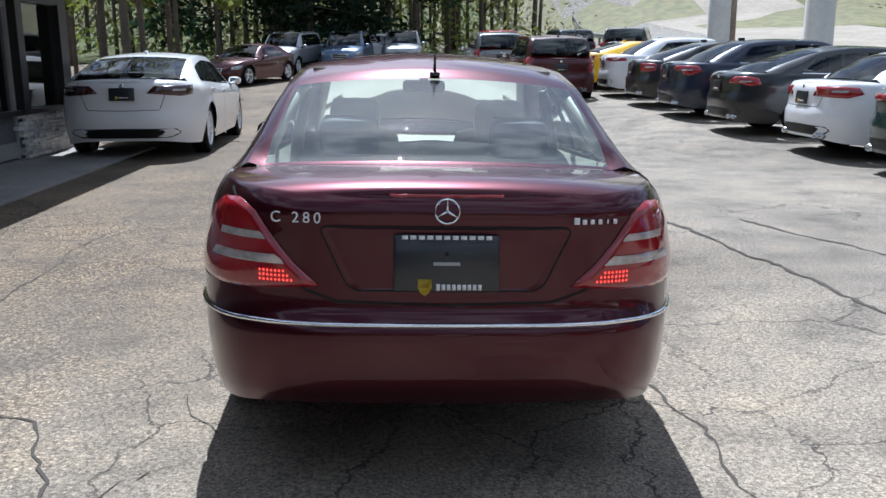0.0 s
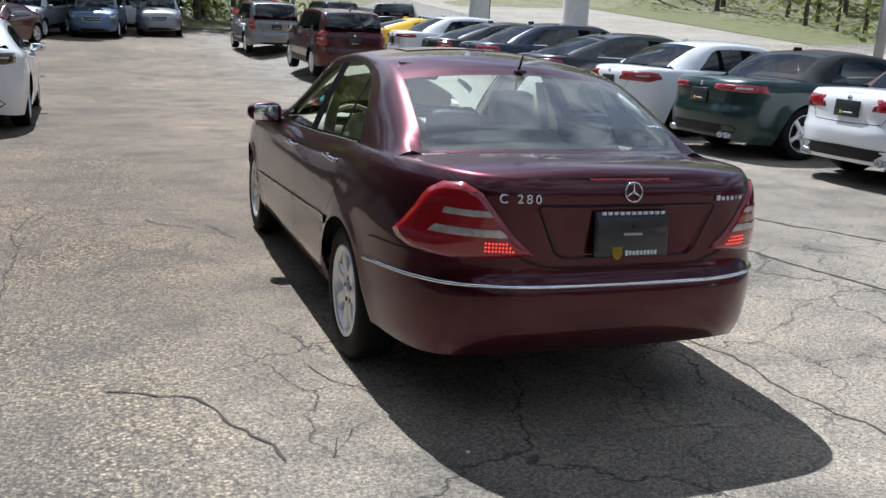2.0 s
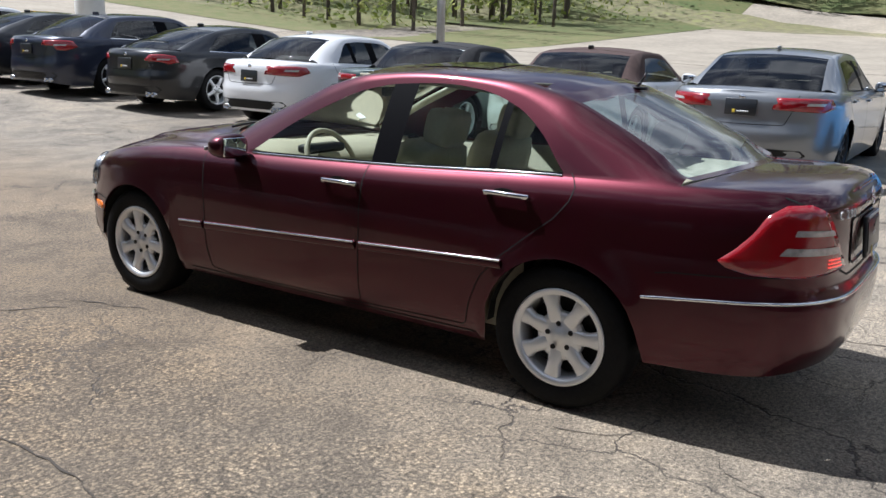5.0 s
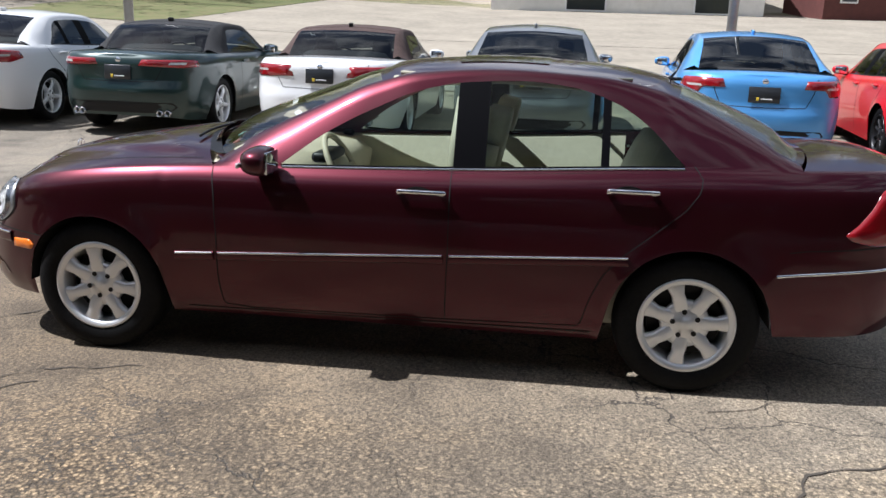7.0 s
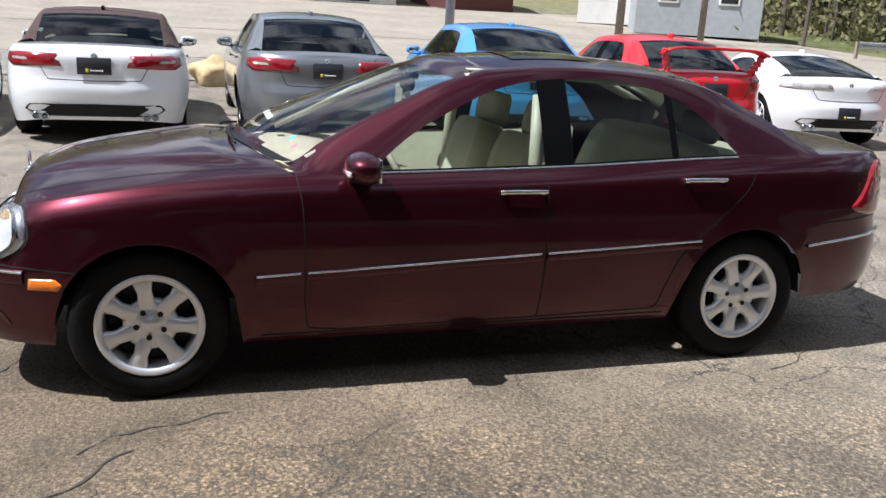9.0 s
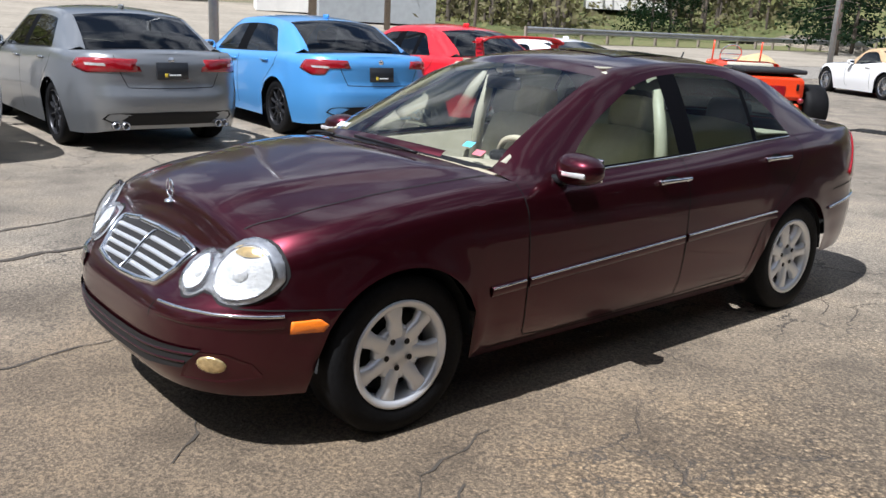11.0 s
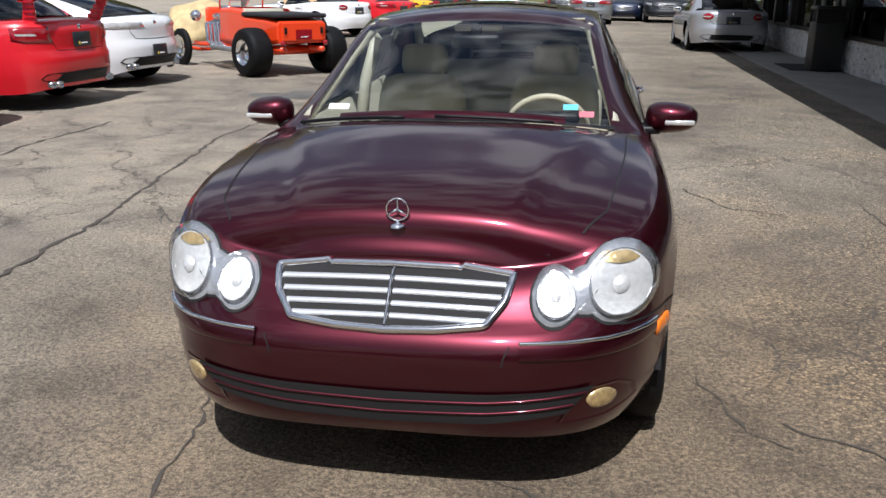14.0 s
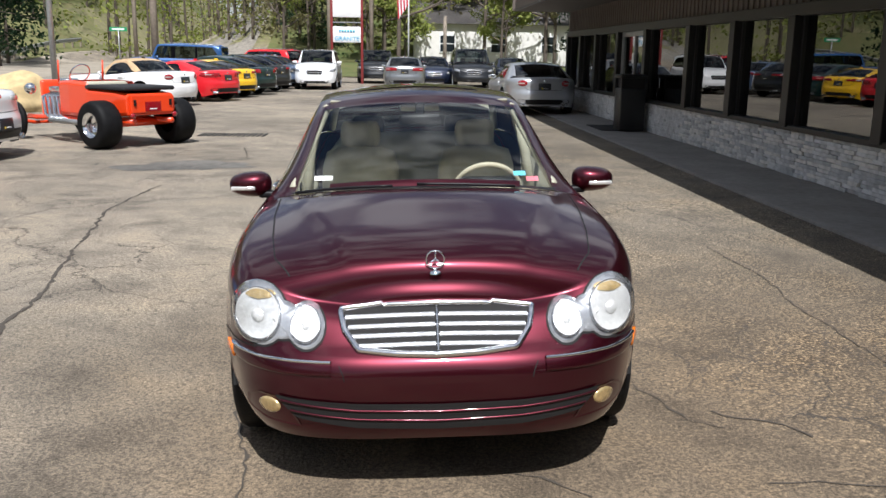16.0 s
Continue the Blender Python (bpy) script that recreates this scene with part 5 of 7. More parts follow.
sheet("far_yard", [27, 31, 35, 40, 44, 50, 58, 64], [q for q in RY if -31 <= q <= 16], concrete, 0.04, "pale far yard", "yard")
# wooded floor of the hills
for nm, xs, ys in (("wood_floor_south", [-120, -100, -80, -62, -48, -36, -25, -14, -5, 4, 11], [-190, -150, -120, -100, -84, -70, -60, -52]), ("wood_floor_north", [-120, -95, -75, -60, -48, -38, -30, -22, -15, -9, -4, 2, 7], [40, 46, 54, 62, 72, 85, 100, 130, 180]), ("wood_floor_east", [64, 72, 84, 100, 130, 180], [-190, -140, -110, -90, -70, -50, -30, -10, 10, 40, 80, 140]), ("wood_floor_corner", [32.5, 36, 40, 50, 64], [-190, -150, -120, -95, -80, -70, -60, -50, -40, -30]), ("wood_floor_bank", [40, 46, 52, 58, 64], [15, 22, 30, 40, 52, 66, 80, 100, 140])):
    sheet(nm, xs, ys, litter, 0.06, "leaf litter and new grass under the trees", "ground")
# long sealed cracks across the lot near the car
crack_m = mat("open_crack", (0.06, 0.05, 0.04), 0.95)
patchm = mat("wet_stain", (0.05, 0.046, 0.042), 0.8, noise_scale=9, second=(0.16, 0.15, 0.13), bump=0.3)
rng = random.Random(5)


def crack(pts, w=0.014):
    bm = bmesh.new()
    P = []
    for (x0, y0), (x1, y1) in zip(pts, pts[1:]):
        n = max(2, int(math.hypot(x1 - x0, y1 - y0) / 0.06))
        P += [(x0 + (x1 - x0) * i / n, y0 + (y1 - y0) * i / n) for i in range(n)]
    prev = None
    ox = oy = 0
    for x, y in P:
        ox, oy = 0.7 * ox + rng.uniform(-0.02, 0.02), 0.7 * oy + rng.uniform(-0.02, 0.02)
        q = 0.55 * w * rng.uniform(0.3, 1.5)
        a, b = (x + ox - q * 0.5, y + oy - q * 0.4), (x + ox + q * 0.5, y + oy + q * 0.4)
        row = [bm.verts.new((u, v, land_z(u, v) + 0.004)) for u, v in (a, b)]
        if prev:
            bm.faces.new((prev[0], row[0], row[1], prev[1]))
        prev = row
    return tagged(part("ground_crack", bm, crack_m, smooth=False), "open crack running across the worn asphalt", "crack", "cracks in the lot", "structure")


for pts, w in (([(0.84, -1.15), (0.96, -1.36), (1.0, -1.75), (1.01, -2.11), (1.02, -2.48), (1.1, -3.1)], 0.030), ([(1.7, 3.4), (2.1, 2.18), (2.25, 1.06), (2.4, 0.09), (2.42, -0.35), (2.51, -1.08), (2.75, -2.25), (2.99, -3.6), (2.9, -5.2)], 0.05),
               ([(2.7, 2.2), (3.33, 0.42), (3.6, -0.08), (3.9, -0.84), (4.29, -1.82), (4.44, -2.7), (4.43, -4.16)], 0.05), ([(0.56, 2.9), (0.65, 2.35), (0.70, 2.12), (0.74, 1.78), (0.9, 1.2)], 0.022),
               ([(-2.46, -2.06), (-2.48, -0.91), (-2.41, 0.18), (-2.43, 0.87), (-2.49, 1.3), (-2.42, 2.0), (-1.66, 2.19)], 0.02), ([(-1.29, 2.1), (-1.7, 2.15), (-2.2, 2.1)], 0.016), ([(-1.86, -1.61), (-1.53, -1.72), (-1.37, -2.06), (-1.24, -2.40)], 0.018),
               ([(-0.85, -2.01), (-1.01, -2.19), (-1.17, -2.42)], 0.014), ([(-1.61, 1.4), (-1.3, 1.58), (-1.13, 1.5), (-1.0, 1.0)], 0.014), ([(-1.17, -2.35), (-1.06, -2.2), (-0.78, -2.0)], 0.012),
               ([(-1.03, -1.45), (-0.94, -1.64), (-0.79, -1.86)], 0.012), ([(-1.62, 1.75), (-1.56, 1.62), (-1.39, 1.52), (-1.26, 1.39)], 0.018), ([(-0.6, 2.15), (-0.45, 2.0), (-0.22, 1.92)], 0.016), ([(2.6, -9.4), (2.3, -7.8), (2.6, -7.0)], 0.03)):
    crack(pts, w)


def stain(cx, cy, rx, ry, seed):
    bm = bmesh.new()
    r = random.Random(seed)
    ph = [r.uniform(0, 6.28) for _ in range(4)]
    ring = []
    for i in range(48):
        t = 2 * math.pi * i / 48
        k = 1 + 0.18 * math.sin(2 * t + ph[0]) + 0.14 * math.sin(3 * t + ph[1]) + 0.09 * math.sin(7 * t + ph[2]) + 0.05 * math.sin(13 * t + ph[3])
        x, y = cx + rx * k * math.cos(t), cy + ry * k * math.sin(t)
        ring.append(bm.verts.new((x, y, land_z(x, y) + 0.003)))
    bm.faces.new(ring)
    tagged(part("wet_patch", bm, patchm, smooth=False), "darker wet patch on the asphalt", "stain", "stains on the lot", "structure")


# dark wet patch on the lot behind the car
stain(3.0, -7.0, 0.9, 0.5, 2)
# drain grate
gb = bmesh.new()
for i in range(14):
    box(gb, 2.6 + 0.09 * i, -11.6, land_z(3, -11.6) + 0.006, 0.05, 0.62, 0.012)
tagged(part("drain_grate", gb, M["under"], smooth=False), "dark flat drain grate set in the asphalt", "drain", kind="structure")


# ---- the low building along the walkway ----
WX = -5.1
shop = new("shop_building")
tagged(shop, "low dark shop with ledgestone base and large windows", "building")
walk_ob = boxed("walkway", (-3.86 + WX) / 2, -6.5, 0.0, WX * -1 - 3.86, 30.4, 0.07, M["walk"], None, 0.01)
tagged(walk_ob, "shaded brown-grey concrete walkway in front of the shop", "walkway", kind="structure")
boxed("base_wall", WX - 0.16, -6.45, 0.30, 0.22, 30.3, 0.60, M["mortar"], shop)
boxed("sill", WX - 0.06, -6.45, 0.655, 0.24, 30.3, 0.07, M["wood_black"], shop, 0.008)
boxed("head_beam", WX - 0.06, -6.45, 2.17, 0.22, 30.3, 0.16, M["wood_black"], shop, 0.006)
boxed("fascia", WX - 0.10, -6.45, 2.54, 0.16, 30.3, 0.58, M["siding"], shop)
bm = bmesh.new()
for i in range(150):
    box(bm, WX - 0.01, -21.5 + 0.2 * i, 2.54, 0.022, 0.05, 0.58)
part("siding_ribs", bm, M["siding"], shop, smooth=False)["kind"] = "stuff"
boxed("soffit", (WX - 3.5) / 2 - 0.1, -6.35, 2.86, 1.9, 30.9, 0.06, M["soffit"], shop)
boxed("roof_edge", -3.52, -6.35, 3.02, 0.06, 31.0, 0.34, M["siding"], shop, 0.01)
boxed("roof_end", (WX - 3.5) / 2 - 2.4, -21.85, 3.02, 6.6, 0.06, 0.34, M["siding"], shop)
boxed("roof", -7.4, -6.35, 3.16, 7.8, 31.0, 0.12, M["roofing"], shop)
# room walls and ceiling added behind the glass, coloured dark for an unlit interior
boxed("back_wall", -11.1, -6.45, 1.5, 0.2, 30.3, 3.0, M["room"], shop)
boxed("end_wall", -8.1, -21.55, 1.5, 6.0, 0.18, 3.0, M["siding"], shop)
boxed("end_wall", -8.1, 8.65, 1.5, 6.0, 0.18, 3.0, M["siding"], shop)
boxed("shop_floor", -8.1, -6.45, 0.02, 6.0, 30.2, 0.05, M["walk"], shop)
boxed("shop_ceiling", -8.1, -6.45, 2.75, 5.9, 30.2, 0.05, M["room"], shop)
posts = [-21.4, -19.6, -17.7, -15.45, -13.15, -10.45, -8.38, -6.35, -4.05, -1.95, 0.1, 2.15, 4.2, 5.4, 6.95, 8.45]
doors = {(-15.45, -13.15), (5.4, 6.95)}
for y in posts:
    boxed("window_post", WX - 0.03, y, 1.38, 0.24, 0.20 if y != 8.45 else 0.30, 1.44, M["wood_black"], shop, 0.008)
for a, b in zip(posts, posts[1:]):
    a, b = a + 0.10, b - 0.10
    isdoor = (round(a - 0.10, 3), round(b + 0.10, 3)) in doors
    z0, z1 = (0.06, 2.09) if isdoor else (0.69, 2.09)
    w = part("shop_door" if isdoor else "window", box(bmesh.new(), WX - 0.06, a + 0.03, (z0 + z1) / 2, 0.08, 0.06, z1 - z0, 0.004), M["metal_grey"] if isdoor else M["wood_black"], shop, "grey metal framed glass door" if isdoor else "", smooth=False)
    part("jamb", box(bmesh.new(), WX - 0.06, b - 0.03, (z0 + z1) / 2, 0.08, 0.06, z1 - z0, 0.004), M["metal_grey"] if isdoor else M["wood_black"], w, smooth=False)
    if isdoor:
        boxed("door_rail", WX - 0.06, (a + b) / 2, z0 + 0.12, 0.07, b - a - 0.12, 0.2, M["metal_grey"], w, 0.004)
        boxed("door_rail", WX - 0.06, (a + b) / 2, z1 - 0.05, 0.07, b - a - 0.12, 0.1, M["metal_grey"], w, 0.004)
        boxed("door_stile", WX - 0.06, (a + b) / 2, (z0 + z1) / 2, 0.07, 0.09, z1 - z0 - 0.2, M["metal_grey"], w, 0.004)
        boxed("door_bar", WX - 0.0, (a + b) / 2 + 0.12, 1.05, 0.03, 0.03, 0.5, M["chrome"], w, 0.008)
        boxed("door_notice", WX - 0.012, (a + b) / 2 - 0.0, 1.52, 0.012, 0.16, 0.22, M["badge"], w)
    boxed("pane", WX - 0.07, (a + b) / 2, (z0 + z1) / 2, 0.012, b - a - 0.08, z1 - z0, M["shop_glass"], w)
# stones behind the base, joined; the near ones are laid one by one at the end
tagged(boxed("door_mat", -4.55, -13.6, 0.042, 0.8, 1.5, 0.014, M["mat_black"], None, 0.004), "black rubber mat on the walkway by the shop door", "mat")
tb = new("litter_bin")
tagged(tb, "tall square black litter bin standing by the shop door", "bin")
boxed("bin_body", 0, 0, 0.45, 0.52, 0.52, 0.86, M["wood_black"], tb, 0.02)
boxed("bin_neck", 0, 0, 0.98, 0.44, 0.44, 0.22, M["gap"], tb, 0.01)
boxed("bin_lid", 0, 0, 1.12, 0.56, 0.56, 0.08, M["wood_black"], tb, 0.03)
for sx in (-1, 1):
    for sy in (-1, 1):
        boxed("bin_post", sx * 0.25, sy * 0.25, 0.98, 0.04, 0.04, 0.24, M["wood_black"], tb)
tb.matrix_world = pose(-4.72, -12.9, 0.035)

# ---- parked cars ----
KIND = dict(
    saloon=dict(wb=2.85, fo=0.84, ro=1.03, W=1.85, H=1.44, cowl=0.92, head=0.08, rooft=-1.15, tail=-1.85, tyre=0.335, nf=3.2, nr=3.6),
    small_saloon=dict(wb=2.63, fo=0.86, ro=0.96, W=1.79, H=1.41, cowl=0.86, head=0.05, rooft=-1.05, tail=-1.68, tyre=0.325, nf=3.2, nr=3.6),
    large_saloon=dict(wb=3.05, fo=0.88, ro=1.12, W=1.90, H=1.47, cowl=0.98, head=0.10, rooft=-1.3, tail=-2.05, tyre=0.35, nf=3.2, nr=3.6),
    swoopy=dict(wb=2.87, fo=0.88, ro=1.16, W=1.88, H=1.40, cowl=0.86, head=0.0, rooft=-1.1, tail=-2.1, tyre=0.345, nf=3.0, nr=3.2),
    soft_top=dict(wb=2.76, fo=0.86, ro=1.02, W=1.86, H=1.375, cowl=0.62, head=-0.12, rooft=-1.0, tail=-1.42, tyre=0.34, nf=3.2, nr=3.5, coupe=True, roofw=0.70, dlo=(0.26, -1.02), doors=(0.6, -0.75, None), belt_f=0.93, belt_r=0.96, deck=0.98, roof_crown=0.04),
    fastback=dict(wb=2.96, fo=0.92, ro=1.09, W=1.96, H=1.44, cowl=1.0, head=0.10, rooft=-1.15, tail=-2.25, tyre=0.35, nf=3.0, nr=3.2, deck=1.06, belt_r=1.03),
    sports=dict(wb=2.60, fo=0.92, ro=0.86, W=1.87, H=1.27, cowl=0.42, head=-0.25, rooft=-0.95, tail=-1.75, tyre=0.34, nf=2.7, nr=3.0, coupe=True, dlo=(0.1, -1.0), doors=(0.4, -0.7, None), belt_f=0.84, belt_r=0.90, deck=0.95, nose=0.56, sill=0.15, fbot=0.14),
    coupe=dict(wb=2.75, fo=0.85, ro=1.0, W=1.92, H=1.38, cowl=0.62, head=-0.10, rooft=-1.05, tail=-1.9, tyre=0.345, nf=2.9, nr=3.0, coupe=True, dlo=(0.28, -1.15), doors=(0.6, -0.75, None)),
    suv=dict(wb=2.72, fo=0.88, ro=0.92, W=1.86, H=1.69, cowl=0.98, head=0.30, rooft=-1.85, tail=-2.16, tyre=0.36, nf=3.4, nr=4.2, belt_f=1.08, belt_r=1.13, deck=1.14, nose=0.82, sill=0.30, fbot=0.27, rbot=0.36, bump_f=0.66, bump_r=0.72, bow_r=-0.05, bl_end=0.03, dlo=(0.60, -1.80), bp=-0.18, qp=-1.15, roof_crown=0.035, roofw=0.72),
    jeep=dict(wb=2.95, fo=0.65, ro=0.75, W=1.86, H=1.83, cowl=0.85, head=0.55, rooft=-2.05, tail=-2.2, tyre=0.41, nf=5, nr=6, belt_f=1.18, belt_r=1.2, deck=1.21, nose=1.05, sill=0.5, fbot=0.5, rbot=0.5, bump_f=0.7, bump_r=0.75, bow_f=0.05, bow_r=-0.02, bl_end=0.03, dlo=(0.75, -2.0), bp=-0.1, qp=-1.05, roof_crown=0.02, roofw=0.86),
)


def parked(kind, name, label, colour, x, y, heading, lamps="wide", rim=None, style="five", plate="boot", soft=None, wing=False, chrome_line=False, lamp=None, at_rear=True, seat=None, group="row of parked cars", glassm=None, exhaust=2, diff=True, **over):
    """heading: degrees from +y, anticlockwise. With at_rear the given place is the middle of the rear bumper."""
    k = dict(KIND[kind])
    k.update(over)
    if soft:
        k["roofm"] = soft
    c = Car(name, label, colour, category="suv" if kind in ("suv", "jeep") else "car", group=group, rows=13, topn=7, step=0.09, glassm=glassm or M["glass_dark"], sillm=M["chrome"] if chrome_line else M["trim"], **k)
    r = c.root
    c.wheels(rim or M["alloy"], style, rim_r=c.r * 0.70, w=0.235)
    H, W = k["H"], c.W
    deck = k.get("deck", H * 0.70)
    zb = k.get("bump_r", 0.62)
    c.mirrors(c.yc - 0.28, c.zt(c.yc - 0.28) + 0.05, colour if not soft else colour, 0.92)
    c.seats(seat or M["charcoal"], M["trim"], y_front=c.yc - 0.92, y_rear=c.yc - 1.80 if not k.get("coupe") else c.yc - 1.55, zs=k.get("sill", 0.19) + 0.27, detail=False, head=H - 0.28, sx=0.37)
    for s in (-1, 1):
        wr = lambda p, z, s=s: c.wrap_r(p, z, s)
        wf = lambda p, z, s=s: c.wrap_f(p, z, s)
        fr = lambda q, z, s=s: c.front(s * q, z)
        sd = lambda yy, z, s=s: c.side(yy, z, s)
        za, zt_ = deck - 0.20, deck - 0.06
        shapes = dict(
            wide=[(-8, za + 0.02), (-6, zt_), (40, zt_ + 0.005), (66, zt_ - 0.01), (72, za + 0.05), (50, za)],
            slim=[(-14, za + 0.07), (-12, zt_), (40, zt_), (68, zt_ - 0.01), (70, za + 0.06), (40, za + 0.05)],
            ell=[(2, za + 0.06), (4, zt_ + 0.005), (40, zt_ + 0.01), (66, zt_), (74, za + 0.04), (52, za - 0.03), (34, za - 0.02), (30, za + 0.05)],
            block=[(12, za - 0.03), (12, zt_), (45, zt_), (62, zt_ - 0.01), (62, za), (45, za - 0.03)],
            tall=[(30, zb + 0.12), (32, deck + 0.04), (60, deck + 0.03), (66, deck - 0.12), (62, zb + 0.14), (48, zb + 0.10)],
            tesla=[(-10, za + 0.04), (0, zt_ - 0.005), (40, zt_), (72, zt_ + 0.005), (64, za + 0.02), (40, za)],
            round=[(20 + 15 * math.cos(t), (za + zt_) / 2 + 0.075 * math.sin(t)) for t in np.linspace(0, 6.28, 20, endpoint=False)],
            arc=[(4, za + 0.05), (14, zt_), (40, zt_ + 0.005), (64, zt_ - 0.02), (70, za + 0.02), (50, za - 0.01), (34, za + 0.03), (20, za + 0.03)])
        tl = c.patch("tail_lamp", shapes[lamps], wr, lamp or M["lamp_red"], 0.006, 0.008, dense=44, rings=4, thick=0.012, label="red tail lamp" if lamp is None else "dark smoked tail lamp")
        if tl:
            mid = np.mean(np.array(shapes[lamps]), axis=0)
            c.patch("lamp_bar", [(mid[0] - 9, mid[1] - 0.012), (mid[0] - 9, mid[1] + 0.012), (mid[0] + 16, mid[1] + 0.012), (mid[0] + 16, mid[1] - 0.012)], wr, M["lamp_clear"], 0.016, 0.0, parent=tl, rings=2, dense=20)
        # head lamps and shut lines
        zn = c.zt(c.yF - 0.12)
        c.patch("headlamp", [(22, zn - 0.13), (24, zn - 0.035), (46, zn + 0.0), (66, zn + 0.02), (68, zn - 0.04), (50, zn - 0.12)], wf, M["lamp_head"], 0.006, 0.008, dense=36, rings=3, thick=0.012, label="clear headlamp")
        d = k.get("doors", (c.yc - 0.02, k.get("bp", -0.29), c.yb + 0.28))
        zlo = k.get("sill", 0.19) + 0.09
        zhi = lambda q: c.zt(q) - 0.01
        c.line("door_gap", [(d[0], zhi(d[0])), (d[0] - 0.02, zlo + 0.1), (d[0] - 0.12, zlo)], sd, M["gap"], 0.008, n=16)
        c.line("door_gap", [(d[1], zhi(d[1])), (d[1], zlo)], sd, M["gap"], 0.008, n=16)
        if d[2] is not None:
            c.line("door_gap", [(d[2] - 0.28, zhi(d[2] - 0.28)), (d[2] - 0.25, 0.86), (d[2] + 0.02, 0.62), (d[2] + 0.10, zlo)], sd, M["gap"], 0.008, n=20)
        for hy in (d[1] + 0.14,) + ((d[2] + 0.02,) if d[2] is not None else ()):
            h, n = sd(hy, zhi(hy) - 0.09)
            if h:
                part("door_handle", box(bmesh.new(), h.x + s * 0.014, hy, h.z, 0.028, 0.20, 0.028, 0.009), colour, r)
        if kind in ("suv", "jeep"):
            c.line("sill_cladding", [(c.ya - 0.40, 0.40), (0, 0.38), (c.yb + 0.40, 0.40)], sd, M["trim"], 0.16, raise_=0.008)
            bm = bmesh.new()
            pts = [c.top(s * (c.xr(q) - 0.06), q)[0] + Vector((0, 0, zz)) for q, zz in ((c.yh - 0.25, 0.0), (c.yh - 0.35, 0.04), (-0.6, 0.045), (c.yr + 0.35, 0.04), (c.yr + 0.25, 0.0))]
            tube(bm, pts, 0.014, 6)
            part("roof_rail", bm, M["chrome"], r)
        for e in range(exhaust):
            ex = W * 0.62 - 0.085 * e
            h, n = c.rear(s * ex, 0.33 if kind != "suv" else 0.45)
            if h:
                part("exhaust_tip", lathe(bmesh.new(), [(0.030, 0.05), (0.038, 0.05), (0.038, -0.06), (0.032, -0.06), (0.028, 0.02), (0.0, 0.02)], Matrix.Translation((s * ex, h.y + 0.02, h.z - 0.035)) @ Matrix.Rotation(math.pi / 2, 4, "Z"), 14), M["lamp_rim"], r)
    rr = lambda q, z: c.rear(q, z)
    # boot lid line, plate, bumper lines
    zl = zb + 0.05
    bw = W * 0.60
    c.line("boot_gap", [(-bw, deck - 0.03), (-bw * 0.93, deck - 0.18), (-bw * 0.80, zl), (0, zl - 0.01), (bw * 0.80, zl), (bw * 0.93, deck - 0.18), (bw, deck - 0.03)], rr, M["gap"], 0.008, n=50)
    if diff:
        c.patch("rear_valance", [(-W * 0.74, 0.36), (-W * 0.68, 0.42), (0, 0.43), (W * 0.68, 0.42), (W * 0.74, 0.36), (W * 0.6, 0.30), (-W * 0.6, 0.30)], rr, M["trim"], 0.006, 0.004, dense=40, rings=3, label="black lower valance")
    pz = {"boot": deck - 0.21, "high": deck - 0.17, "bumper": 0.50}[plate]
    h, n = c.rear(0, pz)
    if h:
        pm = Matrix.Translation((0, h.y - 0.012, pz)) @ pose(0, 0, 0, -5)
        pl = part("plate_holder", box(bmesh.new(), 0, 0, 0, 0.33, 0.016, 0.17, 0.006, pm), M["plate"], r, "black dealer plate")
        bm = bmesh.new()
        for i in range(7):
            box(bm, -0.03 + 0.018 * i, -0.0095, -0.045, 0.012, 0.003, 0.016, m=pm)
        part("lettering", bm, M["badge"], pl)
        part("shield_mark", box(bmesh.new(), -0.068, -0.0095, -0.045, 0.03, 0.003, 0.036, 0.001, pm), M["shield"], pl)
    h, n = c.rear(0, deck - 0.07)
    if h:
        part("boot_mark", lathe(bmesh.new(), [(0.0, 0.006), (0.030, 0.006), (0.034, 0.0)], Matrix.Translation((0, h.y, deck - 0.07)) @ Matrix.Rotation(-math.pi / 2, 4, "Z"), 20), M["chrome"], r)
    ff = lambda q, z: c.front(q, z)
    zn = c.zt(c.yF - 0.05)
    gr = c.patch("grille", [(-0.34, zn - 0.04), (0.34, zn - 0.04), (0.30, zn - 0.20), (-0.30, zn - 0.20)], ff, M["gap"], 0.006, 0.0, dense=40, rings=3, label="black front grille")
    if gr:
        c.line("grille_frame", [(-0.34, zn - 0.04), (0.34, zn - 0.04), (0.30, zn - 0.20), (-0.30, zn - 0.20), (-0.34, zn - 0.04)], ff, M["chrome"], 0.022, raise_=0.014, n=50, parent=gr)
        c.line("grille_bar", [(-0.32, zn - 0.12), (0.32, zn - 0.12)], ff, M["chrome"], 0.022, raise_=0.012, n=14, parent=gr)
    c.patch("lower_intake", [(-0.6, 0.38), (0.6, 0.38), (0.52, 0.28), (-0.52, 0.28)], ff, M["trim"], 0.006, 0.0, dense=40, rings=3)
    if soft:
        # seams of the folding roof
        for q in (c.yh - 0.35, c.yr + 0.1):
            c.line("roof_seam", [(-c.xr(q) * 0.9, q), (0, q), (c.xr(q) * 0.9, q)], lambda a, b: c.top(a, b), soft, 0.03, raise_=0.006, n=20)
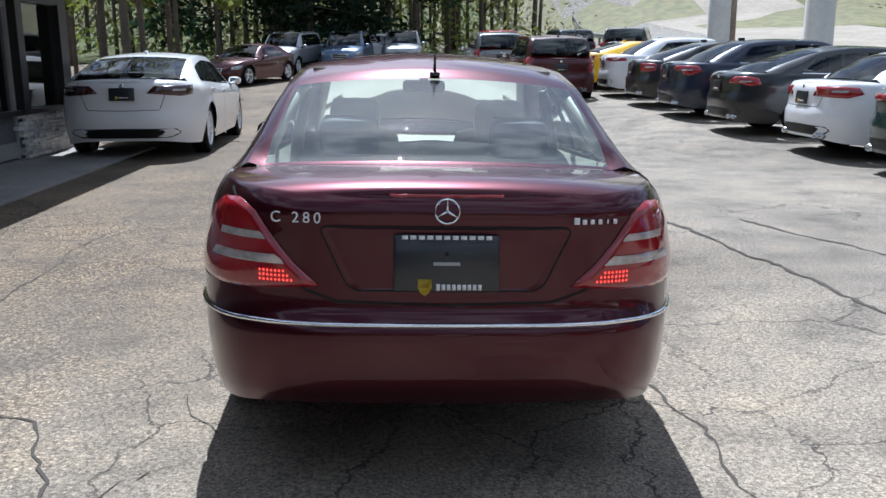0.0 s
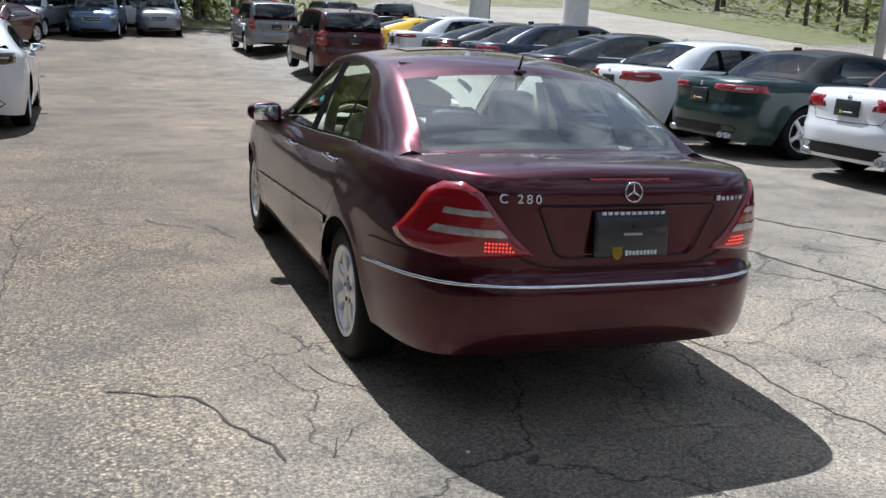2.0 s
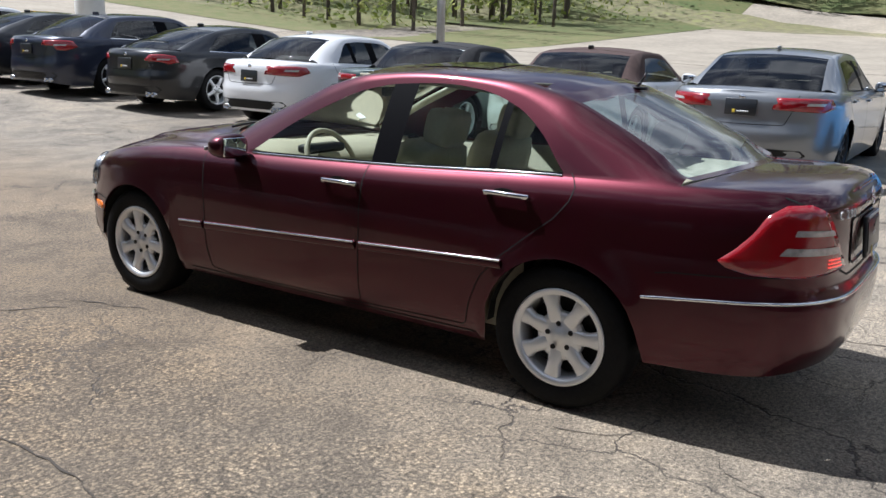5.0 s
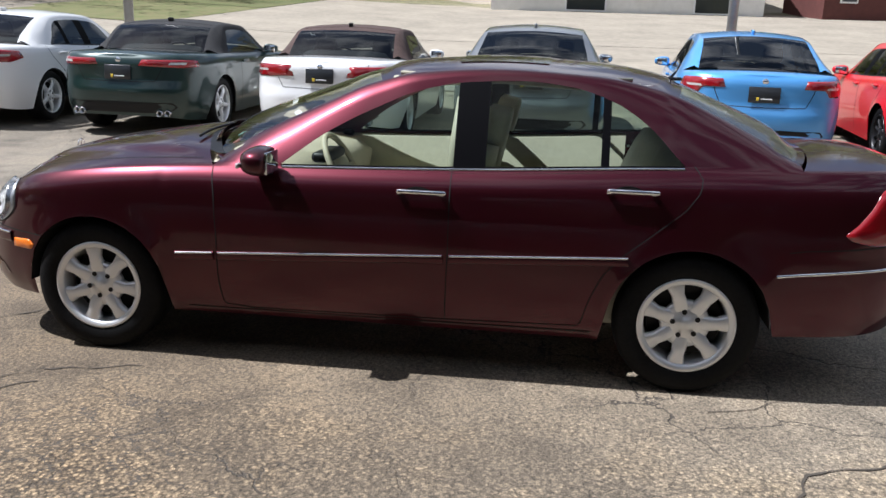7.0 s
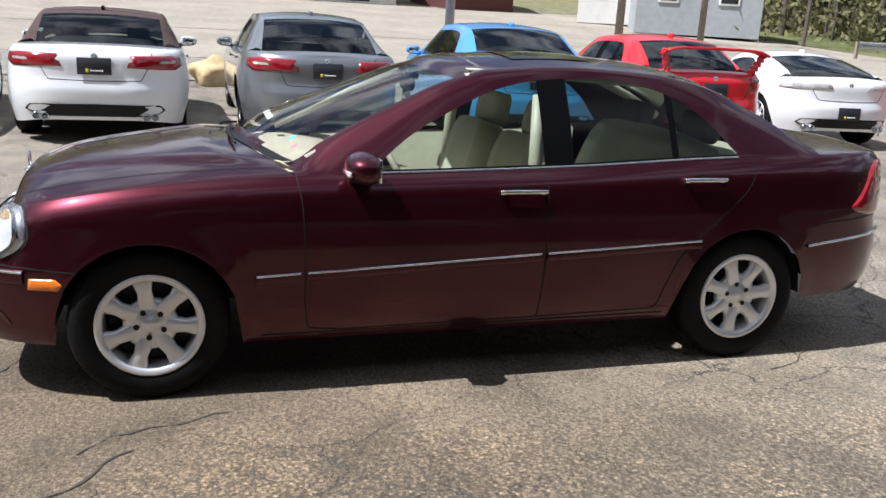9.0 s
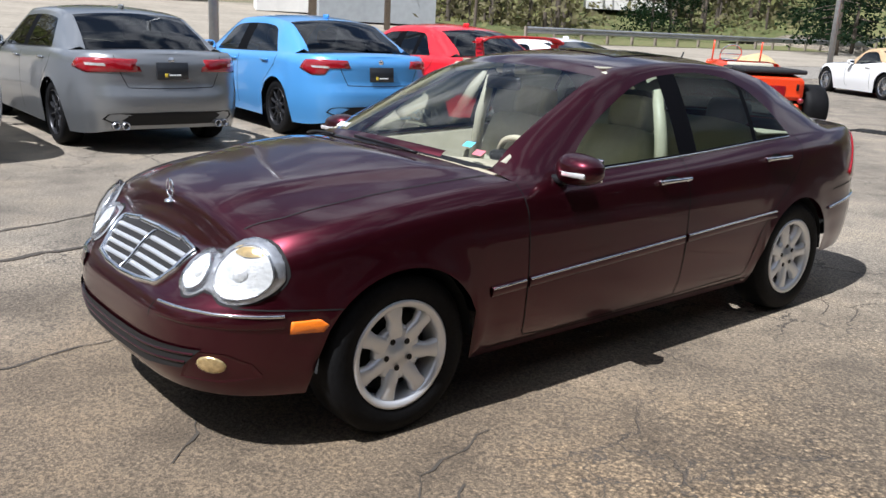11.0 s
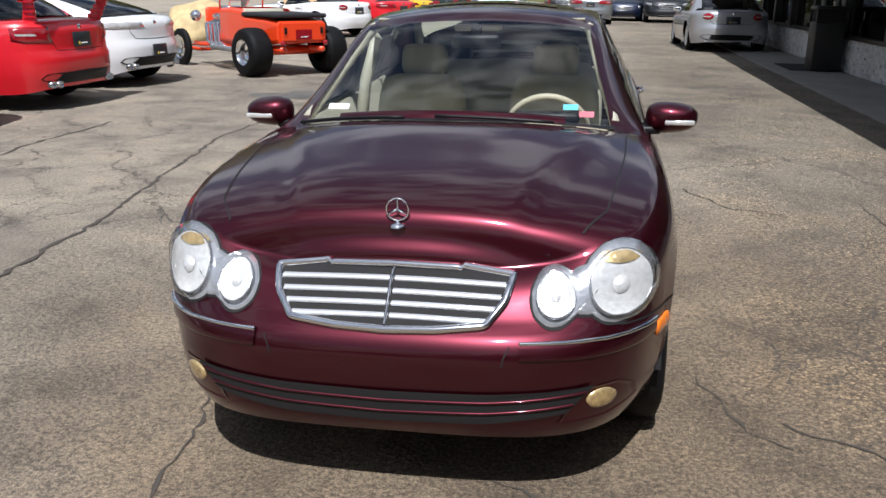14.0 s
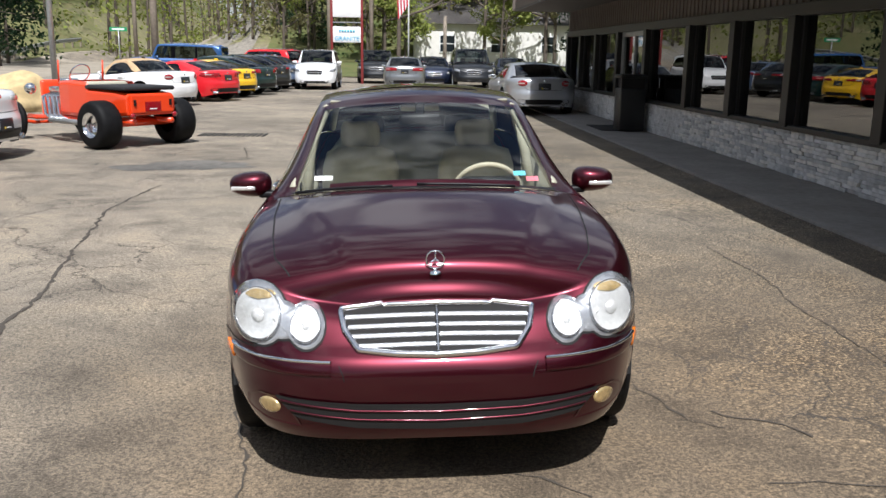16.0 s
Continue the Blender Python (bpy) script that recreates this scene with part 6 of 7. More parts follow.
    if wing:
        wg = new("rear_wing")
        wg.parent = r
        wg["label"] = "tall body-coloured rear wing"
        bm = bmesh.new()
        prev = None
        for i in range(15):
            q = i / 7 - 1
            xx, zz = q * 0.72, deck + 0.27 + 0.02 * (1 - q * q) - (0.05 * max(0, abs(q) - 0.8) / 0.2)
            yy = c.yR + 0.16
            row = [bm.verts.new((xx, yy + dy, zz + dz)) for dy, dz in ((0.14, 0.0), (0.08, 0.018), (-0.06, 0.012), (-0.12, 0.03), (-0.11, 0.002), (0.06, -0.014))]
            if prev:
                for a in range(6):
                    bm.faces.new((prev[a], row[a], row[(a + 1) % 6], prev[(a + 1) % 6]))
            prev = row
        bmesh.ops.recalc_face_normals(bm, faces=bm.faces)
        part("wing_blade", bm, colour, wg)
        for s in (-1, 1):
            bm = bmesh.new()
            for q in range(5):
                box(bm, s * (0.60 + 0.024 * q), c.yR + 0.24 - 0.02 * q, deck + 0.02 + 0.055 * q, 0.035, 0.17 - 0.012 * q, 0.075, 0.012)
            part("wing_stand", bm, colour, wg)
    if kind == "suv":
        h, n = c.rear(0, deck + 0.2)
        if h:
            part("rear_wiper", box(bmesh.new(), 0.10, h.y - 0.02, deck + 0.08, 0.40, 0.014, 0.016, 0.004), M["trim"], r)
    h, n = c.top(0, c.yr + 0.12)
    part("roof_aerial", box(bmesh.new(), 0, c.yr + 0.14, h.z + 0.025, 0.035, 0.13, 0.05, 0.014), colour if not soft else M["trim"], r)
    a = radians(heading)
    fx, fy = -math.sin(a), math.cos(a)
    d = -c.yR if at_rear else 0
    ox, oy = x + fx * d, y + fy * d
    g1, g2 = land_z(ox + fx * c.ya, oy + fy * c.ya), land_z(ox + fx * c.yb, oy + fy * c.yb)
    r.matrix_world = pose(ox, oy, (g1 + g2) / 2, math.degrees(math.atan2(g1 - g2, k["wb"])), 0, 0)
    r.matrix_world = Matrix.Translation((ox, oy, (g1 + g2) / 2)) @ Matrix.Rotation(a, 4, "Z") @ Matrix.Rotation(math.atan2(g1 - g2, k["wb"]), 4, "X")
    return c


E_ = -90
parked("saloon", "saloon_car", "white four-door saloon with red tail lamps, nose to the road", M["white"], 4.95, 17.1, E_, "slim")
parked("swoopy", "saloon_car", "black saloon parked nose to the road", M["black"], 4.95, 14.4, E_, "block")
parked("large_saloon", "saloon_car", "dark navy large saloon with chrome window line", M["navy"], 5.0, 12.0, E_, "ell", chrome_line=True)
parked("swoopy", "saloon_car", "black sweeping four-door coupe with chrome window line", M["black"], 5.05, 9.35, E_, "arc", chrome_line=True)
parked("small_saloon", "saloon_car", "white small saloon with twin exhausts and lip on the boot", M["white"], 5.3, 6.8, E_, "wide")
parked("soft_top", "convertible_car", "dark green convertible with closed black canvas roof", M["green"], 5.3, 4.5, E_, "slim", soft=M["softblack"], style="five")
parked("soft_top", "convertible_car", "white convertible with closed brown canvas roof", M["white"], 5.35, 2.05, E_, "wide", soft=M["softbrown"], style="five", plate="high")
parked("saloon", "saloon_car", "metallic grey saloon with four exhausts and boot spoiler", M["grey"], 5.4, -0.35, E_, "wide", rim=M["alloy_dark"], style="ten", plate="high")
parked("saloon", "saloon_car", "bright light blue sports saloon on black wheels", M["blue"], 5.35, -2.9, E_ - 3, "ell", rim=M["alloy_dark"], style="ten", plate="boot", wb=2.81, fo=0.80, ro=1.03)
parked("small_saloon", "saloon_car", "bright red sports saloon with a tall rear wing", M["red"], 5.35, -5.25, E_ - 3, "block", rim=M["alloy_dark"], style="ten", wing=True)
parked("sports", "sports_car", "white low sports coupe with smoked lamps", M["white"], 5.6, -7.55, E_ - 6, "slim", plate="bumper", lamp=M["lamp_clear"], rim=M["alloy"], style="ten")
parked("sports", "sports_car", "yellow low sports car parked nose to the road", M["yellow"], 4.8, 19.6, E_, "block")
parked("suv", "suv_car", "dark red compact suv seen from behind", M["darkred"], 3.80, 16.3, 1, "tall", group="cars at the end of the lot")
parked("suv", "suv_car", "dark grey estate suv with tall red tail lamps", M["grey"], 3.35, 24.9, 2, "tall", group="cars at the end of the lot", W=1.9, H=1.75)
parked("suv", "suv_car", "red compact suv seen from behind", M["red"], 4.8, 36, 4, "tall", group="cars at the end of the lot")
parked("suv", "suv_car", "dark blue suv among the far cars", M["navy"], 7.4, 32, 4, "tall", group="cars at the end of the lot")
parked("suv", "suv_car", "black suv among the far cars", M["black"], 7.9, 26.5, -20, "tall", group="cars at the end of the lot")
parked("suv", "suv_car", "silver-grey suv facing the lot under the trees", M["silver"], -4.7, 33.0, 166, "tall", at_rear=False, group="suvs facing the lot")
parked("suv", "suv_car", "dark blue suv facing the lot under the trees", M["steelblue"], -2.3, 34.0, 174, "tall", at_rear=False, group="suvs facing the lot")
parked("suv", "suv_car", "dark suv with bright bonnet facing the lot", M["grey"], 0.1, 36.0, 178, "tall", at_rear=False, group="suvs facing the lot")
parked("saloon", "saloon_car", "white saloon behind the suvs", M["white"], -1.6, 40.5, 110, "slim", at_rear=False, group="suvs facing the lot")
parked("coupe", "coupe_car", "dark bronze coupe parked at the edge of the trees", M["darkred"], -5.6, 27.6, 158, "slim", at_rear=False, group="suvs facing the lot")
parked("fastback", "fastback_car", "white electric fastback saloon beside the shop", M["white"], -3.80, 6.95, 2, "tesla", lamp=M["smoked"], style="ten", plate="high", group="cars by the shop", exhaust=0, deck=1.05)
# the far part of the lot behind the car
A_ = -120
parked("sports", "sports_car", "red low sports coupe parked at an angle", M["red"], 5.3, -22.9, A_, "wide", group="angled row of cars")
parked("sports", "sports_car", "yellow low sports car parked at an angle", M["yellow"], 5.1, -25.2, A_, "slim", group="angled row of cars")
parked("swoopy", "saloon_car", "dark green saloon parked at an angle", M["green"], 4.7, -27.4, A_, "wide", group="angled row of cars")
parked("saloon", "saloon_car", "black saloon parked at an angle", M["black"], 4.5, -30.0, A_, "slim", group="angled row of cars")
parked("saloon", "saloon_car", "steel blue saloon parked at an angle", M["steelblue"], 4.4, -32.6, A_, "ell", group="angled row of cars")
parked("small_saloon", "saloon_car", "silver small saloon parked at an angle", M["silver"], 4.4, -35.2, A_, "block", group="angled row of cars")
parked("suv", "suv_car", "red suv at the end of the angled row", M["red"], 4.6, -38.0, A_, "tall", group="angled row of cars")
parked("jeep", "suv_car", "tall boxy blue off-roader behind the row", M["jeepblue"], 9.6, -34.0, -90, "tall", at_rear=False, group="angled row of cars")
parked("suv", "suv_car", "white suv facing the lot", M["white"], 3.5, -34.5, 0, "tall", at_rear=False, group="cars across the far end")
parked("suv", "suv_car", "dark grey suv facing the lot", M["black"], 1.1, -43, 0, "tall", at_rear=False, group="cars across the far end", W=2.0, H=1.76)
parked("saloon", "saloon_car", "dark grey saloon with red tail lamps", M["grey"], -0.3, -33, 180, "wide", group="cars across the far end")
parked("saloon", "saloon_car", "dark navy saloon facing the lot", M["navy"], -1.8, -40, 0, "wide", at_rear=False, group="cars across the far end")
parked("suv", "suv_car", "large black suv facing the lot", M["black"], -3.6, -38.5, 0, "tall", at_rear=False, group="cars across the far end", W=2.0, H=1.85)
parked("saloon", "saloon_car", "dark saloon beside the large black suv", M["navy"], -5.8, -40.0, 0, "wide", at_rear=False, group="cars across the far end")
parked("coupe", "coupe_car", "silver coupe with round red lamps beside the shop", M["silver"], -3.75, -17.6, 182, "round", group="cars by the shop")


# ---- white roadster with a tan top ----
rc = parked("sports", "roadster_car", "white classic roadster with tan canvas top and wire wheels", M["white"], 6.0, -20.2, A_, "round", soft=M["softtan"], rim=M["chrome"], style="wire", group="angled row of cars", tail=-1.15, rooft=-0.75, H=1.32, W=1.72, ro=0.9, exhaust=0, diff=False, roofw=0.74)


# ---- orange hot rod ----
def hot_rod():
    rod = new("hot_rod_car")
    tagged(rod, "bright orange open hot rod with wide rear tyres and exposed engine", "car")
    o = M["orange"]

    def fat(name, x, y, r, w, rim_r):
        s = 1 if x > 0 else -1
        bm = bmesh.new()
        lathe(bm, [(rim_r, -w / 2 + 0.02), (r - 0.06, -w / 2), (r - 0.02, -w / 2 + 0.03), (r, -w / 4), (r, w / 4), (r - 0.02, w / 2 - 0.03), (r - 0.06, w / 2), (rim_r, w / 2 - 0.02)], Matrix.Translation((x, y, r)), 36)
        wh = part("wheel", lathe(bmesh.new(), [(0, s * w * 0.18), (rim_r * 0.55, s * w * 0.15), (rim_r * 0.6, s * w * 0.3), (rim_r * 0.75, s * w * 0.22), (rim_r, s * w * 0.44), (rim_r + 0.01, s * w * 0.48)], Matrix.Translation((x, y, r)), 28), M["chrome"], rod, "polished steel rim")
        part("tyre", bm, M["rubber"], wh)
    for s in (-1, 1):
        fat("wheel", s * 0.72, -1.2, 0.38, 0.38, 0.19)
        fat("wheel", s * 0.66, 1.35, 0.32, 0.14, 0.2)
    bm = bmesh.new()
    prev = None
    for y, hw, z0, z1 in ((-1.55, 0.46, 0.52, 0.86), (-1.2, 0.47, 0.48, 0.90), (-0.55, 0.48, 0.45, 0.92), (-0.5, 0.48, 0.45, 1.02), (0.0, 0.46, 0.45, 1.04), (0.35, 0.42, 0.45, 1.02)):
        row = [bm.verts.new(p) for p in ((-hw * 0.95, y, z0), (-hw, y, z0 + 0.06), (-hw, y, z1 - 0.05), (-hw + 0.05, y, z1), (hw - 0.05, y, z1), (hw, y, z1 - 0.05), (hw, y, z0 + 0.06), (hw * 0.95, y, z0))]
        if prev:
            for a in range(8):
                if not (a == 3 and y > -0.52 and y < 0.3):
                    bm.faces.new((prev[a], row[a], row[(a + 1) % 8], prev[(a + 1) % 8]))
        else:
            bm.faces.new(row)
        prev = row
    bm.faces.new(prev[::-1])
    bmesh.ops.recalc_face_normals(bm, faces=bm.faces)
    body = part("tub", bm, o, rod, smooth=False)
    md = body.modifiers.new("edge", "BEVEL")
    md.width, md.segments = 0.02, 2
    boxed("tonneau", 0, -1.02, 0.945, 0.98, 1.05, 0.07, M["softblack"], rod, 0.025, "black padded bed cover")
    boxed("tailgate", 0, -1.575, 0.70, 0.80, 0.03, 0.28, o, rod, 0.01)
    for s in (-1, 1):
        boxed("latch", s * 0.34, -1.60, 0.72, 0.04, 0.03, 0.10, M["trim"], rod, 0.008)
        part("frame_rail", tube(bmesh.new(), [(s * 0.36, -1.6, 0.42), (s * 0.36, 0.4, 0.40), (s * 0.30, 1.3, 0.36), (s * 0.26, 1.6, 0.36)], 0.045, 8), o, rod)
        for q in range(4):
            y = 0.45 + 0.14 * q
            part("exhaust_pipe", tube(bmesh.new(), [(s * 0.25, y, 0.78), (s * 0.42, y - 0.02, 0.74), (s * 0.50, y - 0.20, 0.45), (s * 0.52, y - 0.5, 0.36)], 0.028, 8), M["chrome"], rod)
        part("side_pipe", tube(bmesh.new(), [(s * 0.52, 0.5, 0.36), (s * 0.54, -0.6, 0.36), (s * 0.56, -0.95, 0.36)], 0.045, 8), M["metal_grey"], rod)
        hb = bmesh.new()
        bmesh.ops.create_uvsphere(hb, u_segments=16, v_segments=10, radius=0.10, matrix=Matrix.Translation((s * 0.42, 1.22, 0.86)))
        part("headlamp", hb, M["chrome"], rod)
        part("rear_lamp", lathe(bmesh.new(), [(0, -0.02), (0.04, -0.015), (0.045, 0.01)], Matrix.Translation((s * 0.40, -1.62, 0.52)) @ Matrix.Rotation(math.pi / 2, 4, "Z"), 14), M["lamp_red"], rod)
        part("hairpin", tube(bmesh.new(), [(s * 0.36, 0.2, 0.40), (s * 0.55, 1.35, 0.36)], 0.018, 6), o, rod)
    part("front_axle", tube(bmesh.new(), [(-0.62, 1.35, 0.32), (-0.3, 1.38, 0.26), (0.3, 1.38, 0.26), (0.62, 1.35, 0.32)], 0.032, 8), o, rod)
    part("rear_axle", tube(bmesh.new(), [(-0.6, -1.2, 0.38), (0.6, -1.2, 0.38)], 0.06, 10), o, rod)
    eb = bmesh.new()
    box(eb, 0, 0.72, 0.62, 0.42, 0.56, 0.42, 0.03)
    part("engine_block", eb, M["metal_grey"], rod)
    for s in (-1, 1):
        boxed("rocker_cover", s * 0.17, 0.72, 0.86, 0.12, 0.52, 0.10, M["chrome"], rod, 0.02)
    part("air_filter", lathe(bmesh.new(), [(0, 0.10), (0.16, 0.10), (0.17, 0.08), (0.17, 0.0), (0.0, 0.0)], Matrix.Translation((0, 0.72, 0.94)) @ Matrix.Rotation(-math.pi / 2, 4, "Y"), 24), M["chrome"], rod)
    gb_ = bmesh.new()
    box(gb_, 0, 1.18, 0.70, 0.50, 0.10, 0.62, 0.05)
    part("radiator_shell", gb_, o, rod)
    boxed("radiator_core", 0, 1.235, 0.68, 0.40, 0.012, 0.50, M["gap"], rod)
    part("screen_post", tube(bmesh.new(), [(-0.42, 0.33, 1.0), (-0.42, 0.30, 1.36)], 0.015, 6), o, rod)
    part("screen_post", tube(bmesh.new(), [(0.42, 0.33, 1.0), (0.42, 0.30, 1.36)], 0.015, 6), o, rod)
    boxed("seat", 0, -0.35, 0.80, 0.80, 0.18, 0.45, M["beige"], rod, 0.05)
    sw = bmesh.new()
    wm = pose(-0.2, 0.05, 1.14, -58)
    tube(sw, [wm @ Vector((0.18 * math.cos(t), 0.18 * math.sin(t), 0)) for t in np.linspace(0, 2 * math.pi, 29)], 0.012, 8, cap=False)
    tube(sw, [wm @ Vector((-0.18, 0, 0)), wm @ Vector((0.18, 0, 0))], 0.010, 6)
    part("steering_wheel", sw, M["chrome"], rod)
    boxed("plate_holder", 0, -1.60, 0.66, 0.30, 0.012, 0.15, M["lamp_red"], rod, 0.004)
    pb = bmesh.new()
    for i in range(7):
        box(pb, -0.06 + 0.02 * i, -1.609, 0.62, 0.013, 0.003, 0.018)
    part("lettering", pb, M["badge"], rod)
    rod.matrix_world = Matrix.Translation((5.3, -10.35, land_z(5.2, -10.4))) @ Matrix.Rotation(radians(-128), 4, "Z")


hot_rod()


# ---- posts, signs, rails ----
def pole(x, y, h, r, material, label, arm=None):
    p = part("utility_pole" if material is M["pole_wood"] else "lamp_post", tube(bmesh.new(), [(0, 0, -0.3), (0, 0, h * 0.5), (0, 0, h)], [r, r * 0.9, r * 0.75], 12), material)
    if arm:
        part("cross_arm", box(bmesh.new(), 0, 0, h - 0.8, 2.2, 0.1, 0.12, 0.01, Matrix.Rotation(arm, 4, "Z")), M["pole_wood"], p)
    p.matrix_world = pose(x, y, land_z(x, y))
    return tagged(p, label, "pole")


pole(11.3, -3.5, 8, 0.09, M["metal_grey"], "grey steel lamp post at the edge of the lot")
pole(11.3, 7.4, 8, 0.09, M["metal_grey"], "grey steel lamp post at the edge of the lot")
pole(11.6, -25.5, 8, 0.10, M["metal_grey"], "grey steel lamp post near the guard rail")
P1 = pole(13.6, -46, 10, 0.22, M["pole_wood"], "weathered wooden utility pole with a cross arm", 0.3)
P2 = pole(17.5, -56, 10, 0.15, M["pole_wood"], "weathered wooden utility pole", 0.3)
P3 = pole(5.0, -62, 11, 0.16, M["pole_wood"], "weathered wooden utility pole", 0.3)
P4 = pole(1.6, -52, 11, 0.15, M["pole_wood"], "weathered wooden utility pole", 0.3)
pole(31.9, -17.7, 10, 0.19, M["pole_wood"], "weathered wooden utility pole across the road", 0.2)
pole(33.0, -22.6, 10, 0.16, M["pole_wood"], "weathered wooden utility pole across the road", 0.2)
pole(-3.2, -54, 4.0, 0.14, M["pole_wood"], "short weathered wooden post")
pole(13.5, 31, 9, 0.16, M["pole_wood"], "weathered wooden utility pole by the road", 1.5)
for a, b in ((P1, P3), (P1, P2), (P3, P4)):
    A, B = a.matrix_world.translation + Vector((0, 0, 9.3)), b.matrix_world.translation + Vector((0, 0, 9.6))
    pts = [A.lerp(B, t) - Vector((0, 0, 1.6 * 4 * t * (1 - t) * 0.5)) for t in np.linspace(0, 1, 13)]
    tagged(part("power_line", tube(bmesh.new(), pts, 0.02, 5), M["wire"]), "thin black overhead wire between poles", "wire", "overhead wires")
for y in (27.3, 19.5):
    cb = part("canopy_column", lathe(bmesh.new(), [(0.40, 0), (0.40, 9), (0.0, 9)], Matrix.Rotation(-math.pi / 2, 4, "Y"), 28), M["concrete_w"])
    cb.matrix_world = pose(11.6, y, land_z(11.6, y) - 0.1)
    tagged(cb, "thick white round column beside the road", "column", "white columns")
sg = new("roadside_sign")
tagged(sg, "tall sign of two white panels on dark red posts", "sign")
for s in (-1, 1):
    part("post", box(bmesh.new(), s * 0.76, 0, 3.0, 0.13, 0.13, 6.2, 0.01), M["sign_red"], sg)
p1 = part("panel", box(bmesh.new(), 0, 0.05, 2.45, 1.40, 0.12, 0.78, 0.01), M["sign_w"], sg, "white panel with blue letters")
part("panel", box(bmesh.new(), 0, 0.05, 3.95, 1.40, 0.12, 1.3, 0.01), M["sign_w"], sg)
boxed("panel_rail", 0, 0.05, 3.05, 1.4, 0.05, 0.05, M["metal_grey"], sg)
fc = bpy.data.curves.new("sign_text", "FONT")
fc.body, fc.size, fc.extrude, fc.align_x = "GRANITE", 0.30, 0.01, "CENTER"
tmpo = new("sign_text", fc)
me = bpy.data.meshes.new_from_object(tmpo.evaluated_get(bpy.context.evaluated_depsgraph_get()))
bpy.data.objects.remove(tmpo)
me.materials.clear()
me.materials.append(M["sign_blue"])
tx = new("lettering", me)
tx.parent = p1
tx.matrix_basis = Matrix.Translation((0, 0.122, 2.15)) @ pose(0, 0, 0, 90, 0, 180)
bm = bmesh.new()
for i in range(6):
    box(bm, -0.35 + 0.14 * i, 0.118, 2.62, 0.10, 0.012, 0.14)
part("lettering", bm, M["sign_blue"], p1)
sg.matrix_world = pose(2.55, -40.5, land_z(2.5, -40.5), 0, 0, 3)
fl = new("flag_pole")
tagged(fl, "white pole with a striped flag hanging limp", "flag")
part("pole", tube(bmesh.new(), [(0, 0, 0), (0, 0, 6.5)], [0.05, 0.035], 10), M["concrete_w"], fl)
for i in range(7):
    bm = bmesh.new()
    prev = None
    for j in range(9):
        z = 5.9 - 0.24 * j
        x0 = 0.05 + 0.075 * i
        row = [bm.verts.new((x0 + 0.05 * math.sin(j * 0.5) * 0.6 + q * 0.075, 0.05 * math.sin(i * 1.3 + q * 1.3 + j * 0.3), z - 0.10 * (i + q))) for q in (0, 1)]
        if prev:
            bm.faces.new((prev[0], row[0], row[1], prev[1]))
        prev = row
    bmesh.ops.solidify(bm, geom=bm.faces[:], thickness=0.006)
    part("flag_stripe", bm, M["flag_red" if i % 2 == 0 else "flag_white"], fl)
fl.matrix_world = pose(-0.6, -42, land_z(-0.6, -42))
st = new("street_sign")
tagged(st, "green street name blade on a thin post", "sign")
part("post", tube(bmesh.new(), [(0, 0, 0), (0, 0, 2.6)], 0.035, 8), M["metal_grey"], st)
boxed("blade", 0, 0, 2.5, 1.0, 0.03, 0.24, M["sign_green"], st)
boxed("lettering", 0, 0.02, 2.5, 0.7, 0.012, 0.09, M["badge"], st)
st.matrix_world = pose(16.2, -48, land_z(16.2, -48))


def rail(x0, y0, x1, y1, n, group):
    r = new("guard_rail")
    tagged(r, "galvanised steel guard rail on posts beside the road", "guard rail", group)
    pts = [(x0 + (x1 - x0) * i / n, y0 + (y1 - y0) * i / n) for i in range(n + 1)]
    d = Vector((x1 - x0, y1 - y0, 0)).normalized()
    sdv = Vector((-d.y, d.x, 0))
    bm = bmesh.new()
    prev = None
    for x, y in pts:
        b = Vector((x, y, land_z(x, y)))
        row = [bm.verts.new(b + sdv * o + Vector((0, 0, z))) for o, z in ((0.0, 0.78), (0.05, 0.73), (0.05, 0.68), (0.0, 0.625), (0.05, 0.57), (0.05, 0.52), (0.0, 0.47))]
        if prev:
            for a in range(6):
                bm.faces.new((prev[a], row[a], row[a + 1], prev[a + 1]))
        prev = row
        boxed("post", x - sdv.x * 0.08, y - sdv.y * 0.08, land_z(x, y) + 0.38, 0.12, 0.12, 0.80, M["pole_wood"], r)
    part("beam", bm, M["metal_grey"], r, smooth=False)


rail(27.6, -75, 27.6, -27, 24, "guard rails")
rail(12.4, 24, 12.6, 60, 16, "guard rails")
wb_ = new("warning_board")
tagged(wb_, "black and yellow striped warning board at the rail end", "sign")
boxed("board", 0, 0, 0.8, 0.7, 0.03, 0.45, M["warn"], wb_)
for i in range(4):
    boxed("stripe", -0.25 + 0.17 * i, -0.018, 0.8, 0.07, 0.012, 0.43, M["gap"], wb_, m=None)
boxed("post", 0, 0.05, 0.4, 0.06, 0.06, 0.9, M["metal_grey"], wb_)
wb_.matrix_world = pose(12.5, 23.4, land_z(12.5, 23.4))


def boulder(x, y, s, seed):
    bm = bmesh.new()
    bmesh.ops.create_icosphere(bm, subdivisions=4, radius=1)
    for v in bm.verts:
        n = noise.noise(v.co * 1.3 + Vector((seed, 0, 0))) * 0.35 + noise.noise(v.co * 4 + Vector((0, seed, 0))) * 0.08
        v.co = v.co * (1 + n)
        v.co.z *= 0.75
        v.co *= s
    ob = part("boulder", bm, M["boulder"])
    ob.matrix_world = pose(x, y, land_z(x, y) + s * 0.35, 0, 0, seed * 40)
    tagged(ob, "rough tan sandstone boulder at the edge of the lot", "boulder", "boulders along the verge")


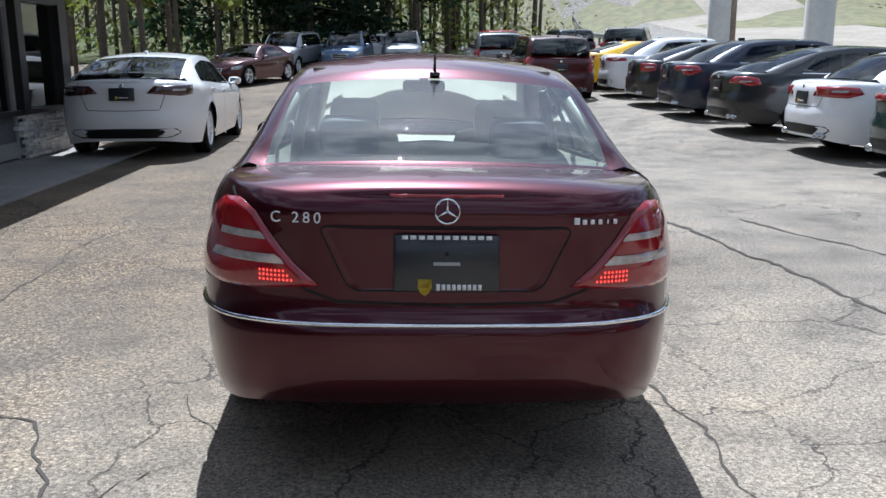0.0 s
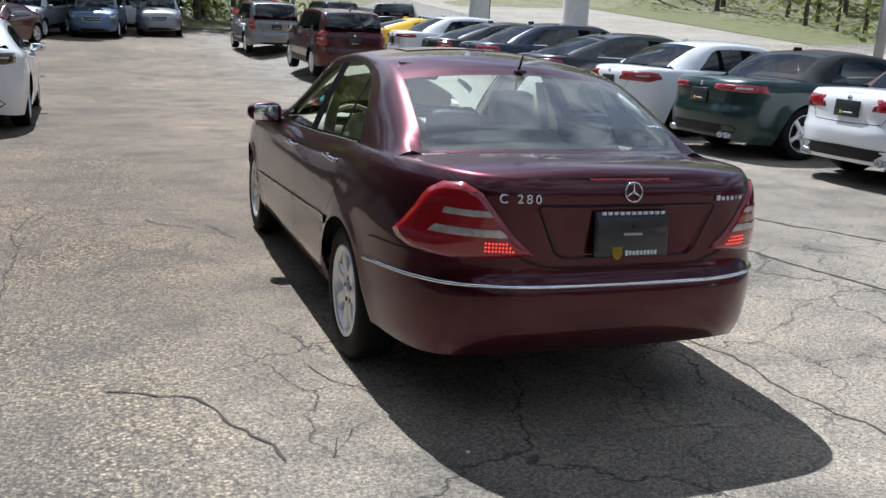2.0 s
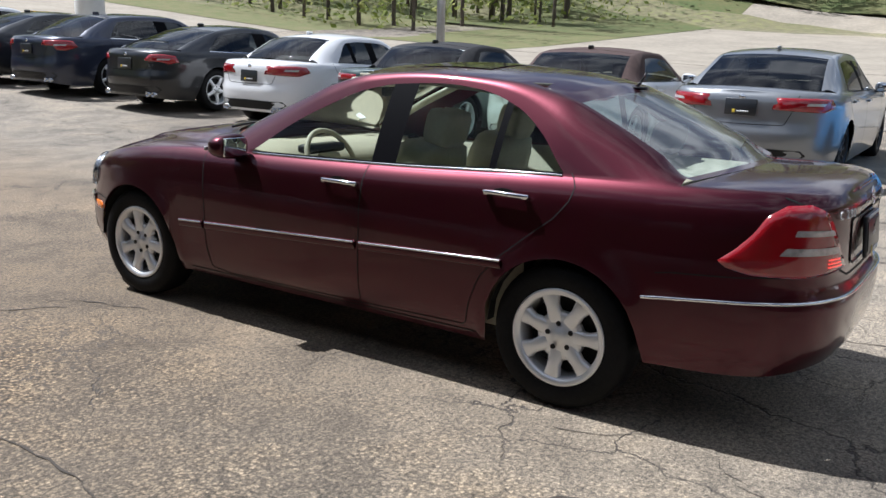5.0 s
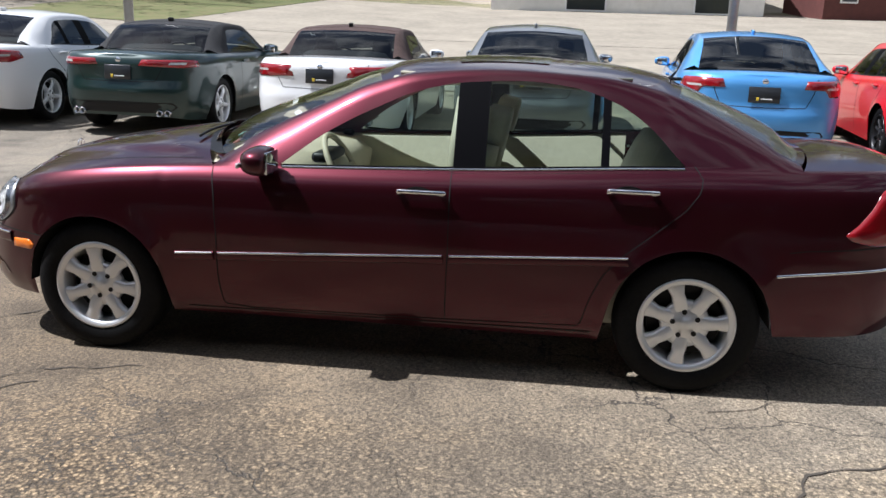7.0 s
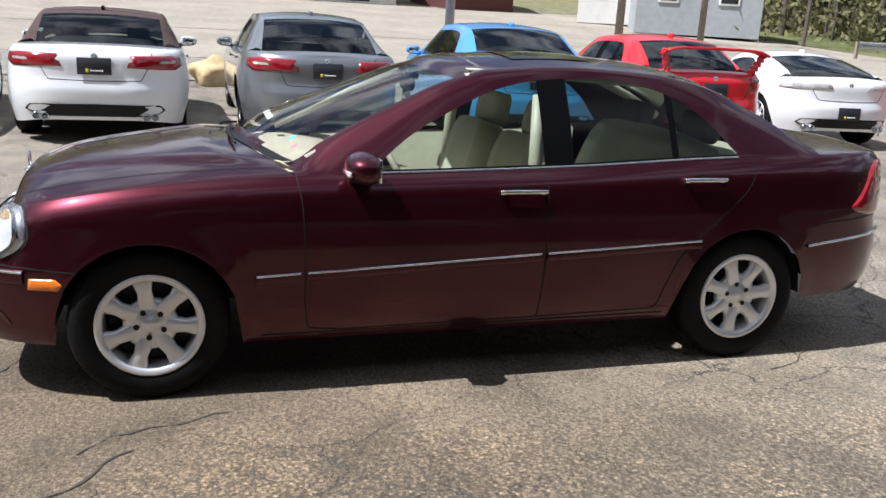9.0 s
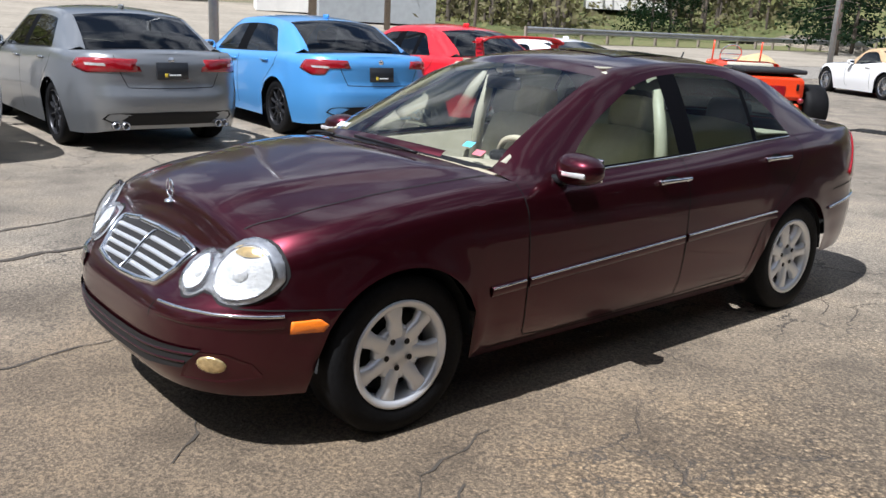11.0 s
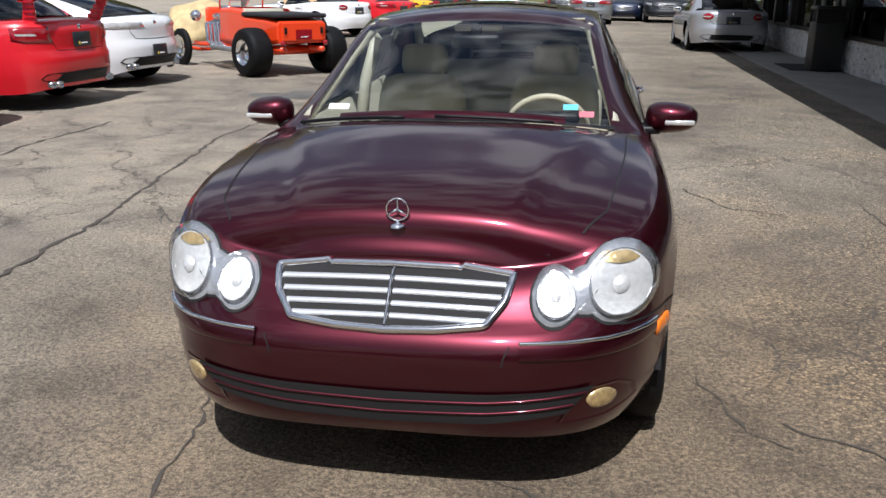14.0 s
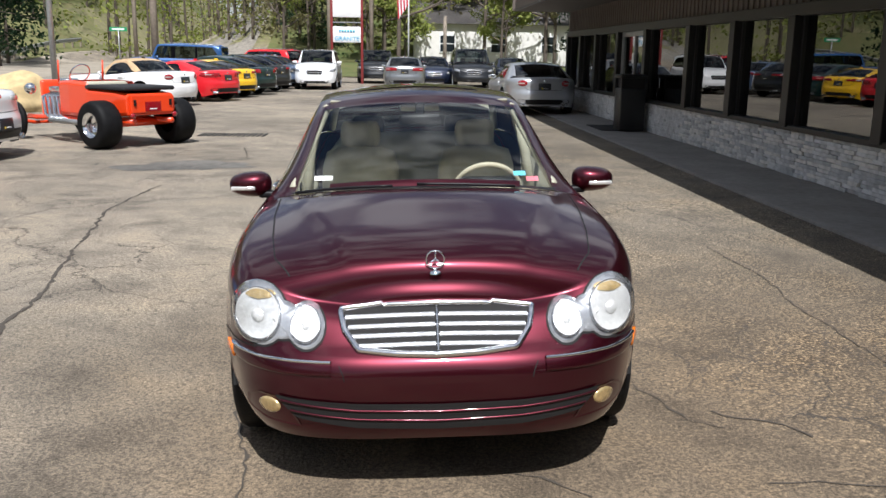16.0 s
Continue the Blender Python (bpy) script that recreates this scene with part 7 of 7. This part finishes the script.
for i, (x, y, s) in enumerate(((11.9, 0.6, 0.42), (12.3, -0.15, 0.36), (9.6, -17.6, 0.85), (11.4, -16.6, 0.6), (11.9, 5.2, 0.4), (12.0, -6.1, 0.45), (11.8, 10.4, 0.4))):
    boulder(x, y, s, i + 1)


# ---- houses across the road ----
def house(name, label, x, y, z, turn, w, d, h, roof_h, wall, roof, wins, gable=True):
    r = new(name)
    tagged(r, label, "house", "buildings across the road")
    wl = part("wall", box(bmesh.new(), 0, 0, h / 2, w, d, h), wall, r, smooth=False)
    bm = bmesh.new()
    if gable:
        for s in (-1, 1):
            f = [bm.verts.new(p) for p in ((-w / 2 - 0.3, s * (d / 2 + 0.35), h - 0.1), (w / 2 + 0.3, s * (d / 2 + 0.35), h - 0.1), (w / 2 + 0.3, 0, h + roof_h), (-w / 2 - 0.3, 0, h + roof_h))]
            bm.faces.new(f)
        bmesh.ops.solidify(bm, geom=bm.faces[:], thickness=0.14)
        gbm = bmesh.new()
        for s in (-1, 1):
            gbm.faces.new([gbm.verts.new((s * w / 2, q, zz)) for q, zz in ((-d / 2, h), (d / 2, h), (0, h + roof_h - 0.15))])
        part("gable", gbm, wall, r, smooth=False)
    else:
        box(bm, 0, 0, h + 0.15, w + 0.5, d + 0.5, 0.3)
    part("roof", bm, roof, r, smooth=False)
    for wx, wz, ww, wh in wins:
        fr = part("window", box(bmesh.new(), wx, -d / 2 - 0.03, wz, ww + 0.2, 0.08, wh + 0.2, 0.01), M["badge"], r, smooth=False)
        boxed("pane", wx, -d / 2 - 0.075, wz, ww, 0.02, wh, M["pane"], fr)
        boxed("sash_bar", wx, -d / 2 - 0.09, wz, ww, 0.02, 0.06, M["badge"], fr)
    r.matrix_world = Matrix.Translation((x, y, land_z(x, y) + z)) @ Matrix.Rotation(radians(turn), 4, "Z")


house("grey_house", "low grey clapboard building with small white-framed windows", 39.7, -26.1, 0, -115, 6.4, 6, 3.4, 1.5, M["house_g"], M["house_roof"], ((-1.6, 2.2, 0.85, 1.0), (1.5, 2.2, 0.85, 1.0)))
house("white_shed", "narrow white building with a single small window", 46.5, -24.6, 0, -115, 4.0, 5, 3.8, 0.6, M["house_w"], M["house_roof"], ((-0.8, 2.2, 0.7, 1.1),))
house("white_house", "white clapboard house with a steep gable roof", 45, -55, -0.1, -140, 6.5, 6, 3.4, 2.2, M["house_w"], M["house_roof"], ((-1.8, 1.6, 0.8, 1.2), (0.4, 1.6, 0.8, 1.2), (2.2, 1.6, 0.8, 1.2), (-0.6, 3.0, 0.7, 0.7)))
house("white_garage", "long low white building with dark openings", 58, -4.0, -0.25, -88, 17, 9, 3.8, 1.2, M["house_w"], M["house_roof"], ((-6.5, 1.6, 1.2, 1.4), (-2.5, 1.3, 2.4, 2.2), (1.5, 1.6, 1.2, 1.2), (5.5, 1.3, 2.4, 2.2)))
house("red_barn", "dark red wooden building across the road", 56, -17.8, -0.2, -80, 5.0, 6, 3.2, 1.5, M["barn"], M["house_roof"], ((-1, 1.6, 0.9, 0.9),))
house("pale_house", "pale house half hidden behind bare shrubs", -8, -68, 0.3, 180, 13, 7, 3.2, 1.8, M["house_w"], M["house_roof"], ((-4, 1.6, 1.1, 1.2), (0, 1.6, 1.1, 1.2), (4, 1.6, 1.1, 1.2)))


# ---- trees ----
def leafmat(name, c1, c2, c3):
    m = bpy.data.materials.new(name)
    m.use_nodes = True
    nt = m.node_tree
    b = nt.nodes["Principled BSDF"]
    g = nt.nodes.new("ShaderNodeNewGeometry")
    r = nt.nodes.new("ShaderNodeValToRGB")
    r.color_ramp.elements.new(0.5)
    for e, (p, c) in zip(r.color_ramp.elements, ((0, c1), (0.5, c2), (1, c3))):
        e.position, e.color = p, (*c, 1)
    nt.links.new(g.outputs["Random Per Island"], r.inputs["Fac"])
    nt.links.new(r.outputs["Color"], b.inputs["Base Color"])
    b.inputs["Roughness"].default_value = 0.75
    b.inputs["Specular IOR Level"].default_value = 0.2
    tl, mx = nt.nodes.new("ShaderNodeBsdfTranslucent"), nt.nodes.new("ShaderNodeMixShader")
    mx.inputs[0].default_value = 0.45
    nt.links.new(r.outputs["Color"], tl.inputs["Color"])
    nt.links.new(b.outputs[0], mx.inputs[1])
    nt.links.new(tl.outputs[0], mx.inputs[2])
    nt.links.new(mx.outputs[0], nt.nodes["Material Output"].inputs["Surface"])
    return m


LEAF = leafmat("spring_leaves", (0.14, 0.19, 0.035), (0.25, 0.29, 0.07), (0.33, 0.33, 0.11))
OLIVE = leafmat("olive_twigs", (0.18, 0.16, 0.09), (0.26, 0.23, 0.13), (0.28, 0.28, 0.11))
PINE = leafmat("pine_needles", (0.012, 0.030, 0.014), (0.020, 0.045, 0.020), (0.035, 0.060, 0.025))


def leaves(r, centers, n, spread, size):
    vs, fs = [], []
    for i in range(n):
        c, sp = centers[r.randrange(len(centers))]
        p = c + Vector((r.gauss(0, 1), r.gauss(0, 1), r.gauss(0, 0.8))) * sp * spread
        a = Vector((r.uniform(-1, 1), r.uniform(-1, 1), r.uniform(-1, 1))).normalized()
        b = a.orthogonal().normalized()
        s = size * r.uniform(0.6, 1.5)
        k = len(vs)
        vs += [p - a * s, p + b * s * 0.55, p + a * s, p - b * s * 0.55]
        fs.append((k, k + 1, k + 2, k + 3))
    return vs, fs


def make_tree(seed, h, leafy=0.5, pine=False):
    r = random.Random(seed)
    bm = bmesh.new()
    lean = Vector((r.uniform(-0.06, 0.06), r.uniform(-0.06, 0.06), 0))
    top = lambda t: Vector((0, 0, h * t)) + lean * h * t * t + Vector((0.1 * math.sin(5 * t + seed), 0.1 * math.cos(4 * t + seed), 0)) * t
    tube(bm, [top(t) for t in np.linspace(0, 0.95, 9)], [0.0105 * h * (1 - 0.85 * t) + 0.012 for t in np.linspace(0, 0.95, 9)], 8)
    ends = []
    if pine:
        for i in range(46):
            t = 0.12 + 0.86 * i / 46
            a = r.uniform(0, 6.28)
            ln = h * 0.26 * (1 - t) ** 0.8 + 0.25
            p = top(t)
            e = p + Vector((math.cos(a) * ln, math.sin(a) * ln, -0.18 * ln))
            tube(bm, [p, p.lerp(e, 0.5) + Vector((0, 0, 0.04)), e], [0.04, 0.025, 0.01], 5)
            for q in (0.35, 0.6, 0.8, 1.0):
                ends.append((p.lerp(e, q), 0.26 * (0.5 + ln / 3)))
    else:
        for i in range(15):
            t = r.uniform(0.28, 0.93)
            a = r.uniform(0, 6.28)
            ln = h * r.uniform(0.14, 0.30) * (1.15 - t * 0.7)
            p = top(t)
            e = p + Vector((math.cos(a) * ln, math.sin(a) * ln, ln * r.uniform(0.35, 0.9)))
            m_ = p.lerp(e, 0.5) + Vector((0, 0, -0.06 * ln))
            r0 = 0.010 * h * (1 - 0.75 * t)
            tube(bm, [p, m_, e], [r0, r0 * 0.65, r0 * 0.25], 6)
            ends.append((e, ln * 0.22))
            for j in range(4):
                q = r.uniform(0.35, 1.0)
                b0 = p.lerp(m_, q * 2) if q < 0.5 else m_.lerp(e, q * 2 - 1)
                a2 = a + r.uniform(-1.2, 1.2)
                l2 = ln * r.uniform(0.3, 0.6)
                e2 = b0 + Vector((math.cos(a2) * l2, math.sin(a2) * l2, l2 * r.uniform(0.2, 1.0)))
                tube(bm, [b0, b0.lerp(e2, 0.5) + Vector((0, 0, 0.03)), e2], [r0 * 0.45, r0 * 0.3, r0 * 0.12], 5)
                ends.append((e2, l2 * 0.30))
    tree = new("pine_tree" if pine else "tree")
    part("trunk", bm, M["trunk_bark"], tree)
    n = int(4200 * leafy) if not pine else 3600
    vs, fs = leaves(r, ends, n, 1.0, 0.12 if not pine else 0.15)
    mesh_of("crown", vs, fs, PINE if pine else (LEAF if leafy > 0.55 else OLIVE), tree, smooth=False)
    return tagged(tree, "tall dark evergreen tree at the edge of the lot" if pine else "slender early spring tree with thin fresh leaves", "tree", "trees round the lot")


protos = [make_tree(11, 11, 0.7), make_tree(12, 13, 0.5), make_tree(13, 9, 0.9), make_tree(14, 12, 0.35), make_tree(15, 12, pine=True), make_tree(16, 8, 1.0)]
rt = random.Random(77)
spots = []


def put(kindx, x, y, s=1.0):
    spots.append((kindx, x, y, s * rt.uniform(0.85, 1.2), rt.uniform(0, 360)))


# behind the far end beyond the bonnet
for i in range(34):
    x = rt.uniform(-34, 6)
    put(rt.choice((0, 1, 1, 2, 3, 3)), x, rt.uniform(40, 58) - 0.25 * max(0, -x - 8) * 0.8)
for i, (x, y) in enumerate(((-4.5, 40), (-2.5, 41.5), (-0.5, 43), (-6.5, 42), (-9, 40))):
    put(4, x, y, 1.1)
for i in range(8):
    put(rt.choice((0, 2, 3)), rt.uniform(-13, -6.5), rt.uniform(19, 34), 0.85)
# the far end behind the boot
for i in range(46):
    x = rt.uniform(-24, 12)
    put(rt.choice((0, 0, 1, 2, 3, 5)), x, rt.uniform(-92, -56) + (6 if x < 0 else 0))
for x, y in ((24, -50), (26, -56), (7, -72), (30, -60), (-12, -52), (35, -46), (38, -52)):
    put(4, x, y, 0.9)
# along the far side of the road
def open_view(x, y):
    """The gap in the woods through which the white house is seen."""
    a = math.atan2(x + 3.5, 2.8 - y)
    return abs(a - radians(40.2)) < 0.055 and y > -58


for i in range(40):
    x, y = rt.uniform(34, 64), rt.uniform(-75, -30)
    if not open_view(x, y) and not (y > -36 and x > 36):
        put(rt.choice((0, 1, 2, 3, 3, 5)), x, y, 0.8)
for i in range(16):
    put(rt.choice((0, 2, 3, 3, 5)), rt.uniform(42, 62), rt.uniform(20, 70), 0.7)
for i in range(60):
    y = rt.uniform(-95, 70)
    if y < -40:
        put(rt.choice((0, 1, 2, 3, 3, 5)), rt.uniform(33, 62), y)
    else:
        put(rt.choice((0, 1, 2, 3, 3)), rt.uniform(64, 84), y)
used = {}
for kx, x, y, s, a in spots:
    base = protos[kx]
    m = pose(x, y, land_z(x, y) - 0.1, 0, 0, a) @ Matrix.Diagonal((s, s, s, 1))
    if kx not in used:
        used[kx] = 1
        base.matrix_world = m
    else:
        cp = copy_thing(base, m)
        cp.matrix_basis = m


# far woods: countless thin stems and clumps on the hills
def woods(name, seed, region, n, label):
    r = random.Random(seed)
    bm_v, bm_f, lv, lf = [], [], [], []
    for i in range(n):
        x, y = region(r)
        z = land_z(x, y)
        h = r.uniform(8, 15)
        lx, ly = r.uniform(-0.8, 0.8), r.uniform(-0.8, 0.8)
        w = r.uniform(0.10, 0.22)
        k = len(bm_v)
        for t, ww in ((0, w), (0.5, w * 0.7), (1, w * 0.15)):
            for q in range(4):
                bm_v.append((x + lx * t * t + ww * math.cos(q * 1.571), y + ly * t * t + ww * math.sin(q * 1.571), z + h * t - 0.2))
        for t in (0, 4):
            for q in range(4):
                bm_f.append((k + t + q, k + t + (q + 1) % 4, k + t + 4 + (q + 1) % 4, k + t + 4 + q))
        cs = [(Vector((x + lx + r.gauss(0, 1.3), y + ly + r.gauss(0, 1.3), z + h * r.uniform(0.25, 1.0))), 0.8) for _ in range(7)]
        cs += [(Vector((x + r.gauss(0, 1.6), y + r.gauss(0, 1.6), z + r.uniform(0.2, 1.6))), 0.9) for _ in range(3)]
        v, f = leaves(r, cs, 230, 1.15, 0.19)
        o = len(lv)
        lv += v
        lf += [tuple(q + o for q in g) for g in f]
    tagged(mesh_of(name + "_stems", bm_v, bm_f, M["trunk_bark"]), "bare brown stems of a wooded hillside", "woods", kind="stuff")
    tagged(mesh_of(name + "_leaves", lv, lf, OLIVE if seed % 2 else LEAF, smooth=False), label, "woods", kind="stuff")


woods("south_wood", 21, lambda r: (r.uniform(-75, 16), r.uniform(-125, -74)), 330, "hazy brown and olive spring woods on the hill")
woods("south_wood_green", 22, lambda r: (r.uniform(-75, 66), r.uniform(-130, -70)), 240, "light green spring leaves on the hill")
woods("east_wood", 23, lambda r: (r.uniform(66, 115), r.uniform(-130, 70)), 330, "hazy brown bare woods across the road")
woods("north_wood", 25, lambda r: (r.uniform(-70, 9), r.uniform(52, 90)), 130, "hazy brown spring woods behind the lot")
woods("north_wood_green", 24, lambda r: (r.uniform(-60, 9), r.uniform(46, 85)), 110, "light green spring leaves behind the lot")
def roadside(r):
    while True:
        x, y = r.uniform(34, 64), r.uniform(-72, -29)
        if not open_view(x, y) and not (y > -34 and x > 35.5):
            return x, y


woods("near_roadside_wood", 29, roadside, 150, "hazy brown bare woods close beside the road")
woods("bank_wood", 30, lambda r: (r.uniform(33, 66), r.uniform(24, 110)), 190, "shrubs and young trees on the road bank")
woods("roadside_wood", 27, lambda r: (r.uniform(33, 66), r.uniform(-120, -72)), 150, "hazy brown bare woods beside the road")

# ---- ledgestones of the shop's base, laid one by one ----
stone_mats = [mat("ledgestone_a", (0.62, 0.61, 0.60), 0.85, noise_scale=9, amount=0.3, bump=0.5), mat("ledgestone_b", (0.46, 0.46, 0.46), 0.85, noise_scale=9, amount=0.3, bump=0.5), mat("ledgestone_c", (0.70, 0.67, 0.63), 0.85, noise_scale=9, amount=0.25, bump=0.5)]
rs = random.Random(9)
meshes = []
for i in range(12):
    bm = bmesh.new()
    L_ = 0.16 + 0.03 * i
    box(bm, 0, 0, 0, 0.09 + 0.014 * (i % 4), L_, 0.046, 0.006, seg=1)
    for v in bm.verts:
        v.co += Vector((rs.uniform(-0.005, 0.005), rs.uniform(-0.006, 0.006), rs.uniform(-0.004, 0.004)))
    me = bpy.data.meshes.new("ledgestone")
    bm.to_mesh(me)
    bm.free()
    me.materials.append(stone_mats[i % 3])
    meshes.append((me, L_))
base_ob = next(o for o in shop.children if o.name.startswith("base_wall"))
rest_v, rest_f = [], []
for row in range(12):
    y = -21.5 + rs.uniform(0, 0.2)
    while y < 8.5:
        me, L_ = meshes[rs.randrange(12)]
        yc = y + L_ / 2
        xx, zz = WX - 0.04 + rs.uniform(-0.012, 0.012), 0.062 + 0.0490 * row
        if -10.6 < yc < -3.9 or 7.0 < yc < 8.5:
            ob = new("stone", me)
            ob.parent = base_ob
            ob.matrix_basis = pose(xx, yc, zz)
        elif not any(a < yc < b for a, b in doors):
            k = len(rest_v)
            rest_v += [(xx + v.co.x, yc + v.co.y, zz + v.co.z) for v in me.vertices]
            rest_f += [tuple(q + k for q in p.vertices) for p in me.polygons]
        y += L_ + 0.008
mesh_of("ledgestone_rest", rest_v, rest_f, stone_mats[0], base_ob, smooth=False)["kind"] = "stuff"
